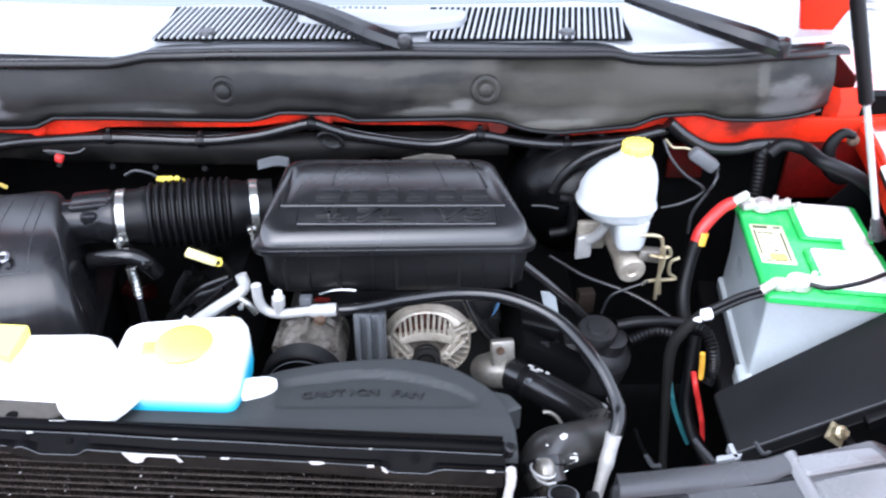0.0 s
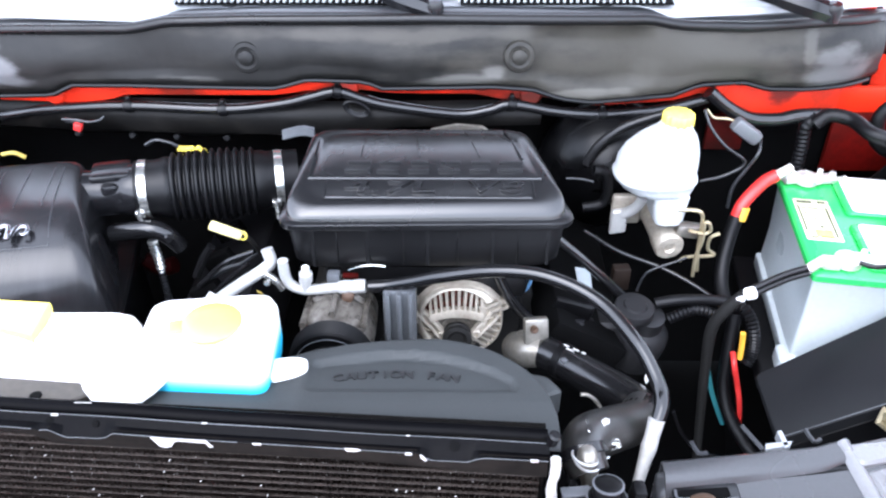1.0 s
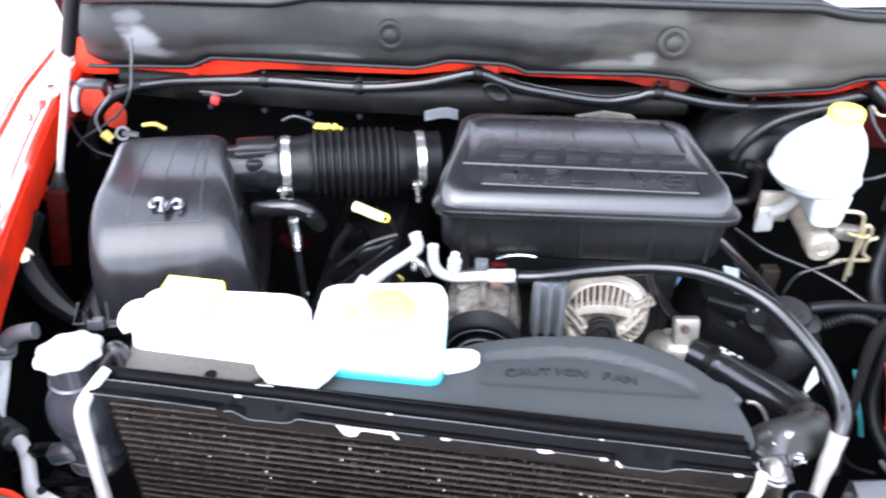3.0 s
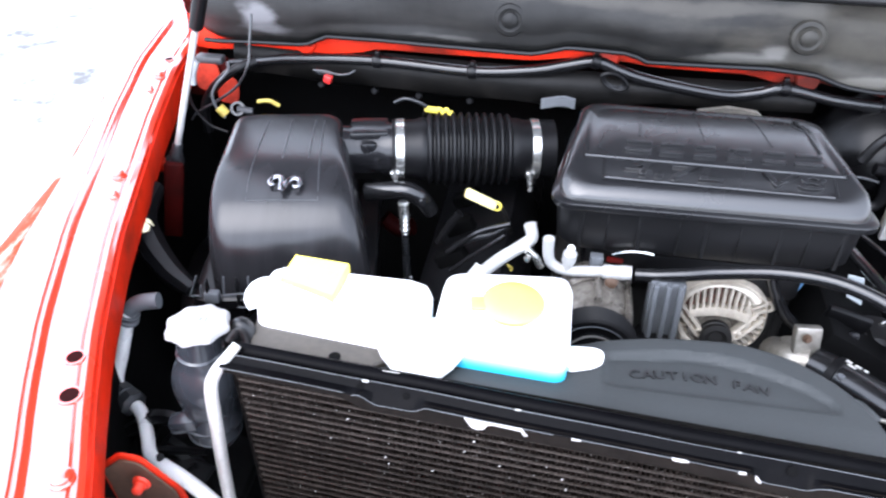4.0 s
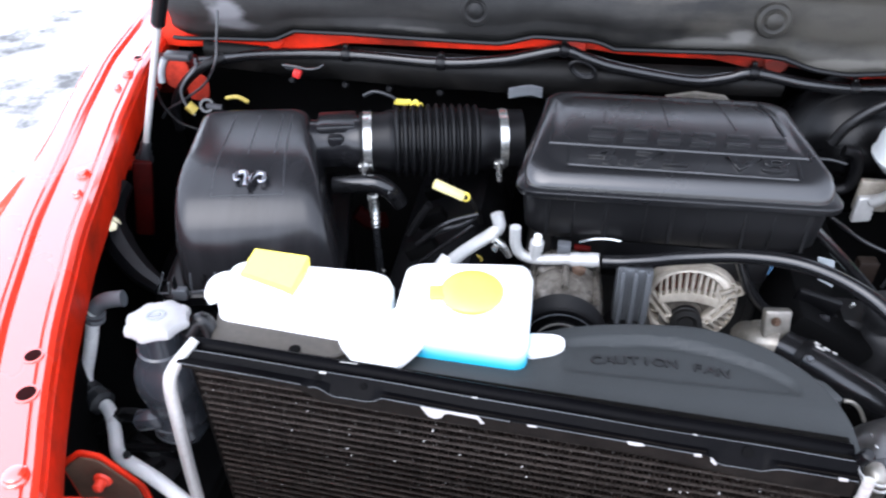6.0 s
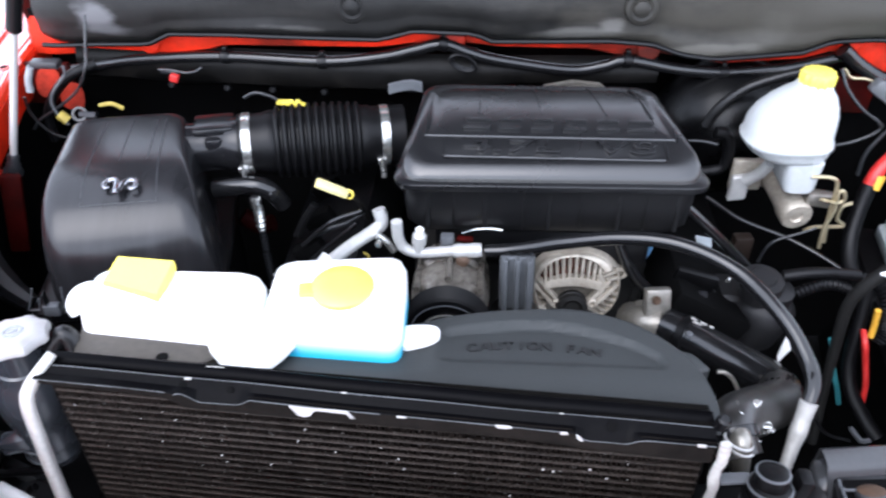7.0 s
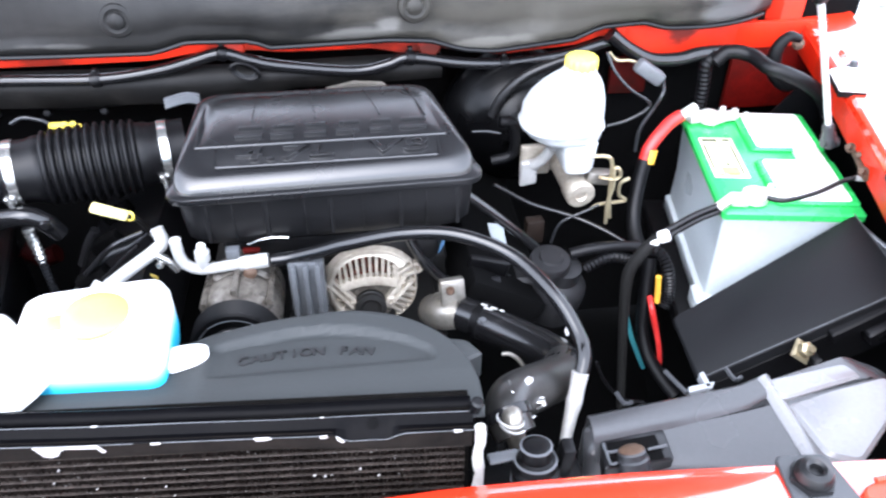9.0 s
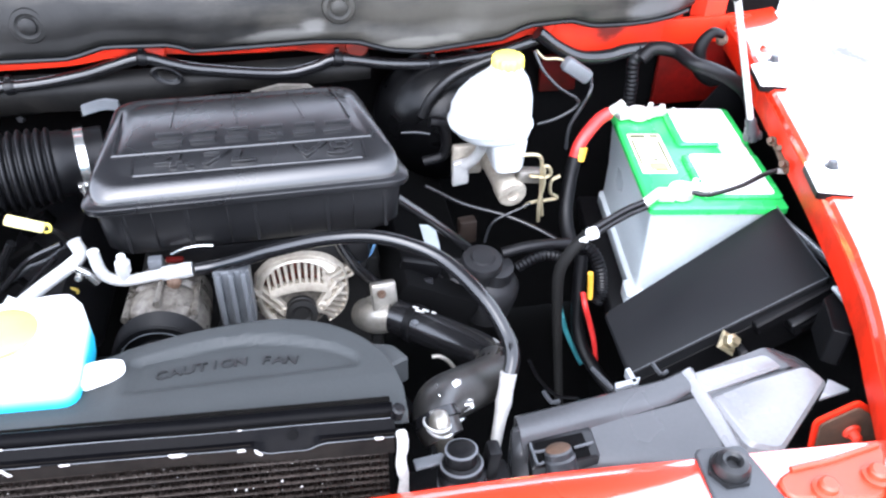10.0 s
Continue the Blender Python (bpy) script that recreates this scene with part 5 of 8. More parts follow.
# ---- air cleaner box ----
cleaner = thing("air_cleaner", (-0.62, 0.95, 0.75), "black plastic air cleaner box with a chrome badge", "air cleaner")
AB = pose(-0.622, 0.812, 0, 0, 0, 11)
bm = B()
rings = []
for z, inset, f, b in ((0.945, -0.004, -0.004, 0.285), (0.965, -0.003, 0.0, 0.284), (0.985, -0.0015, 0.003, 0.281), (1.01, 0.0, 0.009, 0.278), (1.03, 0.0015, 0.018, 0.275), (1.048, 0.003, 0.031, 0.272), (1.062, 0.0045, 0.047, 0.270), (1.072, 0.0065, 0.063, 0.268),
                       (1.079, 0.009, 0.080, 0.265), (1.0836, 0.012, 0.096, 0.262), (1.0866, 0.0165, 0.112, 0.257), (1.0881, 0.023, 0.128, 0.251), (1.0886, 0.035, 0.146, 0.240)):
    lift = 0.02 if z > 1.03 else 0
    half = lambda y: 0.1095 - 0.074 * y - inset
    mid = lambda y: 0.013 - 0.078 * y
    rings.append([AB @ Vector((p.x - 0.006 * (z - 0.945) / 0.14, p.y, z + lift * (p.y - 0.1))) for p in rounded([(mid(f) - half(f), f), (mid(f) + half(f), f), (mid(b) + half(b), b), (mid(b) - half(b), b)], 0, 0.030 - 0.10 * max(0, z - 1.06), 8)])
loft(bm, rings)
lid_ab = part("lid", bm, AIRBOX, cleaner, "smooth black lid, rounded at the front", 40)
bm = B()
slab(bm, [(-0.128, -0.012), (0.126, -0.012), (0.122, 0.292), (-0.122, 0.292)], 0.930, 0.950, 0.02, 0.003, AB)
slab(bm, [(-0.116, 0.0), (0.114, 0.0), (0.11, 0.28), (-0.11, 0.28)], 0.70, 0.931, 0.02, 0.003, AB)
part("base", bm, BLACK, cleaner, "black lower box")
for x in (-0.10, -0.06, -0.02, 0.03, 0.08):
    bm = B()
    box(bm, (0, 0, 0), (0.003, 0.012, 0.05), (0, 0, 0), 0.001, 1, AB @ pose(x, -0.010, 0.958))
    part("fin", bm, BLACK, cleaner)
# the shelf in front of the lid: moulded ribs, pale to paint their lit edges, and a square plug
for pts in ([(-0.729, 0.782, 0.991), (-0.746, 0.782, 0.952), (-0.730, 0.782, 0.954), (-0.726, 0.782, 0.974)], [(-0.690, 0.782, 0.994), (-0.695, 0.782, 0.961), (-0.658, 0.782, 0.970), (-0.654, 0.782, 1.000)], [(-0.678, 0.782, 0.941), (-0.651, 0.782, 0.946)]):
    bm = B()
    for p, q in zip(pts, pts[1:]):
        rod(bm, p, q, 0.0013, None, 6)
    part("shelf_rib", bm, GUARD, cleaner, "thin moulded edge, painted pale for its edge light")
bm = B()
box(bm, (-0.713, 0.782, 0.956), (0.021, 0.012, 0.018), (0, 4, 10), 0.003)
part("shelf_plug", bm, PLUG, cleaner, "grey square plug")


def lid_z(y):
    return along([(0.031, 1.0466), (0.047, 1.0609), (0.063, 1.0713), (0.080, 1.0786), (0.096, 1.0835), (0.112, 1.0868), (0.128, 1.0887), (0.146, 1.0895), (0.25, 1.0916)], y)


for pts in ([(-0.058, 0.230), (-0.062, 0.14), (-0.0635, 0.09), (-0.0645, 0.052)], [(-0.022, 0.230), (-0.023, 0.125)], [(0.013, 0.230), (0.014, 0.125)], [(0.026, 0.230), (0.029, 0.14), (0.0315, 0.09), (0.033, 0.052)], [(-0.0645, 0.052), (-0.015, 0.0525), (0.033, 0.052)]):
    bm = B()
    pipe(bm, [AB @ Vector((x + 0.020, y + 0.004, lid_z(y + 0.004) + 0.0001)) for x, y in pts], 0.0010, 6, 6)
    part("moulded_line", bm, TRIM, lid_ab)
badge = Vector((-0.628, 0.884, 1.0835))
bm = B()
for s in (-1, 1):
    pipe(bm, [badge + Vector(p) for p in ((s * 0.003, -0.010, 0.0), (s * 0.004, 0.002, 0.002), (s * 0.009, 0.010, 0.003), (s * 0.017, 0.010, 0.002), (s * 0.021, 0.002, 0.001), (s * 0.018, -0.005, 0.0), (s * 0.013, -0.003, 0.0005))], [0.003, 0.0042, 0.0042, 0.004, 0.0035, 0.0026, 0.0018], 10)
box(bm, badge + Vector((0, -0.008, 0.001)), (0.008, 0.018, 0.005), (8, 0, 0), 0.002)
part("badge", bm, CHROME, lid_ab, "chrome curled badge")
C1, C2 = Vector((-0.507, 1.052, 1.052)), Vector((-0.309, 1.098, 1.045))
axis = (C2 - C1).normalized()
bm = B()
lathe(bm, C1 - axis * 0.085, axis, [(0.036, 0), (0.034, 0.03), (0.036, 0.052), (0.0405, 0.058), (0.041, 0.085)], 28)
box(bm, C1 + Vector((-0.044, -0.006, 0.033)), (0.058, 0.050, 0.016), (0, 0, 13), 0.005)
box(bm, C1 + Vector((-0.040, -0.030, 0.014)), (0.026, 0.024, 0.030), (0, 0, 13), 0.006)
box(bm, C1 + Vector((-0.024, -0.036, -0.004)), (0.018, 0.014, 0.022), (0, 0, 13), 0.004)
box(bm, C1 + Vector((-0.052, -0.030, -0.018)), (0.034, 0.020, 0.014), (0, 0, 13), 0.004)
part("outlet", bm, SATIN, cleaner, "black outlet duct")

# ---- intake hose with its clamps ----
hose = thing("intake_hose", (-0.41, 1.07, 1.0), "black corrugated intake hose with steel clamps", "hose")
bm = B()
prof = [(0.0445, -0.012), (0.0445, 0.022), (0.0475, 0.030), (0.0480, 0.036)]
L = (C2 - C1).length
s = 0.040
while s < L - 0.040:
    swell = 0.0035 * math.sin(math.pi * (s - 0.03) / (L - 0.06))
    prof += [(0.0465 + swell * 0.6, s), (0.0505 + swell, s + 0.0022), (0.0525 + swell, s + 0.0040), (0.0525 + swell, s + 0.0058), (0.0505 + swell, s + 0.0076), (0.0465 + swell * 0.6, s + 0.0098)]
    s += 0.0118
prof += [(0.0475, L - 0.024), (0.045, L - 0.018), (0.045, L + 0.03)]
lathe(bm, C1, axis, prof, 40)
part("bellows", bm, LOOM, hose, "black rubber bellows", 50)
for c, r in ((C1, 0.0465), (C2, 0.0470)):
    bm = B()
    lathe(bm, c - axis * 0.0065, axis, [(r - 0.001, 0), (r, 0.0005), (r, 0.0125), (r - 0.001, 0.013)], 36, False)
    clamp = part("clamp", bm, STEEL, hose, "bright steel band clamp")
    bm = B()
    p = c + Vector((0.002, -0.044, -0.018))
    box(bm, p, (0.014, 0.008, 0.014), (20, 0, 13), 0.002)
    rod(bm, p + Vector((0, -0.002, 0.006)), p + Vector((0.002, -0.008, -0.024)), 0.0042, None, 10)
    part("clamp_screw", bm, STEEL, clamp)
# breather pipe under it
breather = thing("breather_hose", (-0.50, 0.985, 0.9), "black breather elbow with a spring-clamped hose", "hose")
P = [(-0.545, 0.985, 1.014), (-0.509, 0.985, 1.020), (-0.480, 0.985, 1.022), (-0.460, 0.985, 1.010), (-0.448, 0.990, 0.986)]
bm = B()
pipe(bm, P, [0.0140, 0.0140, 0.0145, 0.0135, 0.0120], 16)
lathe(bm, P[3], (0.3, -1, 0.3), [(0.007, 0), (0.007, 0.018), (0.005, 0.020)], 12)
part("elbow", bm, HOSEB, breather)
P = [(-0.491, 0.992, 0.995), (-0.492, 1.0, 0.964), (-0.492, 1.0, 0.934), (-0.492, 1.0, 0.889), (-0.491, 1.0, 0.820)]
bm = B()
pipe(bm, P, 0.0062, 10, 6, 150, 0.0012)
part("drop_hose", bm, WIRE, breather, "grey braided drop hose")
bm = B()
pipe(bm, P[:3], [0.0082, 0.0088, 0.0082], 12, 8, 110, 0.0030)
part("spring_clamp", bm, STEEL, breather, "bright coiled spring clamp")
bm = B()
lathe(bm, (-0.484, 0.995, 0.846), (0, -1, 0.4), [(0.004, 0), (0.004, 0.004), (0.002, 0.006)], 10)
part("hose_clip", bm, STEEL, breather)

# ---- dipsticks ----
A, Z = [(-0.395, 0.985, 1.031), (-0.350, 0.985, 1.011)]
dip = thing("dipstick", (A[0], 1.0, 0.93), "yellow dipstick handle beside the engine", "dipstick")
bm = B()
m = look(A, Z)
a, z = Vector(A), Vector(Z)
box(bm, (0, 0, 0), ((z - a).length, 0.016, 0.010), (0, 0, 0), 0.003, 2, Matrix.Translation((a + z) / 2) @ (z - a).to_track_quat("X", "Z").to_matrix().to_4x4())
part("handle", bm, HANDLE, dip)
bm = B()
pipe(bm, [z + Vector((0.005 * math.cos(t), 0.002 * math.sin(t), 0.005 * math.sin(t))) + Vector((0.002, 0, 0)) for t in [k * math.pi / 5 for k in range(11)]], 0.0022, 6, 2)
part("ring", bm, YELLOW, dip, "yellow pull ring")
bm = B()
pipe(bm, [z, z + Vector((0.012, 0.004, -0.012)), z + Vector((0.022, 0.02, -0.06)), z + Vector((0.03, 0.04, -0.16))], 0.004, 8)
part("tube", bm, DARK, dip)
A, Z = [(-0.491, 1.180, 1.055), (-0.448, 1.180, 1.053)]
oil = thing("oil_dipstick", (A[0], 1.18, 1.0), "yellow ring-handled oil dipstick behind the hose", "dipstick")
bm = B()
a, z = Vector(A), Vector(Z)
box(bm, (0, 0, 0), (0.024, 0.012, 0.008), (0, 0, 0), 0.003, 2, Matrix.Translation(a + (z - a) * 0.2) @ (z - a).to_track_quat("X", "Z").to_matrix().to_4x4())
pipe(bm, [a + (z - a) * u + Vector((0, 0, h)) for u, h in ((0.35, 0), (0.5, 0.003), (0.62, -0.004), (0.75, 0.004), (0.88, -0.003), (1.0, 0.0))], 0.0035, 8)
part("handle", bm, YELLOW, oil)
bm = B()
pipe(bm, [a, a + Vector((-0.01, 0.02, -0.04)), a + Vector((-0.01, 0.03, -0.16))], 0.004, 8)
part("tube", bm, DARK, oil)

# ---- alternator ----
alternator = thing("alternator", (-0.022, 0.93, 0.83), "cast aluminium alternator with slotted vents and copper inside", "alternator")
AC = Vector((-0.021, 0.895, 0.891))
FWD = Vector((0.03, -0.985, 0.17)).normalized()
a_, b_, d_ = basis(FWD)


def face(u, v, h):
    """A place on the alternator's front: u and v across its face, h behind it."""
    return AC + a_ * u + b_ * v - FWD * h


def bar(name, p, q, w0, w1, deep, parent, mat=None, label=""):
    """A cast bar with rounded edges between two places of the face, tapering from w0 to w1."""
    p, q = Vector(p), Vector(q)
    d = (q - p).normalized()
    x = d.cross(FWD).normalized()
    n = x.cross(d).normalized()
    if n.dot(FWD) < 0:
        n = -n
    bm = B()
    loft(bm, [[c + x * (w * i) + n * (deep * j) for i, j in ((-0.5, -1), (-0.5, -0.2), (-0.32, 0), (0.32, 0), (0.5, -0.2), (0.5, -1))] for c, w in ((p, w0), (q, w1))])
    return part(name, bm, mat or ALTC, parent, label, 50)


def arch_out(th):
    """The outline of the casting, a rounded arch."""
    c, q = math.cos(th), math.sin(th)
    return 0.000 + 0.066 * math.copysign(abs(c) ** 0.84, c), 0.022 + 0.063 * math.copysign(abs(q) ** 0.84, q)


def arch_in(th):
    """The upper ends of the vent slots."""
    return 0.005 + 0.0500 * math.cos(th), 0.029 + 0.0490 * math.sin(th)


bm = B()
rows = []
for i in range(49):
    th = radians(-62 + 210 * i / 48)
    (u1, v1), (u0, v0) = arch_out(th), arch_in(th)
    mix = lambda t: (u0 + (u1 - u0) * t, v0 + (v1 - v0) * t)
    rows.append([face(*mix(t), h) for t, h in ((0.0, 0.016), (0.0, 0.002), (0.12, 0.0), (0.45, 0.001), (0.62, 0.005), (0.68, 0.009), (0.76, 0.009), (0.84, 0.013), (0.95, 0.020), (1.0, 0.028), (1.0, 0.044), (0.93, 0.048), (0.93, 0.095), (0.5, 0.11))])
loft(bm, rows, False, False)
body = part("housing", bm, ALTC, alternator, "cast aluminium housing with a rolled edge", 50)
bm = B()
rows = []
for i in range(21):
    (u1, v1) = arch_out(radians(146 + 96 * i / 20))
    rows.append([face(u1 * k, 0.022 + (v1 - 0.022) * k, h) for k, h in ((0.90, 0.030), (0.92, 0.018), (0.96, 0.016), (1.0, 0.019), (1.0, 0.044), (0.93, 0.048), (0.93, 0.095))])
loft(bm, rows, False, False)
part("side_rim", bm, ALTC, body, "cast rim round the side vents", 50)
bm = B()
rows = []
for i in range(15):
    (u0, v0) = arch_in(radians(146 + 90 * i / 14))
    rows.append([face(0.005 + (u0 - 0.005) * k, 0.029 + (v0 - 0.029) * k, h) for k, h in ((0.74, 0.018), (0.76, 0.002), (0.82, 0.0), (0.90, 0.0), (0.94, 0.003), (0.95, 0.02))])
loft(bm, rows, False, False)
part("side_band", bm, ALTC, body, "cast inner band beside the vents", 50)
bm = B()
loft(bm, [[face(0.003 + r * math.cos(t), 0.024 + r * math.sin(t), h) for t in [2 * math.pi * i / 40 for i in range(40)]] for r, h in ((0.056, 0.06), (0.056, 0.020), (0.044, 0.019), (0.02, 0.019))])
part("winding", bm, COPPER, alternator, "copper windings behind the slots")


def slot_low(u):
    return 0.0455 - 5.2 * (u - 0.003) ** 2


for i in range(10):
    k = (i - 4.5) / 4.5
    th = radians(90 - 50 * k)
    top = arch_in(th)
    lo = (0.005 + 0.0375 * k, slot_low(0.005 + 0.0375 * k))
    bar("vent_bar", face(*lo, -0.001), face(top[0] * 1.0, top[1] + 0.001, 0.003), 0.0043, 0.0052, 0.009, body)
bm = B()
rows = []
for i in range(15):
    u = -0.036 + 0.080 * i / 14
    lo = 0.0325 - 5.0 * (u - 0.005) ** 2
    rows.append([face(u, slot_low(u) + 0.002, 0.010), face(u, slot_low(u) + 0.001, -0.001), face(u, (slot_low(u) + lo) / 2, -0.003), face(u, lo + 0.001, -0.002), face(u, lo, 0.002), face(u, lo - 0.001, 0.018)])
loft(bm, rows, False, False)
part("inner_band", bm, ALTC, body, "smooth cast band below the slots", 50)
bm = B()
loft(bm, [[face(0.004 + r * math.cos(t), 0.002 + r * 0.96 * math.sin(t), h) for t in [2 * math.pi * i / 36 for i in range(36)]] for r, h in ((0.037, 0.016), (0.036, 0.010), (0.030, 0.010), (0.026, 0.013), (0.016, 0.012), (0.014, 0.004))])
part("hub_dish", bm, COMP, body, "grimy bearing dish")
for (u0, v0), (u1, v1) in (((0.0625, 0.040), (0.030, 0.002)), ((0.0535, 0.043), (0.0225, 0.007)), ((-0.0475, 0.040), (-0.021, 0.008)), ((-0.056, 0.030), (-0.028, 0.002))):
    bar("mounting_leg", face(u0, v0, 0.001), face(u1, v1, -0.004), 0.0058, 0.0058, 0.012, body)
for (u, v) in ((0.0255, 0.004), (-0.0245, 0.005)):
    bm = B()
    lathe(bm, face(u, v, 0.008), FWD, [(0.008, 0), (0.008, 0.010), (0.006, 0.0125), (0.003, 0.0125), (0.0025, 0.009)], 16)
    part("leg_boss", bm, ALTC, body)
for i in range(9):
    th = radians(148 + 10.5 * i)
    (u1, v1), (u0, v0) = arch_out(th), arch_in(th)
    bar("side_fin", face(0.005 + (u0 - 0.005) * 0.90, 0.029 + (v0 - 0.029) * 0.90, 0.002), face(u1 * 0.97, 0.022 + (v1 - 0.022) * 0.97, 0.016), 0.0046, 0.0060, 0.010, body)
for i in range(4):
    v = 0.012 - 0.0125 * i
    bar("side_fin", face(0.044 - 0.002 * i, v - 0.003, 0.004), face(0.066 - 0.002 * i, v, 0.016), 0.0046, 0.0054, 0.010, body)
bm = B()
lathe(bm, face(0.004, 0.002, 0.008), FWD, [(0.017, 0), (0.022, 0.004), (0.022, 0.010), (0.019, 0.012), (0.022, 0.014), (0.022, 0.020), (0.015, 0.022), (0.010, 0.018)], 28)
part("pulley", bm, DARK, alternator, "dark belt pulley")
for (u, v, h), r in (((0.064, 0.030, 0.006), 0.010), ((-0.067, 0.038, 0.03), 0.011)):
    bm = B()
    lathe(bm, face(u, v, h + 0.012), FWD, [(r, 0), (r, 0.012), (r * 0.8, 0.015), (r * 0.4, 0.015), (r * 0.36, 0.006)], 18)
    part("mounting_boss", bm, ALTC, body)
bm = B()
box(bm, (-0.088, 0.890, 0.973), (0.004, 0.012, 0.030), (0, 0, 0), 0.001)
part("terminal_blade", bm, SILVER, body)

# ---- belt tensioner bracket ----
tens = thing("belt_guard", (-0.105, 0.87, 0.9), "grey ribbed belt bracket beside the alternator", "bracket")
bm = B()
box(bm, (-0.106, 0.875, 0.955), (0.046, 0.03, 0.086), (-6, 0, 0), 0.003)
part("plate", bm, GUARD, tens)
for x in (-0.122, -0.106, -0.090):
    bm = B()
    box(bm, (x, 0.857, 0.957), (0.007, 0.012, 0.086), (-6, 0, 0), 0.002)
    part("rib", bm, GUARD, tens)
bm = B()
lathe(bm, (-0.106, 0.88, 0.885), (0, -1, 0.15), [(0.034, 0), (0.034, 0.028), (0.02, 0.03)], 28)
part("idler", bm, RUBBER, tens, "black belt idler")

# ---- air-conditioning compressor ----
comp = thing("ac_compressor", (-0.197, 0.86, 0.86), "cast compressor with a black grooved belt pulley", "compressor")
CC, CD = Vector((-0.196, 0.80, 0.936)), Vector((0, -1, 0.12)).normalized()
bm = B()
lathe(bm, CC - CD * 0.14, CD, [(0.04, 0), (0.052, 0.012), (0.054, 0.05), (0.048, 0.056), (0.050, 0.066), (0.054, 0.07), (0.052, 0.10), (0.042, 0.115), (0.040, 0.125)], 32)
body = part("body", bm, COMP, comp, "grimy cast aluminium body", 30)
for k in range(3):
    th = radians(40 + 50 * k)
    bm = B()
    rod(bm, CC - CD * 0.135 + Vector((0.055 * math.cos(th), 0, 0.055 * math.sin(th))), CC - CD * 0.03 + Vector((0.055 * math.cos(th), 0, 0.055 * math.sin(th))), 0.005, None, 8)
    part("tie_bolt", bm, COMP, body)
bm = B()
prof = [(0.030, 0.0), (0.056, 0.0)]
for i in range(6):
    prof += [(0.0575, 0.002 + i * 0.0045), (0.0545, 0.0042 + i * 0.0045)]
prof += [(0.0575, 0.031), (0.054, 0.033), (0.047, 0.033), (0.045, 0.028), (0.034, 0.028), (0.032, 0.034), (0.018, 0.036), (0.016, 0.031)]
lathe(bm, CC - CD * 0.008, CD, prof, 40)
cp = part("pulley", bm, LOWBLACK, comp, "black grooved pulley", 25)
for r, w, h, mat in ((0.0475, 0.0005, 0.0252, GUARD), (0.0335, 0.0012, 0.0262, WORN)):
    bm = B()
    lathe(bm, CC + CD * h, CD, [(r - w, 0), (r - w, 0.0012), (r + w, 0.0012), (r + w, 0)], 40, False)
    part("worn_ring", bm, mat, cp, "thin worn metal ring")

# ---- air-conditioning hoses over the engine ----
ac = thing("ac_hose", (-0.16, 0.88, 0.98), "black air-conditioning hose with bright crimped ends", "hose")
SILV = [(-0.267, 0.885, 1.038), (-0.266, 0.885, 1.012), (-0.259, 0.885, 0.995), (-0.240, 0.885, 0.987), (-0.206, 0.885, 0.990), (-0.179, 0.885, 0.993)]
RISE = [(-0.295, 0.915, 1.036), (-0.291, 0.910, 1.017), (-0.304, 0.900, 1.008), (-0.331, 0.870, 1.004), (-0.356, 0.820, 1.009)]
bm = B()
pipe(bm, SILV, 0.0075, 14)
part("rigid_pipe", bm, SILVER, ac, "bright bent pipe")
bm = B()
pipe(bm, [(-0.192, 0.882, 0.994), (-0.175, 0.882, 0.995), (-0.154, 0.882, 0.997)], [0.0092, 0.0102, 0.0096, 0.0102, 0.0094], 16)
part("crimp", bm, SILVER, ac, "bright crimped sleeve")
HOSE = [(-0.149, 0.880, 0.997), (-0.121, 0.878, 1.001), (-0.083, 0.872, 1.013), (-0.047, 0.865, 1.027), (0.022, 0.850, 1.048), (0.089, 0.830, 1.055), (0.153, 0.795, 1.043), (0.195, 0.735, 1.024), (0.214, 0.690, 1.001), (0.215, 0.665, 0.991), (0.206, 0.645, 0.976)]
bm = B()
pipe(bm, HOSE, 0.0092, 14)
part("rubber_hose", bm, HOSEB, ac, "smooth shiny black rubber hose")
bm = B()
pipe(bm, [(0.206, 0.647, 0.985), (0.202, 0.639, 0.968), (0.198, 0.631, 0.954), (0.194, 0.624, 0.942), (0.189, 0.614, 0.928), (0.184, 0.604, 0.912)], [0.0098, 0.0088, 0.0096, 0.0078, 0.0070, 0.0064], 16)
part("end_fitting", bm, DULLTUBE, ac, "bright end fitting")
bm = B()
lathe(bm, SILV[3], (0.1, 0.0, 1), [(0.007, 0), (0.007, 0.014), (0.0095, 0.016), (0.0095, 0.030), (0.006, 0.034)], 16)
part("service_port", bm, SILVER, ac, "bright service port")
bm = B()
lathe(bm, Vector(SILV[3]) + Vector((0.003, 0, 0.034)), (0.1, 0, 1), [(0.0055, 0), (0.0055, 0.006), (0.002, 0.009)], 12)
part("port_cap", bm, BARE, ac, "pale valve cap")
riser = thing("ac_pipe", RISE[-1], "bright bent aluminium pipe rising beside the cover", "pipe")
bm = B()
pipe(bm, RISE, 0.0088, 14)
part("bent_pipe", bm, SILVER, riser)
bm = B()
rod(bm, Vector(RISE[4]) + Vector((0.008, 0.012, 0.008)), Vector(RISE[4]) + Vector((-0.012, -0.014, -0.012)), 0.012, None, 14)
part("nut", bm, SILVER, riser)
bm = B()
pipe(bm, [(-0.295, 0.890, 1.011), (-0.283, 0.890, 1.000), (-0.274, 0.890, 0.985)], 0.006, 10)
part("branch", bm, STEEL, riser)
bm = B()
lathe(bm, [(-0.294, 0.890, 0.996)][0], (0, -1, 0.4), [(0.005, 0), (0.005, 0.006), (0.003, 0.009)], 10)
part("branch_screw", bm, STEEL, riser)
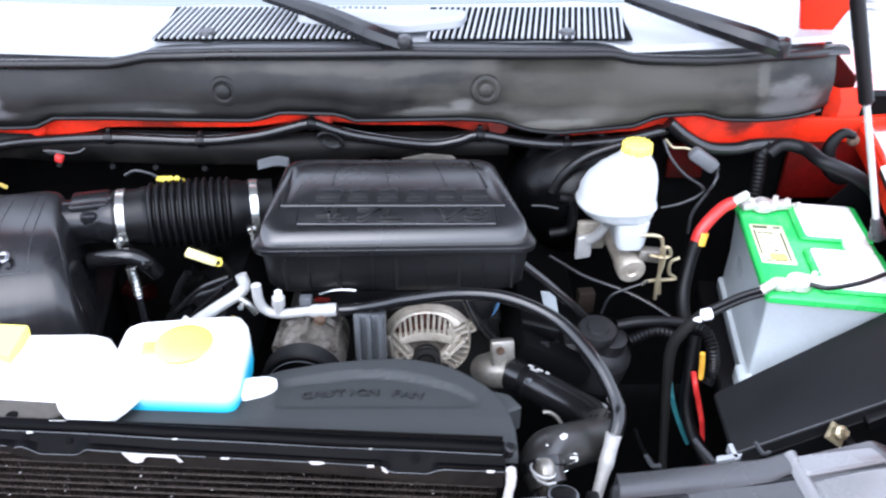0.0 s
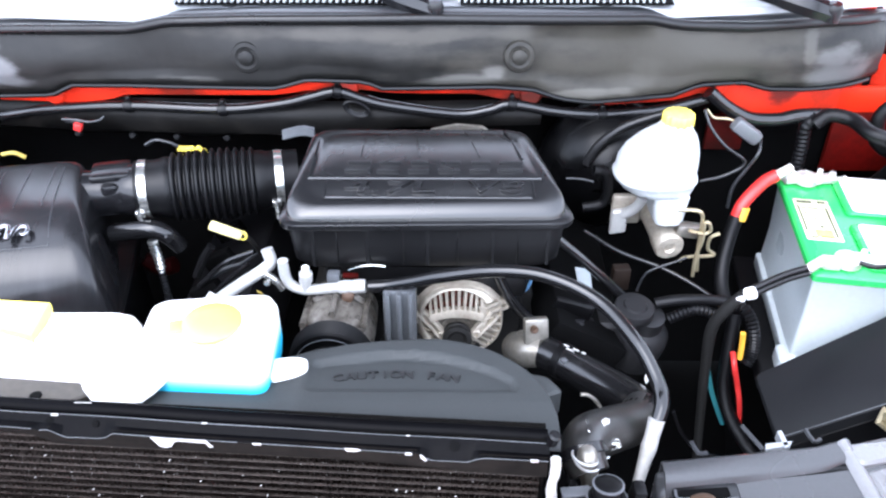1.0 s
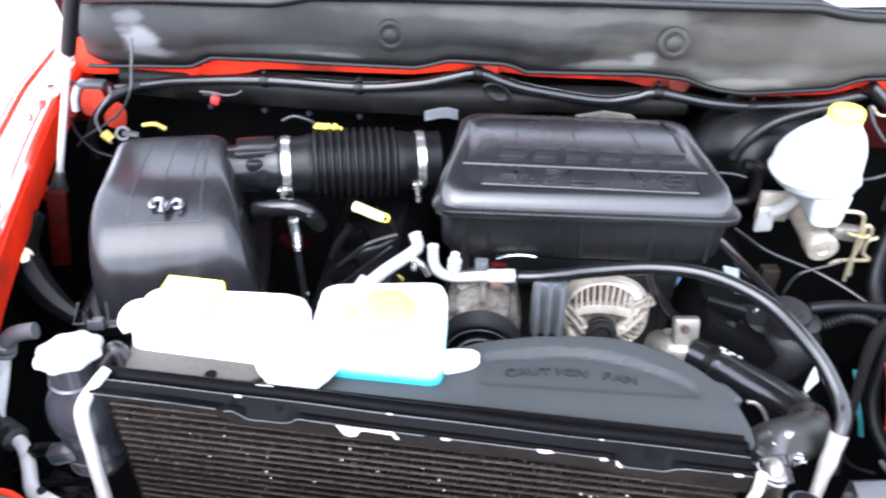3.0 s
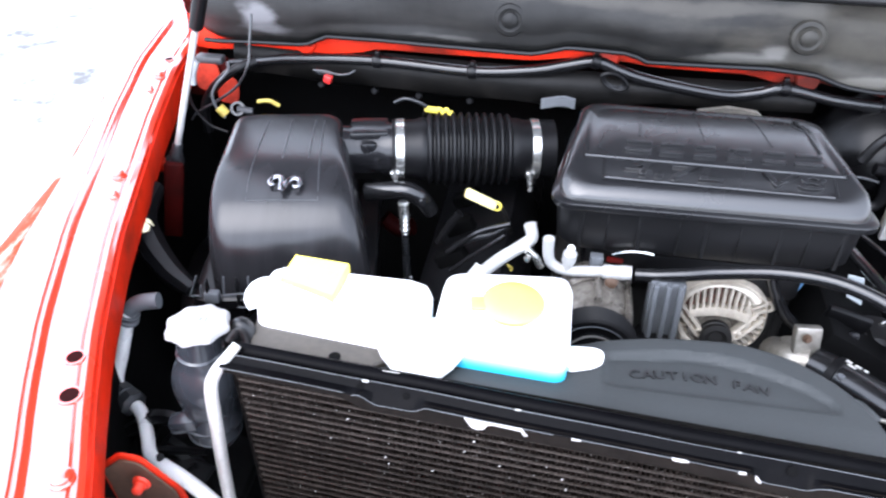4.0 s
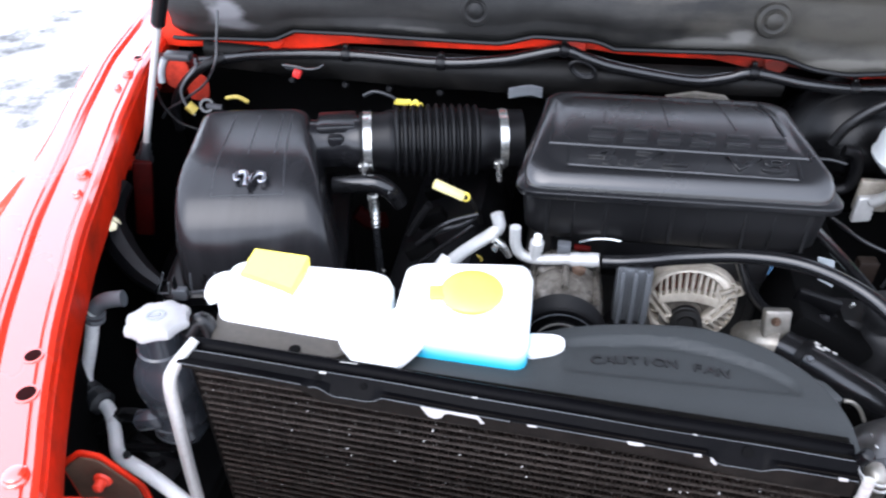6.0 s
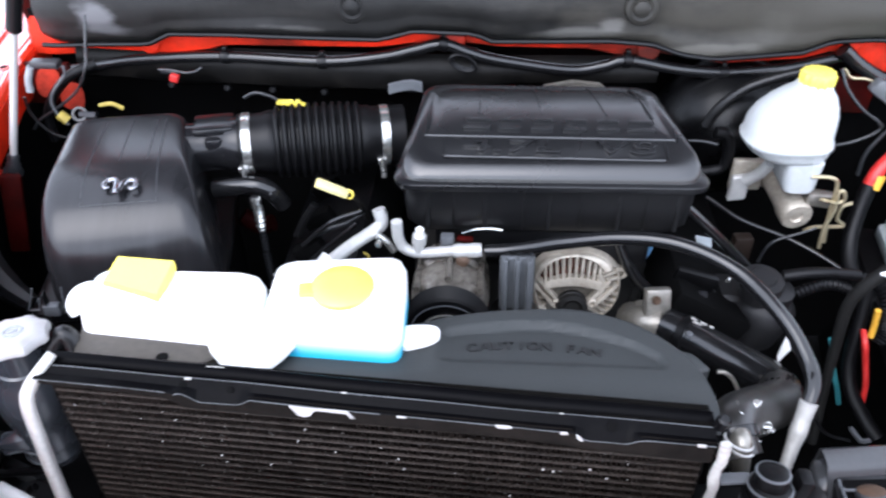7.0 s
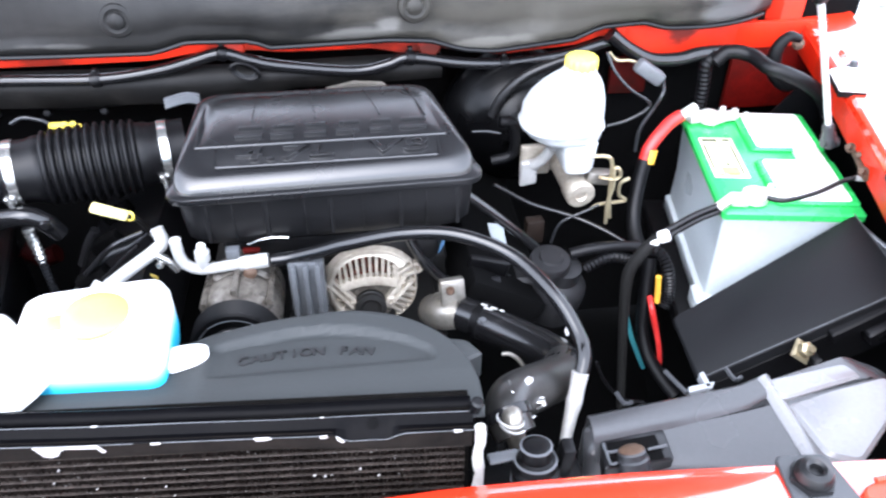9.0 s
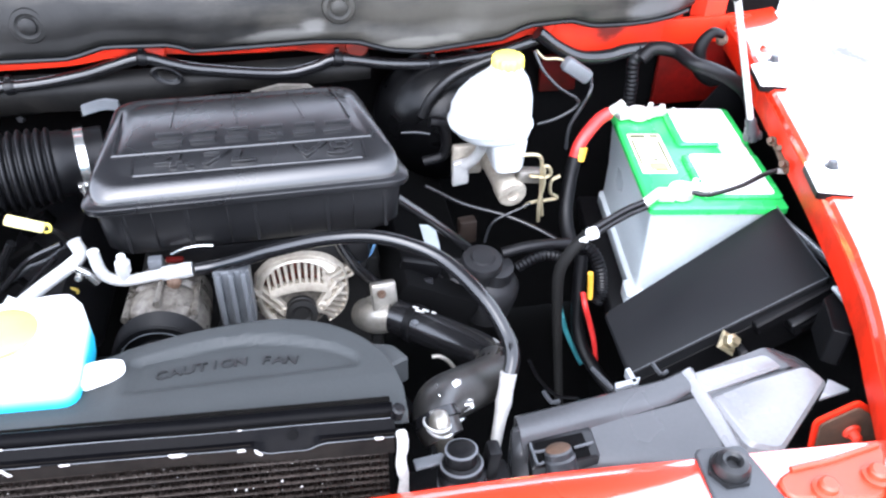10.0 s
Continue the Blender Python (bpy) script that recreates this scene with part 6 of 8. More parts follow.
# small electrical bits on the front of the engine
bits = thing("sensor_connector", [(-0.201, 0.900, 0.998)][0], "grey and red electrical connectors on the compressor", "connector")
bm = B()
box(bm, [(-0.201, 0.900, 0.998)][0], (0.018, 0.014, 0.018), (0, 0, 0), 0.002)
part("grey_plug", bm, PLUG, bits)
bm = B()
box(bm, [(-0.177, 0.900, 1.001)][0], (0.022, 0.008, 0.005), (0, 5, 0), 0.001)
part("red_lock", bm, DARKRED, bits, "red locking tab")
bm = B()
pipe(bm, [(-0.181, 0.905, 1.007), (-0.163, 0.905, 1.014), (-0.144, 0.905, 1.016), (-0.127, 0.905, 1.014)], 0.0017, 6)
part("spring_wire", bm, STEEL, bits, "thin bright wire clip")
bm = B()
lathe(bm, [(-0.179, 0.875, 0.984)][0], (0, -1, 0.5), [(0.009, 0), (0.009, 0.003), (0.005, 0.006)], 16)
part("round_plug", bm, BROWN, bits)

# ---- thermostat and upper radiator hose ----
thermo = thing("thermostat_housing", (0.085, 0.9, 0.87), "pale cast thermostat housing with a bolted flange", "housing")
T0, T1 = [(0.079, 0.885, 0.873), (0.104, 0.872, 0.883)]
bm = B()
pipe(bm, [Vector(T0) + Vector((-0.012, 0.03, -0.02)), T0, T1], [0.024, 0.025, 0.023], 20)
part("neck", bm, ALU, thermo)
bm = B()
box(bm, [(0.091, 0.885, 0.912)][0], (0.036, 0.016, 0.042), (-20, 0, 6), 0.004)
box(bm, Vector(T0) + Vector((0.02, 0.02, -0.005)), (0.07, 0.03, 0.05), (0, 0, 10), 0.01)
tb = part("flange", bm, ALU, thermo, "square bolted flange")
bm = B()
bolt(bm, [(0.087, 0.874, 0.924)][0], (0, -1, 0.4), 0.0042)
part("flange_bolt", bm, BROWN, tb)
upper = thing("radiator_hose", (0.15, 0.75, 0.88), "thick black upper radiator hose, bent back to the radiator", "hose")
RH = [(0.106, 0.872, 0.881), (0.130, 0.850, 0.884), (0.167, 0.810, 0.891), (0.199, 0.765, 0.904), (0.213, 0.725, 0.918), (0.196, 0.690, 0.934), (0.159, 0.655, 0.959), (0.124, 0.620, 0.984), (0.113, 0.595, 0.988), (0.119, 0.575, 0.977)]
bm = B()
pipe(bm, RH[:6], [0.0255, 0.0255, 0.025, 0.025, 0.025, 0.026], 22)
part("hose", bm, HOSEB, upper, "thick shiny black rubber hose", 60)
bm = B()
pipe(bm, RH[4:], [0.0252, 0.0265, 0.0275, 0.027, 0.025, 0.022], 28, 6)
part("lower_bend", bm, HOSED, upper, "dusty black lower bend", 60)
# Bright shards added in place of the glints on the bend.
bm = B()
q = Vector(RH[7])
for k in range(14):
    a = k * 0.9
    box(bm, q + Vector((0.0265 * math.cos(a), -0.010 + 0.014 * math.sin(k * 1.7), 0.022 * math.sin(a) + 0.004)), (0.013, 0.008, 0.002), (30 * k, 20 * k, 50 * k), 0.0015, 1)
part("bend_glints", bm, STEEL, upper, "bright shards standing for glints on the hose bend", 20)
for i, mat, r in ((1, LOWBLACK, 0.0275), (8, SATIN, 0.0265)):
    p, q = Vector(RH[i]), Vector(RH[i + (1 if i < 9 else 0)])
    bm = B()
    lathe(bm, p - (q - p).normalized() * 0.006, q - p, [(r - 0.002, 0), (r, 0.001), (r, 0.012), (r - 0.002, 0.013)], 28, False)
    c = part("clamp", bm, mat, upper, "dull hose clamp")
    bm = B()
    box(bm, p + Vector((0.0, -0.018, 0.020)), (0.016, 0.009, 0.006), (0, 0, 20), 0.002)
    part("clamp_screw", bm, GUARD, c)
bm = B()
pipe(bm, [(0.118, 0.612, 0.989), (0.113, 0.575, 1.003), (0.117, 0.575, 0.980), (0.123, 0.575, 0.951)], [0.0115, 0.0115, 0.0110, 0.009], 16)
part("bright_elbow", bm, ALU, upper, "dull bent metal elbow")
for p in [(0.111, 0.575, 1.006), (0.114, 0.575, 0.997)]:
    bm = B()
    lathe(bm, p, (-0.25, -0.2, -1), [(0.0135, 0), (0.0150, 0.0008), (0.0150, 0.0028), (0.0135, 0.0036)], 24, False)
    part("clamp_ring", bm, SILVER, upper, "pale clamp ring")
bm = B()
for a, b, c in ((0.123, 0.132, 0.934), (0.136, 0.146, 0.9265), (0.149, 0.156, 0.9205), (0.126, 0.140, 0.9265)):
    box(bm, ((a + b) / 2, 0.8285, c), (b - a, 0.002, 0.0028), (0, 28, 0), 0.0006, 1)
part("print_bar", bm, DULLTUBE, upper, "pale unreadable printing")
nk = thing("radiator_neck", (0.13, 0.53, 0.97), "black filler neck with a hose collar beside the radiator", "filler neck")
bm = B()
N = Vector((0.124, 0.520, 1.031))
lathe(bm, N, (0, 0.22, 1), [(0.022, -0.08), (0.022, -0.044), (0.0235, -0.042), (0.024, -0.030), (0.0205, -0.027), (0.0205, -0.018), (0.0155, -0.015), (0.0155, -0.002), (0.013, 0.0), (0.004, 0.0005)], 32)
box(bm, N + Vector((-0.004, 0.004, -0.085)), (0.12, 0.05, 0.05), (0, 0, 0), 0.008)
box(bm, N + Vector((0.032, 0.004, -0.030)), (0.014, 0.02, 0.040), (0, 6, 0), 0.004)
neck = part("neck", bm, LOWBLACK, nk)
# Grey rings stand for the ring highlights on the black collar.
for h, r in ((-0.0195, 0.0213), (-0.0430, 0.0246), (-0.003, 0.0160)):
    bm = B()
    lathe(bm, N, (0, 0.22, 1), [(r - 0.002, h), (r, h + 0.0006), (r, h + 0.002), (r - 0.002, h + 0.0026)], 32, False)
    part("collar_ring", bm, PLUG, neck, "grey ring standing for the collar's bright edge")
bm = B()
box(bm, N + Vector((-0.030, 0.006, -0.022)), (0.030, 0.012, 0.004), (0, 0, 6), 0.001)
part("collar_tab", bm, PLUG, neck, "grey collar tab")


# ---- brake master cylinder ----
brake = thing("brake_master_cylinder", (0.30, 1.1, 0.9), "brake master cylinder with a milky reservoir and yellow cap", "brake cylinder")
bm = B()
rings = []
for z, cx, cy, rx, ry in ((1.036, 0.297, 1.088, 0.034, 0.036), (1.040, 0.294, 1.088, 0.050, 0.044), (1.048, 0.289, 1.089, 0.058, 0.048), (1.056, 0.286, 1.090, 0.061, 0.050), (1.059, 0.286, 1.090, 0.065, 0.053), (1.064, 0.285, 1.090, 0.065, 0.053), (1.067, 0.285, 1.090, 0.062, 0.051), (1.085, 0.287, 1.093, 0.061, 0.050),
                          (1.101, 0.292, 1.096, 0.056, 0.047), (1.114, 0.299, 1.10, 0.047, 0.042), (1.124, 0.306, 1.104, 0.037, 0.035), (1.132, 0.310, 1.106, 0.027, 0.028), (1.142, 0.311, 1.107, 0.022, 0.022)):
    rings.append([(cx + rx * math.copysign(abs(math.cos(t)) ** 0.8, math.cos(t)), cy + ry * math.copysign(abs(math.sin(t)) ** 0.8, math.sin(t)), z) for t in [2 * math.pi * i / 36 for i in range(36)]])
loft(bm, rings)
part("reservoir", bm, MILKY, brake, "milky white fluid reservoir", 50)
bm = B()
rings = []
for z, w in ((0.992, 0.020), (0.998, 0.024), (1.040, 0.028)):
    rings.append([(p.x, p.y, z) for p in rounded([(0.308 - w, 1.045), (0.308 + w, 1.045), (0.308 + w, 1.11), (0.308 - w, 1.11)], 0, 0.012)])
loft(bm, rings)
part("reservoir_foot", bm, MILKY, brake)
bm = B()
pr = []
for zz, rr in ((0.0, 0.97), (0.002, 1.0), (0.017, 1.0), (0.021, 0.93), (0.0225, 0.8)):
    pr.append([Vector((0.312 + (0.0235 + 0.0011 * math.cos(14 * t)) * rr * math.cos(t), 1.107 + (0.0235 + 0.0011 * math.cos(14 * t)) * rr * math.sin(t), 1.139 + zz * 0.85)) for t in [2 * math.pi * i / 84 for i in range(84)]])
loft(bm, pr)
part("cap", bm, YELLOW, brake, "yellow screw cap", 30)
bm = B()
lathe(bm, (0.304, 1.165, 0.966), (0.11, -1, -0.14), [(0.030, 0), (0.030, 0.02), (0.022, 0.024), (0.022, 0.09), (0.024, 0.095), (0.024, 0.118), (0.022, 0.122), (0.010, 0.1225), (0.008, 0.119), (0.0, 0.119)], 28, False)
part("cylinder", bm, ALTC, brake, "cast aluminium cylinder")
bm = B()
box(bm, (0.347, 1.060, 0.975), (0.045, 0.022, 0.022), (0, 8, 0), 0.005)
part("port_block", bm, ALU, brake)
bm = B()
box(bm, (0.262, 1.14, 0.965), (0.05, 0.012, 0.055), (0, 0, 0), 0.004)
part("mount_plate", bm, ALTC, brake)
bm = B()
slab(bm, [(0.235, 0.925), (0.262, 0.93), (0.262, 0.975), (0.235, 0.97)], 0, 0.012, 0.004, 0.002, Matrix(((1, 0, 0, 0), (0, 0, 1, 1.118), (0, 1, 0, 0), (0, 0, 0, 1))))
pipe(bm, [(0.255, 1.12, 0.965), (0.27, 1.11, 0.985), (0.278, 1.10, 1.01)], 0.009, 10)
part("mount_ear", bm, SILVER, brake)
bm = B()
lathe(bm, (0.25, 1.29, 0.975), (0, -1, 0), [(0.125, 0), (0.125, 0.02), (0.118, 0.03), (0.10, 0.07), (0.06, 0.105), (0.035, 0.115)], 40)
part("booster", bm, GLOSSBLACK, brake, "glossy black vacuum booster", 60)
lines = thing("brake_lines", (0.35, 1.06, 0.93), "thin brass-coloured brake lines coiled by the cylinder", "brake line")
for pts in ([(0.319, 1.045, 1.022), (0.346, 1.045, 1.021), (0.358, 1.045, 1.012), (0.361, 1.045, 0.986), (0.363, 1.045, 0.949), (0.369, 1.045, 0.904)], [(0.340, 1.040, 0.986), (0.363, 1.040, 0.981), (0.374, 1.040, 0.986), (0.370, 1.040, 0.999), (0.363, 1.040, 0.999), (0.365, 1.040, 0.968), (0.360, 1.040, 0.936), (0.362, 1.040, 0.897)], [(0.398, 1.060, 0.968), (0.384, 1.060, 0.959), (0.385, 1.060, 0.937), (0.396, 1.060, 0.925), (0.354, 1.060, 0.921), (0.341, 1.060, 0.913)]):
    bm = B()
    pipe(bm, pts, 0.003, 8, 8)
    part("line", bm, BRASS, lines)

# ---- battery ----
battery = thing("battery", (0.607, 1.04, 0.81), "grey battery with a green lid and white corroded terminals", "battery")
BT = pose(0.607, 1.039, 0, 0, 0, -9)


def bat(corners, z0, z1, r=0.006, e=0.002):
    bm = B()
    return slab(bm, corners, z0, z1, r, e, BT)


rect = lambda x0, y0, x1, y1: [(x0, y0), (x1, y0), (x1, y1), (x0, y1)]
bm = B()
rings = []
for z, g in ((0.808, -0.006), (0.812, -0.003), (0.832, -0.003), (0.838, -0.009), (0.90, -0.010), (0.982, -0.006), (0.985, -0.004)):
    rings.append([BT @ Vector((p.x, p.y, z)) for p in rounded(rect(-0.1, -0.145, 0.1, 0.145), -g - 0.004, 0.008)])
loft(bm, rings)
part("case", bm, CASE, battery, "pale grey-blue case")
part("lid", bat(rect(-0.102, -0.147, 0.102, 0.147), 0.984, 0.999, 0.008, 0.003), GREEN, battery, "green lid")
# White plates stand for sky glare on the glossy green lid.
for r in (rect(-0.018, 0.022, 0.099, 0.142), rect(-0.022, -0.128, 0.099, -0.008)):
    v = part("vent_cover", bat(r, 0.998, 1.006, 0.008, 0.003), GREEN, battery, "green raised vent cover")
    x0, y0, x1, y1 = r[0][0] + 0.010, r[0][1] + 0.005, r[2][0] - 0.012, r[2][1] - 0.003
    part("glare_patch", bat(rect(x0, y0, x1, y1), 1.0055, 1.0066, 0.008, 0.0003), WHITE, v, "white plate painting sky glare on the lid")
part("glare_patch", bat(rect(0.048, -0.012, 0.087, 0.030), 0.9985, 1.0062, 0.004, 0.0004), WHITE, battery, "white plate painting sky glare between the vent covers")
lab = part("label", bat(rect(-0.092, -0.055, -0.038, 0.065), 0.9985, 0.9998, 0.003, 0.0003), LABEL, battery, "cream printed label")
for x0, y0, x1, y1 in ((-0.088, 0.052, -0.064, 0.060), (-0.055, 0.054, -0.043, 0.060), (-0.089, -0.03, -0.086, 0.045), (-0.047, -0.045, -0.044, 0.04), (-0.082, 0.02, -0.078, 0.024), (-0.07, -0.048, -0.05, -0.044), (-0.066, -0.020, -0.060, -0.014), (-0.07, 0.005, -0.066, 0.009), (-0.085, -0.05, -0.075, -0.046),
                       (-0.084, 0.036, -0.076, 0.039), (-0.074, 0.036, -0.058, 0.039)):
    part("print_bar", bat(rect(x0, y0, x1, y1), 0.9995, 1.0004, 0.0005, 0.0001), INK, lab)
part("stamp", bat(rect(-0.076, -0.046, -0.050, -0.026), 0.9995, 1.0003, 0.001, 0.0001), YELLOW, lab, "olive yellow print block")
for y, s in ((0.118, 1), (-0.118, -1)):
    c = BT @ Vector((-0.062 if s > 0 else -0.052, y, 1.0))
    bm = B()
    lathe(bm, c, (0, 0, 1), [(0.012, 0), (0.011, 0.016), (0.008, 0.018)], 18)
    post = part("terminal_post", bm, LEAD, battery, "lead terminal post")
    bm = B()
    lathe(bm, c + Vector((0, 0, 0.003)), (0, 0, 1), [(0.019, 0), (0.019, 0.011), (0.017, 0.013), (0.012, 0.013), (0.012, 0.0)], 20, False)
    box(bm, c + Vector((0.030, 0.002, 0.008)), (0.040, 0.020, 0.012), (0, 0, -6 + 14 * s), 0.003)
    box(bm, c + Vector((-0.026, 0.004 * s, 0.008)), (0.026, 0.026, 0.012), (0, 0, 12 * s), 0.004)
    bolt(bm, c + Vector((0.042, 0.0, 0.012)), (0, 0, 1), 0.006, 0.008)
    bolt(bm, c + Vector((0.022, 0.004, 0.013)), (0, 0, 1), 0.005, 0.01)
    for k in range(14):
        q = c + Vector((random.uniform(-0.035, 0.06), random.uniform(-0.014, 0.014), random.uniform(0.003, 0.016)))
        bmesh.ops.create_icosphere(bm, subdivisions=1, radius=random.uniform(0.003, 0.007), matrix=Matrix.Translation(q))
    part("clamp", bm, LEAD, post, "cable clamp crusted white with corrosion")
part("hold_down_foot", bat(rect(-0.110, -0.152, -0.094, -0.11), 0.806, 0.835, 0.008, 0.003), CASE, battery)
tray_b = thing("battery_tray", (0.607, 1.039, 0.78), "black plastic tray under the battery", "tray")
part("tray_plate", bat(rect(-0.135, -0.17, 0.13, 0.17), 0.78, 0.806, 0.01, 0.003), LOWBLACK, tray_b)

# ---- battery cables ----
pos = thing("positive_cable", (0.45, 1.1, 0.9), "red battery cable running into black corrugated loom", "cable")
RC = [(0.498, 1.135, 1.032), (0.480, 1.130, 1.024), (0.457, 1.115, 1.010), (0.441, 1.105, 0.993), (0.435, 1.100, 0.975)]
bm = B()
pipe(bm, RC, 0.0105, 14)
part("red_sleeve", bm, REDWIRE, pos, "glossy red insulation")
bm = B()
rod(bm, RC[0], Vector(RC[0]) + (Vector(RC[0]) - Vector(RC[1])).normalized() * 0.028, 0.008, None, 12)
part("lug", bm, LEAD, pos, "crimped lug")
bm = B()
pipe(bm, [Vector(RC[3]) + Vector((0.004, -0.004, -0.001)), Vector(RC[4]) + Vector((0.005, -0.004, -0.004))], 0.0095, 10)
part("orange_tape", bm, ORANGE, pos, "orange tape end")
DOWN = [RC[4]] + [(0.425, 1.085, 0.940), (0.415, 1.060, 0.901), (0.411, 1.030, 0.877), (0.413, 0.990, 0.861)]
bm = B()
pipe(bm, DOWN, 0.0115, 14)
part("black_loom", bm, LOOM, pos, "black sleeve")
LM = [(0.394, 0.970, 0.896), (0.419, 0.950, 0.900), (0.430, 0.930, 0.880), (0.434, 0.920, 0.842), (0.425, 0.910, 0.823)]
bm = B()
pipe(bm, LM, 0.011, 12, 6, 180, 0.0022)
part("corrugated_loom", bm, LOOM, pos, "black corrugated loom", 20)
bm = B()
pipe(bm, [(0.410, 0.915, 0.883), (0.414, 0.915, 0.854), (0.416, 0.915, 0.831)], 0.0045, 8)
part("yellow_wire", bm, ORANGE, pos, "yellow-orange wire showing through")
bm = B()
pipe(bm, [(0.405, 0.920, 0.839), (0.404, 0.900, 0.828), (0.416, 0.900, 0.791), (0.426, 0.895, 0.754), (0.438, 0.900, 0.705)], [0.0046, 0.0046, 0.0046, 0.0044, 0.004], 10)
part("red_wire", bm, REDWIRE, pos, "red wire dropping down")
LM2 = [(0.406, 0.950, 0.894), (0.402, 0.930, 0.837), (0.404, 0.920, 0.773), (0.415, 0.900, 0.728), (0.436, 0.870, 0.697), (0.450, 0.850, 0.684)]
bm = B()
pipe(bm, LM2, 0.0105, 12)
part("lower_loom", bm, LOOM, pos)
bm = B()
pipe(bm, [(0.382, 0.950, 0.791), (0.380, 0.930, 0.785), (0.391, 0.930, 0.750), (0.410, 0.930, 0.704), (0.436, 0.950, 0.646)], 0.0042, 8)
part("teal_wire", bm, TEAL, pos, "teal wire")
neg = thing("negative_cable", (0.40, 0.9, 0.95), "black battery cable taped and clipped with a white tie", "cable")
NG = [(0.472, 0.910, 1.008), (0.443, 0.905, 1.001), (0.412, 0.895, 0.993), (0.381, 0.885, 0.983), (0.356, 0.880, 0.954), (0.345, 0.880, 0.919), (0.351, 0.880, 0.841), (0.364, 0.880, 0.729), (0.376, 0.880, 0.632)]
bm = B()
pipe(bm, [Vector(p) + Vector((0, 0, 0.003)) for p in NG[:4]], 0.0048, 10)
part("upper_core", bm, RUBBER, neg)
bm = B()
pipe(bm, [Vector(p) + Vector((0.004, 0, -0.006)) for p in NG[:4]], 0.0048, 10)
part("lower_core", bm, RUBBER, neg)
bm = B()
pipe(bm, NG[3:], [0.0085, 0.009, 0.0085, 0.0075, 0.007, 0.007], 12)
part("taped_run", bm, surf("friction_tape", (0.007, 0.0068, 0.0064), 0.7, var=0.25, fine=200, bump=0.2, spec=0.15), neg, "dusty taped run")
bm = B()
p = Vector(NG[3])
box(bm, p + Vector((0.006, -0.004, 0.004)), (0.017, 0.015, 0.015), (15, -30, -20), 0.004, 3)
box(bm, p + Vector((-0.006, -0.004, -0.004)), (0.012, 0.012, 0.010), (15, -30, -20), 0.003, 3)
part("white_tie", bm, WHITE, neg, "white cable tie head")
bm = B()
rod(bm, NG[0], Vector(NG[0]) + Vector((0.022, 0.006, 0.012)), 0.0075, None, 12)
part("lug", bm, LEAD, neg)
earth = thing("earth_cable", (0.62, 0.92, 1.02), "thin black earth cable across the battery to the fender", "cable")
bm = B()
EC = [(0.538, 0.903, 1.025), (0.562, 0.897, 1.022), (0.616, 0.910, 1.022), (0.661, 0.928, 1.025), (0.682, 0.928, 1.030), (0.701, 0.921, 1.030)]
pipe(bm, EC, 0.0036, 10)
part("cable", bm, RUBBER, earth)
bm = B()
rod(bm, EC[-2], Vector(EC[-1]) + Vector((0.01, 0, 0)), 0.0042, None, 10)
part("lug", bm, SILVER, earth)
bm = B()
for p in [(0.696, 0.978, 1.050), (0.699, 0.954, 1.050), (0.679, 0.913, 1.050)]:
    bolt(bm, p, (-0.75, -0.45, 0.5), 0.005, 0.012)
rod(bm, [(0.707, 0.985, 1.045)][0], [(0.681, 0.905, 1.045)][0], 0.006, None, 10)
part("earth_bolts", bm, BROWN, earth, "rusty earth bolts on the apron")

# ---- fuse box, tipped against the battery ----
fuse = thing("fuse_box", (0.53, 0.79, 0.88), "black fuse box, unseated and tipped against the battery", "fuse box")
c1, c2, c3, c4 = Vector((0.667, 0.885, 1.0)), Vector((0.652, 0.725, 1.0)), Vector((0.395, 0.718, 0.87)), Vector((0.405, 0.840, 0.87))
u_ = ((c1 + c2) / 2 - (c3 + c4) / 2).normalized()
w_ = (c1 - c2).normalized()
n_ = u_.cross(w_).normalized()
w_ = n_.cross(u_).normalized()
cc = (c1 + c2 + c3 + c4) / 4
FB = Matrix(((u_.x, w_.x, n_.x, cc.x), (u_.y, w_.y, n_.y, cc.y), (u_.z, w_.z, n_.z, cc.z), (0, 0, 0, 1)))


def fb(corners, z0, z1, r=0.005, e=0.002):
    bm = B()
    return slab(bm, corners, z0, z1, r, e, FB)


LIDC = [((c - cc).dot(u_), (c - cc).dot(w_)) for c in (c3, c2, c1, c4)]
part("lid", fb(LIDC, -0.022, 0.0, 0.008, 0.003), FUSEBOX, fuse, "plain black lid")
part("body", fb([(x * 0.975, y * 0.985) for x, y in LIDC], -0.085, -0.021, 0.006, 0.002), LOWBLACK, fuse, "black box body")
# Grey lines stand for the bright highlights along the lid's edges.
bm = B()
pipe(bm, [FB @ Vector((x * 0.99, y * 0.988, 0.0)) for x, y in (LIDC[0], LIDC[1], LIDC[2])], 0.0008, 6, 1)
part("lid_edge_glint", bm, GUARD, fuse, "thin grey line painting the highlight on the lid's edge")
part("lip", fb([(0.020, -0.084), (0.150, -0.086), (0.150, -0.070), (0.020, -0.062)], -0.030, -0.012, 0.003, 0.002), LOWBLACK, fuse)
part("edge_rail", fb([(0.150, -0.074), (0.160, -0.074), (0.160, 0.074), (0.150, 0.074)], -0.026, -0.012, 0.002, 0.001), GUARD, fuse)
part("edge_glint", fb([(0.1505, -0.055), (0.154, -0.055), (0.154, 0.06), (0.1505, 0.06)], -0.012, -0.004, 0.001, 0.0005), GREY, fuse)
for x, w in ((0.085, 0.05), (-0.01, 0.012)):
    part("latch", fb([(x - w / 2, -0.096), (x + w / 2, -0.096), (x + w / 2, -0.076), (x - w / 2, -0.072)], -0.052, -0.030, 0.003, 0.002), BLACK, fuse, "black moulded latch")
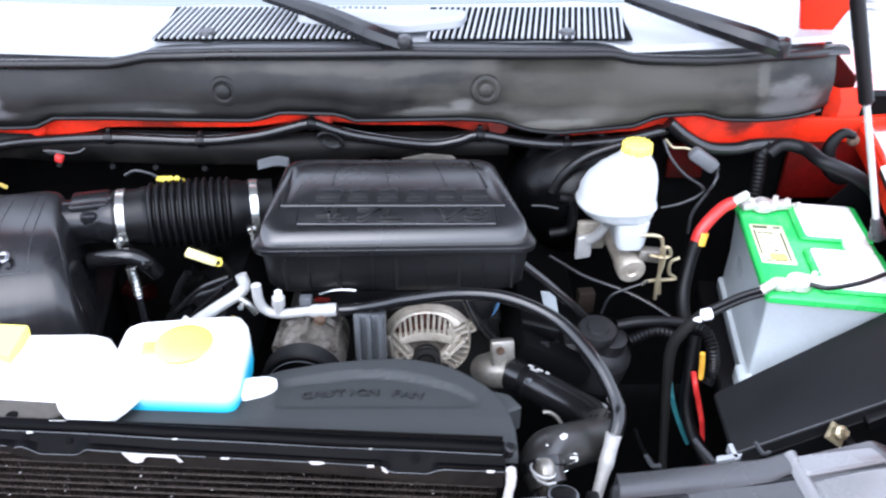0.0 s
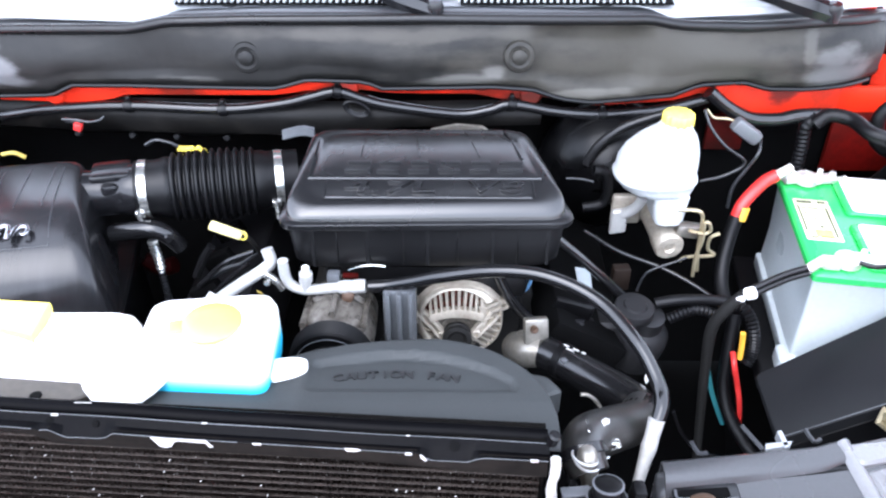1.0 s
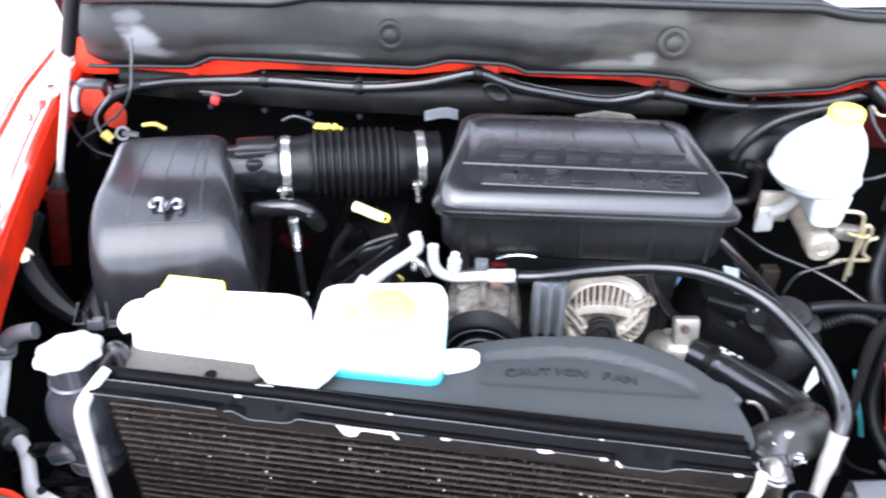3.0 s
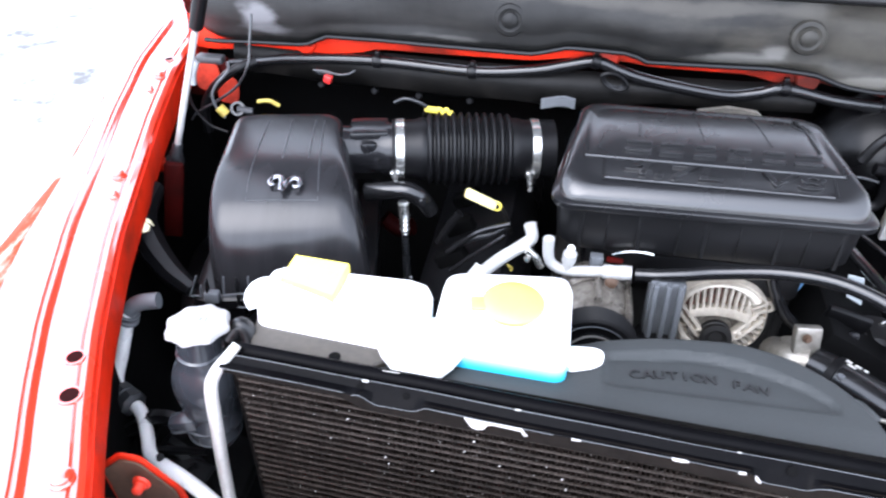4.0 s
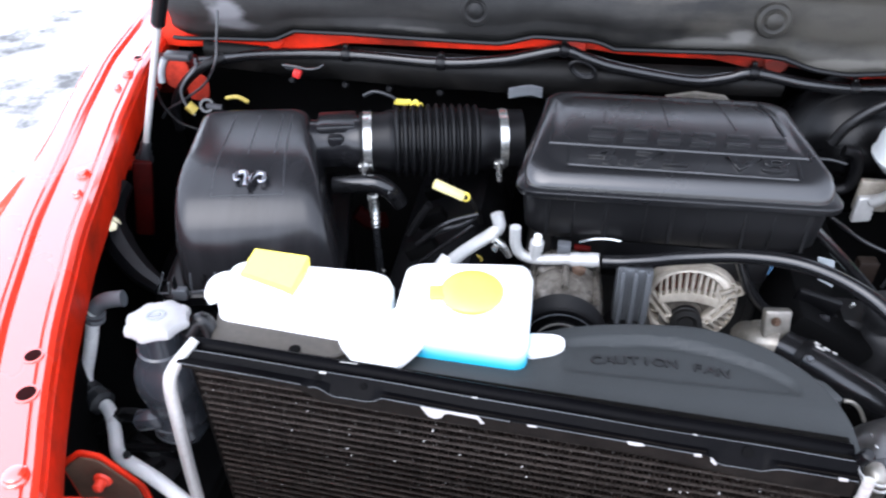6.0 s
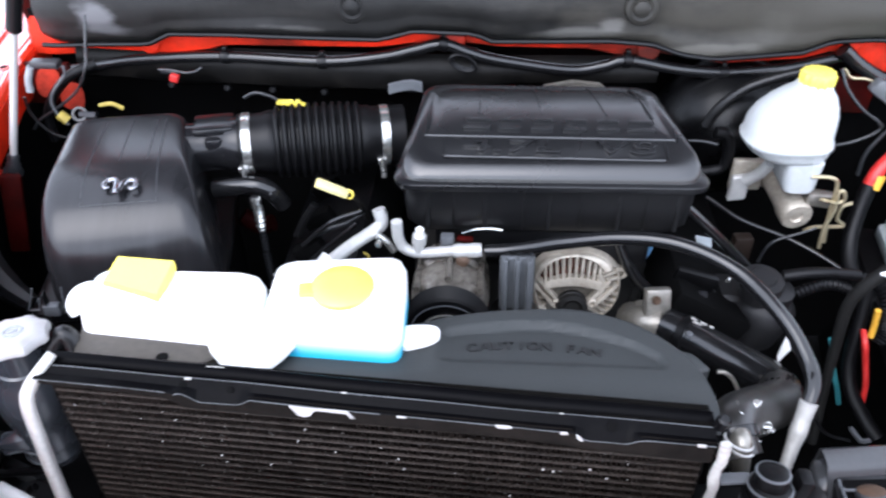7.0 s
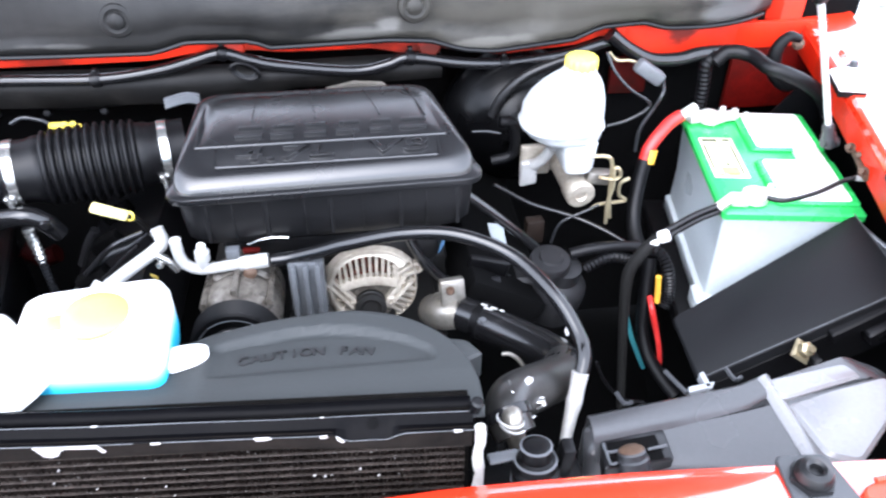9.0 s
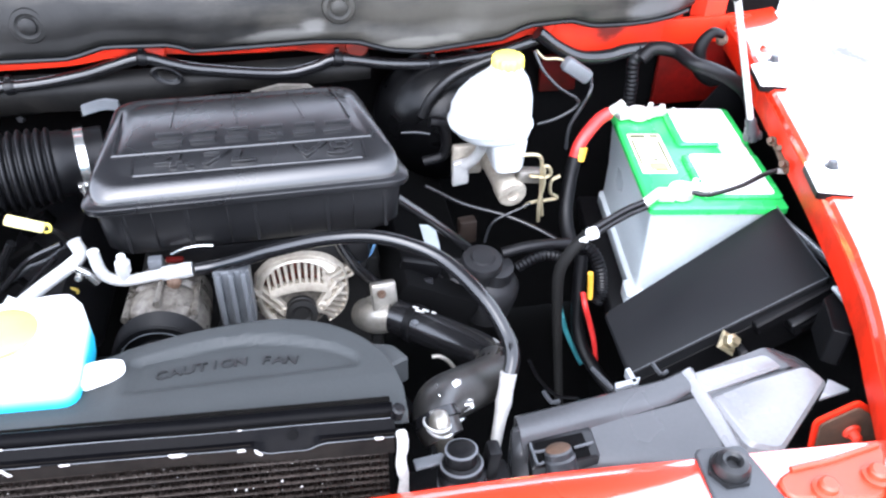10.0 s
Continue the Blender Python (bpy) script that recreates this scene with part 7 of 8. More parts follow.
part("latch_slot", fb([(0.070, -0.0985), (0.10, -0.0985), (0.10, -0.095), (0.070, -0.095)], -0.045, -0.037, 0.001, 0.0005), UNLIT, fuse)
bm = B()
lathe(bm, (0.515, 0.703, 0.925), (0.2, -0.7, 0.7), [(0.016, 0), (0.018, 0.004), (0.014, 0.008)], 4)
lathe(bm, (0.515, 0.699, 0.932), (0.2, -0.7, 0.7), [(0.010, 0), (0.010, 0.010), (0.006, 0.012), (0.005, 0.018)], 6)
part("brass_stud", bm, BRASS, fuse, "dull brass terminal stud")
bm = B()
slab(bm, [(p[0], p[1]) for p in [(0.646, 0.711, 0.995), (0.679, 0.711, 0.995), (0.649, 0.653, 0.995), (0.645, 0.679, 0.995)]], 0.992, 0.995, 0.003, 0.0008)
part("paper_tag", bm, GREY, fuse, "pale grey tag")

# ---- headlamp housing ----
lamp = thing("headlamp_housing", (0.38, 0.56, 0.86), "grey plastic back of the headlamp housing", "headlamp")
OUT = [(0.186, 0.545), (0.191, 0.580), (0.370, 0.600), (0.404, 0.611), (0.514, 0.635), (0.548, 0.614), (0.562, 0.588), (0.440, 0.498), (0.360, 0.495), (0.26, 0.512)]
bm = B()
rings = [[(p.x, p.y, z + 0.02 * (p.y - 0.5) / 0.1) for p in rounded(OUT, i, 0.008)] for i, z in ((0.0, 0.86), (0.0, 0.958), (0.003, 0.963), (0.018, 0.970), (0.03, 0.972))]
loft(bm, rings)
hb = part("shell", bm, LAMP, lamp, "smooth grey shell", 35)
bm = B()
rows = []
for i in range(12):
    x = 0.195 + 0.215 * i / 11
    y = along([(0.19, 0.578), (0.37, 0.600), (0.404, 0.611), (0.514, 0.634)], x)
    rows.append([(x, y + 0.002, 0.93), (x, y + 0.002, 0.991), (x, y - 0.003, 0.9955), (x, y - 0.018, 0.9945), (x, y - 0.0225, 0.9925), (x, y - 0.026, 0.9885), (x, y - 0.034, 0.980), (x, y - 0.042, 0.970)])
sheet(bm, rows, 0.002)
part("upper_flange", bm, LAMP, lamp, "dark grey upper flange", 40)
# Paler greys on lobe, ridge and rear step paint the sky glare.
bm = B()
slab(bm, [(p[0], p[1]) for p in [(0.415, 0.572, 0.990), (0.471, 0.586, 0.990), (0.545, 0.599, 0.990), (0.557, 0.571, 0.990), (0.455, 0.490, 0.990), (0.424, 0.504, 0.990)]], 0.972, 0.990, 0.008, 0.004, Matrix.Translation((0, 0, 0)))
part("side_lobe", bm, LOBE, lamp, "glossy side lobe, painted pale for sky glare")
bm = B()
rows = []
for i in range(9):
    t = i / 8
    x, y, w = 0.401 + 0.0195 * t, 0.607 - 0.104 * t, 0.0075 + 0.003 * t
    z = 0.9755 + 0.2 * (y - 0.5)
    rows.append([(x + k * w, y + k * w * 0.35, z + h) for k, h in ((-1, -0.004), (-0.7, 0.0006), (-0.3, 0.0015), (0.2, 0.002), (0.7, 0.0014), (1, -0.004))])
sheet(bm, rows, 0.001)
part("ridge", bm, RIDGE, hb, "raised band, painted pale for its highlight", 60)
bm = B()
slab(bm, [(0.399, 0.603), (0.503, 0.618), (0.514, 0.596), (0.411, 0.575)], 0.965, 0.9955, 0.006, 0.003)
part("back_lobe", bm, RIDGE, lamp, "rear step, painted pale for sky glare")
bm = B()
slab(bm, [(p[0], p[1]) for p in [(0.202, 0.553, 0.985), (0.273, 0.560, 0.985), (0.271, 0.521, 0.985), (0.197, 0.517, 0.985)]], 0.962, 0.985, 0.003, 0.002)
so = part("socket_frame", bm, BLACK, lamp, "black square socket opening")
bm = B()
slab(bm, [(p[0], p[1]) for p in [(0.208, 0.547, 0.986), (0.261, 0.552, 0.986), (0.261, 0.522, 0.986), (0.204, 0.518, 0.986)]], 0.9845, 0.986, 0.002, 0.0003)
part("socket_hole", bm, UNLIT, so, "dark socket opening")
bm = B()
q = Vector([(0.227, 0.531, 0.990)][0])
lathe(bm, q + Vector((0.004, -0.018, -0.022)), (-0.12, 0.45, 0.75), [(0.0165, 0), (0.0165, 0.022), (0.0145, 0.024), (0.0145, 0.030), (0.012, 0.033)], 22)
holder = part("bulb_holder", bm, TRIM, so, "grey bulb holder")
bm = B()
lathe(bm, q + Vector((0.0, -0.003, 0.003)), (-0.12, 0.45, 0.75), [(0.013, 0), (0.013, 0.003), (0.010, 0.005), (0.0, 0.0055)], 22, False)
part("bulb_cap", bm, BROWN, holder, "rust-brown bulb cap")
for pts in ([(0.203, 0.545, 0.989), (0.203, 0.534, 0.989), (0.216, 0.534, 0.989)], [(0.203, 0.534, 0.989), (0.203, 0.519, 0.989), (0.210, 0.520, 0.989)], [(0.246, 0.532, 0.989), (0.267, 0.535, 0.989)]):
    bm = B()
    pipe(bm, pts, 0.0016, 6, 2)
    part("retainer", bm, PLUG, so, "grey retaining clip")
for pts in ([(0.302, 0.638, 0.985), (0.309, 0.619, 0.985), (0.315, 0.603, 0.985)], [(0.379, 0.642, 0.975), (0.382, 0.624, 0.975), (0.391, 0.627, 0.975)], [(0.236, 0.609, 0.990), (0.240, 0.593, 0.990), (0.249, 0.594, 0.990)]):
    bm = B()
    pipe(bm, [Vector(p) for p in pts], 0.0028, 6, 2)
    part("tab", bm, TRIM, lamp, "grey edge tab")
for pts in ([(0.318, 0.608, 0.985), (0.350, 0.612, 0.985), (0.345, 0.606, 0.985), (0.316, 0.600, 0.985)], [(0.337, 0.626, 0.995), (0.343, 0.628, 0.995), (0.344, 0.604, 0.995), (0.338, 0.603, 0.995)]):
    bm = B()
    slab(bm, [(p[0], p[1]) for p in pts], 0.978, 0.990, 0.001, 0.0005)
    part("bracket_lip", bm, GREY, lamp, "pale bracket lip")
bm = B()
slab(bm, [(p[0], p[1]) for p in [(0.558, 0.573, 0.990), (0.574, 0.554, 0.990), (0.531, 0.547, 0.990), (0.543, 0.558, 0.990)]], 0.985, 0.990, 0.003, 0.001)
part("corner_tab", bm, GREY, lamp)

# ---- power-steering bottle and pipes in the dark gap ----
ps = thing("steering_reservoir", (0.235, 0.93, 0.84), "black power-steering fluid reservoir with a round cap", "reservoir")
bm = B()
PC = Vector((0.258, 0.930, 0.862))
lathe(bm, PC, (0.10, -0.15, 1), [(0.036, -0.05), (0.040, -0.02), (0.042, 0.002), (0.041, 0.016), (0.034, 0.024), (0.027, 0.030), (0.026, 0.052), (0.020, 0.054)], 32)
body = part("body", bm, PUMP, ps, "dull dark moulded body")
bm = B()
lathe(bm, (0.240, 0.922, 0.915), (0.05, -0.12, 1), [(0.024, -0.02), (0.024, 0), (0.0300, 0.002), (0.0305, 0.012), (0.0285, 0.016), (0.018, 0.0175), (0.016, 0.0205), (0.004, 0.021)], 28)
part("cap", bm, PUMP, ps, "dark grooved cap")
bm = B()
slab(bm, [(0.160, 0.884), (0.203, 0.890), (0.286, 0.877), (0.293, 0.824), (0.250, 0.820), (0.165, 0.841)], -0.03, 0.03, 0.012, 0.006, Matrix(((1, 0, 0, 0), (0, 0, 1, 0.955), (0, 1, 0, 0), (0, 0, 0, 1))))
part("pump_body", bm, PUMP, ps, "dull dark pump casting")
bm = B()
slab(bm, [(0.238, 0.938), (0.249, 0.913), (0.239, 0.888), (0.235, 0.898)], 0, 0.002, 0.002, 0.0004, Matrix(((1, 0, 0, 0), (0, 0, 1, 0.80), (0, 1, 0, 0), (0, 0, 0, 1))))
part("bright_tag", bm, WHITE, ps, "small pale tag")
bm = B()
slab(bm, [(0.160, 0.943), (0.184, 0.938), (0.200, 0.861), (0.183, 0.849)], 0, 0.002, 0.002, 0.0005, Matrix(((1, 0, 0, 0), (0, 0, 1, 1.0), (0, 1, 0, 0), (0, 0, 0, 1))))
part("metal_tab", bm, CASE, ps, "pale upright label plate")


def cable(name, label, pts, r, mat, ribs=0):
    t = thing(name, pts[len(pts) // 2], label, "cable" if "hose" not in name else "hose")
    bm = B()
    pipe(bm, pts, r, 10, 6, ribs, 0.0016 if ribs else 0)
    part("run", bm, mat, t)
    return t


cable("vacuum_hose", "thin black hose across the gap", [(0.177, 1.050, 0.979), (0.235, 1.050, 0.940), (0.303, 1.030, 0.922), (0.348, 1.000, 0.912), (0.387, 0.960, 0.903)], 0.0036, HOSEB)
cable("heater_hose", "shiny black hose beside the engine cover", [(0.122, 0.960, 1.024), (0.169, 0.960, 0.980), (0.208, 0.960, 0.942), (0.235, 0.960, 0.913)], 0.0075, HOSEB)
cable("booster_hose", "black vacuum hose rising behind the brake cylinder", [(0.202, 1.150, 1.033), (0.221, 1.150, 1.027), (0.229, 1.150, 1.000), (0.224, 1.150, 0.969), (0.191, 1.150, 0.960)], 0.009, LOOM)
cable("vacuum_pipe", "short bright pipe beside the cover", [(0.149, 1.100, 1.046), (0.171, 1.100, 1.045), (0.193, 1.100, 1.040)], 0.0022, WIRE)
cable("washer_hose", "black hose looping behind the brake reservoir", [(0.196, 1.190, 1.022), (0.213, 1.190, 1.057), (0.248, 1.190, 1.090), (0.297, 1.190, 1.110), (0.338, 1.190, 1.121)], 0.008, RUBBER)
cable("clutch_cable", "thin bare cable down the dark gap", [(0.269, 1.020, 0.881), (0.275, 1.020, 0.908), (0.287, 1.020, 0.924), (0.322, 1.020, 0.940), (0.339, 1.020, 0.949)], 0.002, WIRE)
cable("loom_branch", "black loom running to the fuse box", [(0.276, 0.940, 0.920), (0.310, 0.940, 0.927), (0.345, 0.940, 0.928), (0.380, 0.940, 0.925)], 0.0085, LOOM)
cable("steering_pipe", "dark ribbed hose by the steering reservoir", [(0.298, 0.930, 0.898), (0.322, 0.930, 0.912), (0.343, 0.930, 0.916), (0.366, 0.930, 0.908)], 0.009, LOOM, 160)
cable("ground_wire", "thin dark wire hanging in the gap", [(0.278, 0.780, 0.856), (0.296, 0.780, 0.814), (0.326, 0.780, 0.774), (0.362, 0.780, 0.760)], 0.0022, LOOM)
cable("sensor_wire", "grey wire looping beside the brake reservoir", [(0.375, 1.180, 1.128), (0.388, 1.170, 1.101), (0.415, 1.160, 1.072), (0.450, 1.160, 1.047), (0.447, 1.160, 1.032), (0.417, 1.160, 1.015), (0.385, 1.160, 1.007)], 0.0026, WIRE)
cable("sensor_wire", "grey wire dropping from a pale connector", [(0.473, 1.170, 1.079), (0.462, 1.140, 1.072), (0.450, 1.140, 1.043), (0.434, 1.140, 1.008), (0.433, 1.140, 0.967)], 0.0028, WIRE)
cable("yellow_wire", "thin yellow wire at the firewall", [(0.379, 1.180, 1.128), (0.393, 1.180, 1.114), (0.415, 1.180, 1.112), (0.439, 1.180, 1.103)], 0.0022, BRASS)
cable("push_clip", "pale push-in clip on a thin stalk", [(0.448, 0.970, 0.798), (0.462, 0.970, 0.798), (0.475, 0.970, 0.798), (0.485, 0.970, 0.796)], [0.0018, 0.0018, 0.0048, 0.0042], CASE)
conn = thing("firewall_connector", [(0.446, 1.170, 1.095)][0], "pale grey wiring connector at the firewall", "connector")
bm = B()
box(bm, [(0.446, 1.170, 1.095)][0], (0.055, 0.02, 0.024), (0, 35, 0), 0.006)
part("shell", bm, PLUG, conn)
cable("firewall_loom", "black wiring loom branching at the firewall", [(0.404, 1.260, 1.124), (0.437, 1.260, 1.098), (0.481, 1.260, 1.075), (0.532, 1.260, 1.072), (0.570, 1.260, 1.080), (0.621, 1.260, 1.081)], 0.0125, HOSEB)
cable("firewall_loom", "black wiring loom dropping behind the battery", [(0.596, 1.250, 1.083), (0.580, 1.250, 1.064), (0.583, 1.250, 1.026), (0.585, 1.250, 0.982)], 0.012, LOOM, 120)
cable("heater_pipe", "thick black hose curving along the red firewall", [(0.589, 1.240, 1.073), (0.610, 1.240, 1.090), (0.641, 1.220, 1.091), (0.654, 1.180, 1.087), (0.677, 1.165, 1.082), (0.716, 1.155, 1.065), (0.753, 1.150, 1.034), (0.784, 1.150, 0.967)], 0.0125, LOOM)
cable("corner_pipe", "dark fitting in the firewall's corner", [(0.743, 1.220, 1.046), (0.722, 1.220, 1.034), (0.696, 1.220, 1.052), (0.683, 1.220, 1.080), (0.686, 1.220, 1.105), (0.700, 1.220, 1.121), (0.720, 1.220, 1.116)], [0.012, 0.014, 0.015, 0.013, 0.011, 0.009, 0.007], LOWBLACK)
apron = thing("battery_shield", (0.70, 1.12, 0.95), "black sheet shield behind the battery", "shield")
bm = B()
loft(bm, [[(p[0], p[1] + o, p[2]) for p in [(0.694, 1.205, 0.983), (0.744, 1.205, 1.046), (0.779, 1.205, 1.032), (0.864, 1.205, 0.849), (0.792, 1.205, 0.818)]] for o in (0, 0.004)])
part("sheet", bm, LOWBLACK, apron)
bm = B()
bolt(bm, [(0.738, 1.250, 1.094)][0], (-0.5, -0.8, 0.3), 0.007, 0.010)
part("corner_bolt", bm, BROWN, apron, "rusty bolt")

cable("fuel_pipe", "glossy dark hose slanting down to the thermostat", [(0.034, 0.930, 0.984), (0.044, 0.930, 0.959), (0.060, 0.930, 0.928), (0.083, 0.930, 0.900), (0.118, 0.930, 0.875)], 0.0085, HOSEB)
cable("blue_wire", "pale blue wire curling beside the engine", [(0.072, 0.960, 0.923), (0.081, 0.960, 0.930), (0.087, 0.960, 0.946), (0.088, 0.960, 0.961), (0.081, 0.960, 0.972)], 0.0026, surf("blue_wire", (0.10, 0.22, 0.38), 0.45, var=0.1, bump=0.02))
cable("coolant_hose", "short black elbow hose by the valve cover", [(0.130, 0.950, 0.856), (0.136, 0.940, 0.879), (0.149, 0.930, 0.894), (0.165, 0.930, 0.887), (0.175, 0.940, 0.854)], 0.012, SATIN)
cable("drain_hose", "thin dark hose low beside the steering reservoir", [(0.147, 0.930, 0.920), (0.175, 0.930, 0.896), (0.201, 0.930, 0.863), (0.211, 0.930, 0.829)], 0.006, RUBBER)
# Small steel blocks added in place of bright spots deep in the bay.
for p, a in (([(0.047, 0.940, 0.968)][0], 0.006), ([(0.046, 0.940, 0.940)][0], 0.005), ([(0.197, 0.930, 0.918)][0], 0.006), ([(0.145, 0.920, 0.873)][0], 0.005)):
    t = thing("hose_clip", p, "small bright steel block deep in the bay", "clip")
    bm = B()
    box(bm, p, (a, a * 0.7, a * 1.6), (10, 20, 0), a * 0.25)
    part("clip", bm, STEEL, t)
cable("overflow_pipe", "short pale pipe under the radiator hose", [(0.131, 0.720, 0.950), (0.140, 0.720, 0.949), (0.151, 0.720, 0.939), (0.162, 0.720, 0.920)], 0.0026, ALU)
sp = thing("apron_plate", [(0.629, 0.663, 1.000)][0], "black apron bracket with a pale bent plate", "bracket")
bm = B()
slab(bm, [(p[0], p[1]) for p in [(0.608, 0.676, 1.020), (0.628, 0.685, 1.020), (0.625, 0.632, 1.020), (0.604, 0.612, 1.020), (0.588, 0.624, 1.020)]], 0.96, 1.012, 0.003, 0.001)
part("block", bm, LOWBLACK, sp)
bm = B()
loft(bm, [[(p[0], p[1], p[2] + o) for p in [(0.624, 0.687, 1.018), (0.647, 0.686, 1.018), (0.626, 0.633, 1.018)]] for o in (0, 0.002)])
part("plate", bm, CASE, sp, "pale bent plate")


# ---- wiring across the firewall ----
HARN = [(-0.896, 1.278, 1.057), (-0.840, 1.271, 1.069), (-0.742, 1.261, 1.088), (-0.589, 1.249, 1.101), (-0.425, 1.240, 1.099), (-0.328, 1.237, 1.110), (-0.271, 1.236, 1.124), (-0.226, 1.236, 1.134), (-0.187, 1.236, 1.121), (-0.140, 1.236, 1.108), (-0.025, 1.239, 1.091), (0.031, 1.241, 1.098), (0.068, 1.243, 1.108), (0.146, 1.247, 1.093), (0.225, 1.253, 1.084), (0.283, 1.258, 1.086), (0.341, 1.263, 1.092), (0.420, 1.272, 1.109)]
harness = thing("wiring_harness", HARN[7], "thick black taped wiring harness along the firewall", "harness")
bm = B()
pipe(bm, HARN, 0.0095, 14)
part("main_run", bm, HOSEB, harness, "smooth black taped bundle")
for i in (3, 4, 7, 12, 14):
    p, q = Vector(HARN[i]), Vector(HARN[i + 1])
    bm = B()
    lathe(bm, p - (q - p).normalized() * 0.008, q - p, [(0.0095, 0), (0.0118, 0.002), (0.0118, 0.012), (0.0095, 0.016)], 16)
    box(bm, p + Vector((0, 0.002, 0.013)), (0.008, 0.01, 0.010), (0, 0, 0), 0.002)
    part("tape_wrap", bm, BLACK, harness)
duct = thing("firewall_duct", (-0.6, 1.27, 1.03), "dark insulation duct below the harness", "duct")
bm = B()
rows = []
for i in range(34):
    x = -0.86 + 0.98 * i / 33
    y = cowl_y(x) + 0.015
    low = 1.030 + 0.030 * ease((x + 0.22) / 0.10)
    rows.append([(x, y + 0.02, 1.108), (x, y + 0.002, 1.098), (x, y - 0.004, 1.082), (x, y + 0.002, (low + 1.075) / 2), (x, y + 0.022, low + 0.010 + 0.004 * math.sin(30 * x)), (x, y + 0.06, low)])
sheet(bm, rows, 0.004)
part("shell", bm, DUCT, duct, "", 45)
for x in (-0.70, -0.60, -0.52, -0.43):
    bm = B()
    lathe(bm, (x, cowl_y(x) + 0.030, 1.038), (0, -1, 0.3), [(0.006, 0), (0.006, 0.010), (0.004, 0.012)], 10)
    part("stud", bm, LOOM, duct)
bm = B()
loft(bm, [[(-0.194 + r * 1.3 * math.cos(t), 1.222 + d, 1.108 + r * 0.8 * math.sin(t) - 0.35 * r * math.cos(t)) for t in [k * math.pi / 10 for k in range(20)]] for r, d in ((0.017, 0.004), (0.018, 0.0), (0.016, -0.002), (0.012, 0.0), (0.011, 0.006))], False)
part("grommet", bm, LOOM, duct, "open black rubber grommet")
clip = thing("loom_clip", [(-0.662, 1.205, 1.086)][0], "small red and pale wiring clip under the harness", "clip")
bm = B()
box(bm, [(-0.665, 1.205, 1.083)][0], (0.014, 0.012, 0.014), (0, 20, 0), 0.003)
part("red_tab", bm, REDWIRE, clip, "red tab")
bm = B()
pipe(bm, [(-0.690, 1.207, 1.096), (-0.666, 1.207, 1.095), (-0.647, 1.207, 1.091), (-0.628, 1.207, 1.094), (-0.617, 1.207, 1.101)], 0.002, 6)
box(bm, [(-0.673, 1.210, 1.091)][0], (0.03, 0.008, 0.008), (0, 10, 0), 0.002)
part("pale_wire", bm, WIRE, clip)

# ---- left corner: wires, connector, bulbs of colour behind the air box ----
cable("corner_wire", "grey wire looping in the corner by the fender", [(-0.782, 1.200, 1.189), (-0.782, 1.180, 1.156), (-0.778, 1.150, 1.126), (-0.803, 1.150, 1.086), (-0.843, 1.150, 1.055), (-0.884, 1.150, 1.030), (-0.899, 1.150, 1.013)], 0.0022, WIRE)
cable("corner_wire", "grey wire curling over the inner fender", [(-0.808, 1.140, 1.131), (-0.811, 1.140, 1.115), (-0.836, 1.140, 1.089), (-0.847, 1.140, 1.068), (-0.842, 1.140, 1.043), (-0.831, 1.140, 1.028)], 0.0022, PLUG)
cable("corner_wire", "dark wire hanging beside the strut", [(-0.875, 1.120, 1.087), (-0.875, 1.120, 1.062), (-0.863, 1.120, 1.037), (-0.848, 1.120, 1.022), (-0.821, 1.120, 1.013)], 0.0025, LOOM)
cable("corner_loom", "black loom bending down in the corner", [(-0.777, 1.180, 1.117), (-0.814, 1.160, 1.105), (-0.866, 1.180, 1.058), (-0.887, 1.180, 1.020), (-0.889, 1.180, 0.975)], 0.008, LOOM)
pl = thing("corner_connector", [(-0.847, 1.160, 1.125)][0], "grey wiring connector by the hood hinge", "connector")
bm = B()
box(bm, [(-0.847, 1.160, 1.125)][0], (0.045, 0.02, 0.012), (0, 0, 0), 0.003)
part("shell", bm, TRIM, pl)
bm = B()
pipe(bm, [(-0.867, 1.150, 1.124), (-0.878, 1.150, 1.102), (-0.882, 1.150, 1.082)], 0.006, 8, 6, 200, 0.0015)
part("boot", bm, GREY, pl)
for pts, mat, name, label, r in (([(-0.828, 1.120, 1.059), (-0.817, 1.120, 1.047)], DULLYEL, "yellow_plug", "dull yellow plug in the corner", 0.008), ([(-0.800, 1.130, 1.053), (-0.774, 1.130, 1.051)], WIRE, "grey_ring", "grey ring clip behind the air box", 0.006), ([(-0.763, 1.130, 1.070), (-0.743, 1.130, 1.073), (-0.726, 1.130, 1.065)], DULLYEL, "yellow_clip", "dull yellow clip behind the air box", 0.0034)):
    t = thing(name, pts[0], label, "clip")
    bm = B()
    pipe(bm, pts, r, 8)
    if "ring" in name:
        lathe(bm, pts[0], (0.2, -0.8, 0.6), [(0.012, 0), (0.012, 0.005), (0.008, 0.005), (0.008, 0)], 14, False)
    part("shape", bm, mat, t)
# bright brackets behind the cover
for pts, name, label, mat in (([(-0.303, 1.130, 1.104), (-0.280, 1.130, 1.110), (-0.268, 1.130, 1.1115), (-0.252, 1.130, 1.108)], "lift_bracket", "dull metal bracket behind the intake hose", PLUG), ([(-0.068, 1.160, 1.092), (-0.026, 1.160, 1.101), (0.017, 1.160, 1.097), (0.026, 1.160, 1.089)], "foil_shield", "dull silver shield edge behind the cover", ALU)):
    t = thing(name, pts[0], label, "bracket")
    bm = B()
    loft(bm, [[Vector(p) + Vector((0, 0, 0.008)), Vector(p) + Vector((0, 0.006, 0.009)), Vector(p) + Vector((0, 0.012, -0.009)), Vector(p) + Vector((0, 0.0, -0.006))] for p in pts])
    part("plate", bm, mat, t)
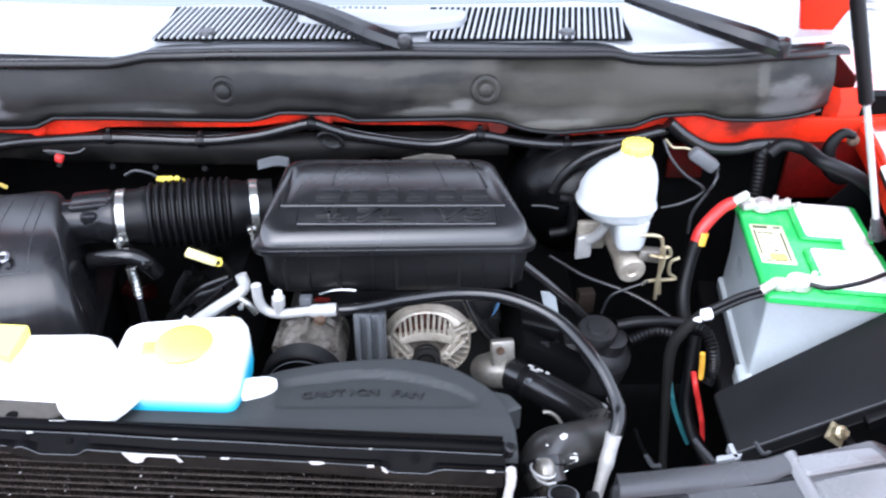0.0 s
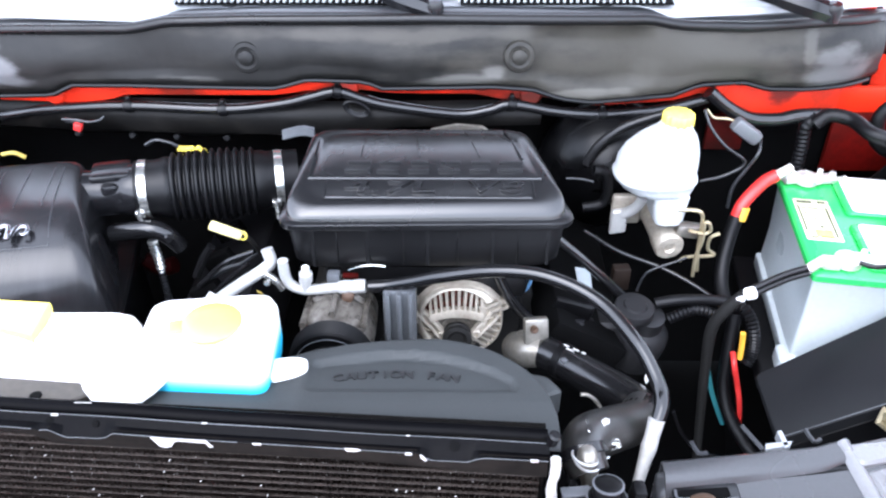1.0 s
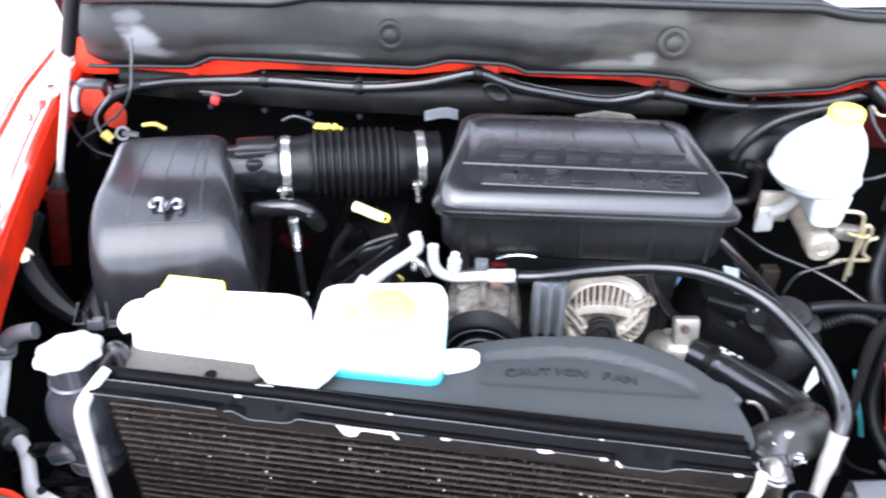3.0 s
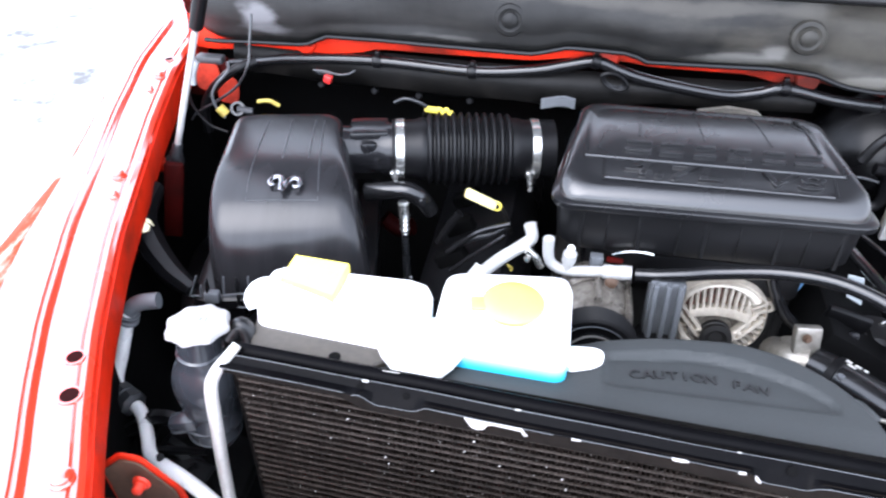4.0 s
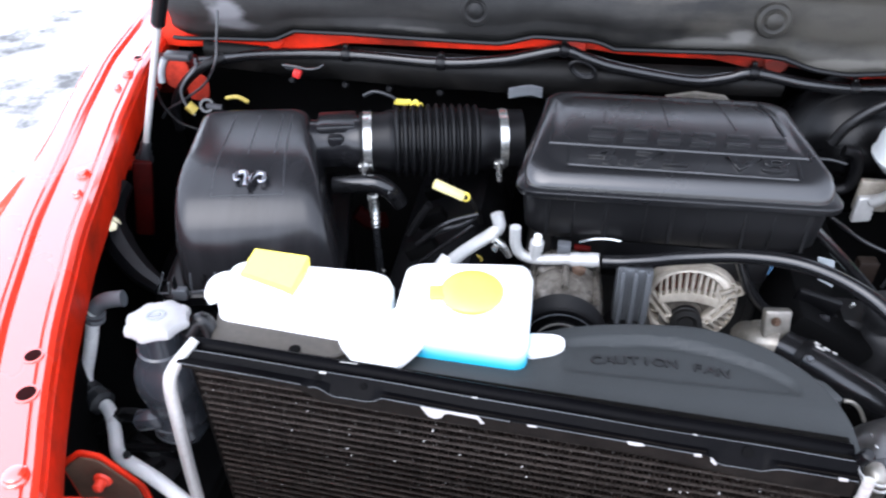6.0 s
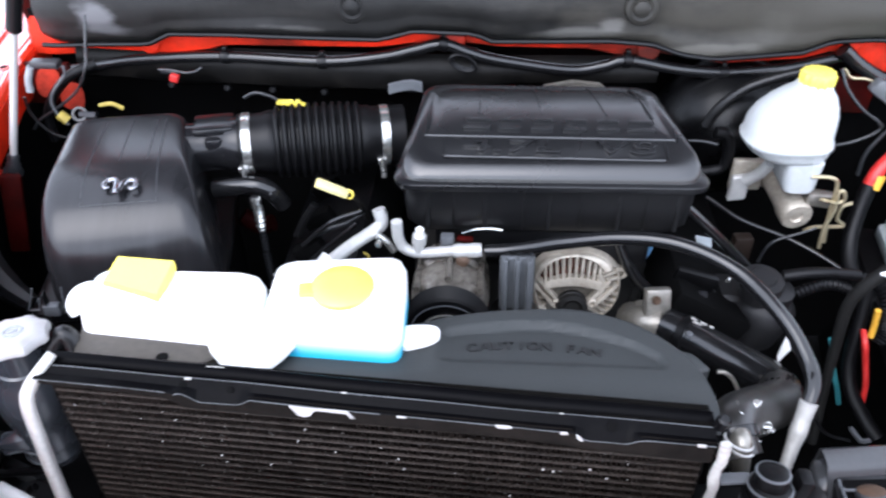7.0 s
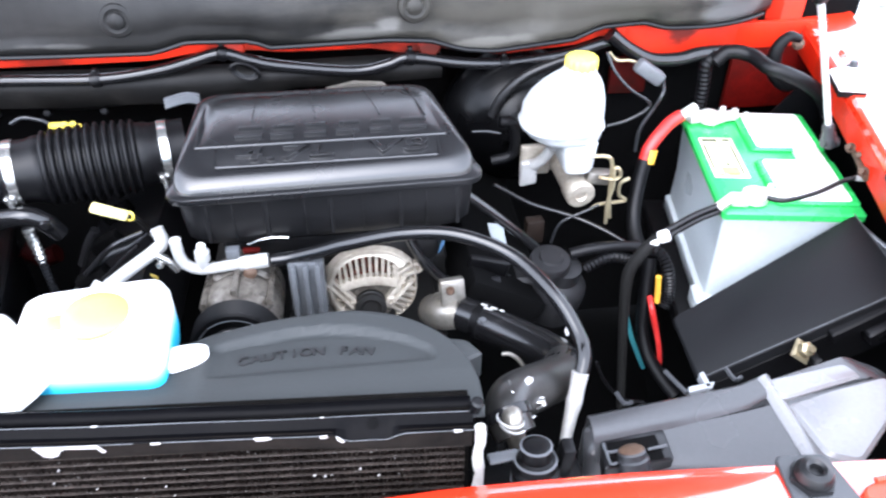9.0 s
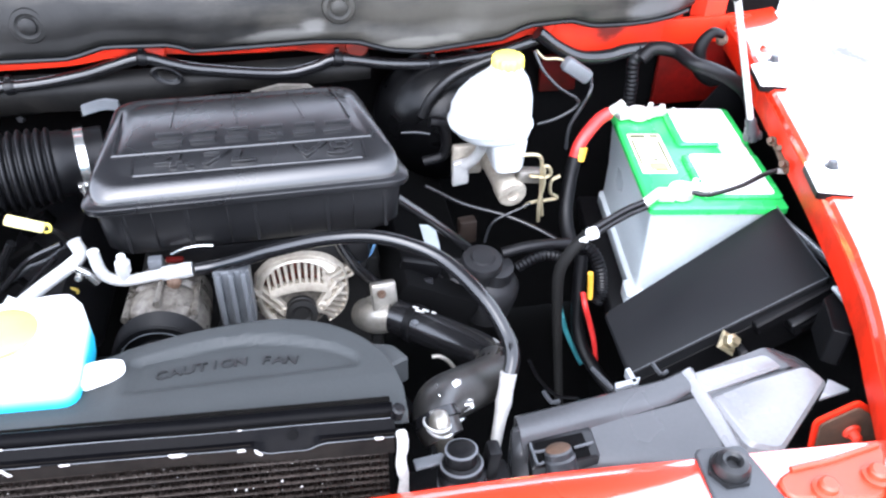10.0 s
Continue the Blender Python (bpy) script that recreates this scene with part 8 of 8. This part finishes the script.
cable("pale_lead", "pale thin lead behind the intake hose", [(-0.543, 1.170, 1.067), (-0.524, 1.170, 1.076), (-0.501, 1.170, 1.071), (-0.489, 1.170, 1.064)], 0.003, WIRE)
# black strap and clutter by the left apron
st = thing("apron_bracket", [(-0.837, 0.860, 0.981)][0], "black bracket with a rusty bolt on the wheel apron", "bracket")
bm = B()
pipe(bm, [(-0.851, 0.930, 1.025), (-0.852, 0.880, 1.005), (-0.832, 0.850, 0.979), (-0.791, 0.820, 0.956), (-0.751, 0.800, 0.946)], [0.012, 0.02, 0.022, 0.018, 0.012], 8)
part("arm", bm, BLACK, st)
bm = B()
bolt(bm, [(-0.839, 0.855, 1.005)][0], (0.6, -0.7, 0.5), 0.009, 0.008)
part("bolt", bm, BRASS, st, "rusty pale bolt")
lb = thing("filler_bracket", (-0.66, 0.62, 0.85), "black moulded bracket below the filler neck", "bracket")
bm = B()
for pts in ([(-0.774, 0.620, 0.857), (-0.725, 0.620, 0.892), (-0.680, 0.620, 0.886)], [(-0.711, 0.600, 0.875), (-0.686, 0.600, 0.847), (-0.669, 0.600, 0.816)], [(-0.732, 0.620, 0.895), (-0.754, 0.620, 0.839), (-0.778, 0.620, 0.809)]):
    pipe(bm, pts, 0.010, 6)
part("frame", bm, BLACK, lb)
bm = B()
box(bm, (-0.70, 0.62, 0.80), (0.16, 0.10, 0.06), (0, 15, 0), 0.01)
part("tray", bm, UNLIT, lb)
# low clutter filling the dark gap left of the engine
for i, (pts, r) in enumerate((([(-0.417, 0.950, 0.942), (-0.372, 0.950, 0.985), (-0.324, 0.950, 1.007)], 0.006), ([(-0.408, 0.930, 0.926), (-0.368, 0.930, 0.965), (-0.329, 0.930, 1.001)], 0.005), ([(-0.439, 1.000, 0.922), (-0.421, 1.000, 0.957), (-0.405, 1.000, 0.981)], 0.010))):
    cable("engine_wire", "shiny dark wiring on the engine's flank", pts, r * 0.7, HOSEB)
cable("yellow_wire", "thin yellow wire loop behind the pipe", [(-0.345, 0.930, 0.937), (-0.331, 0.930, 0.931), (-0.317, 0.930, 0.941), (-0.326, 0.930, 0.948), (-0.335, 0.930, 0.945)], 0.0022, DULLYEL)
cable("engine_strap", "grey flat wiring strap on the engine's flank", [(-0.418, 0.965, 0.921), (-0.405, 0.965, 0.945), (-0.381, 0.965, 0.962), (-0.352, 0.965, 0.974), (-0.325, 0.965, 0.993)], [0.0035, 0.0055, 0.0045, 0.003, 0.0022], TRIM)
relay = thing("relay_box", (0.241, 1.030, 0.906), "dull brown relay box deep in the bay", "relay")
bm = B()
box(bm, (0.241, 1.030, 0.902), (0.028, 0.02, 0.042), (0, 0, 5), 0.003)
part("case", bm, surf("dark_brown_plastic", (0.012, 0.008, 0.006), 0.5, var=0.2, bump=0.05, spec=0.2), relay)
cable("red_heat_shield_edge", "red body steel deep in the bay, darkened for shade", [(-0.538, 1.050, 0.921), (-0.514, 1.050, 0.902), (-0.490, 1.050, 0.909)], 0.014, DEEPRED)
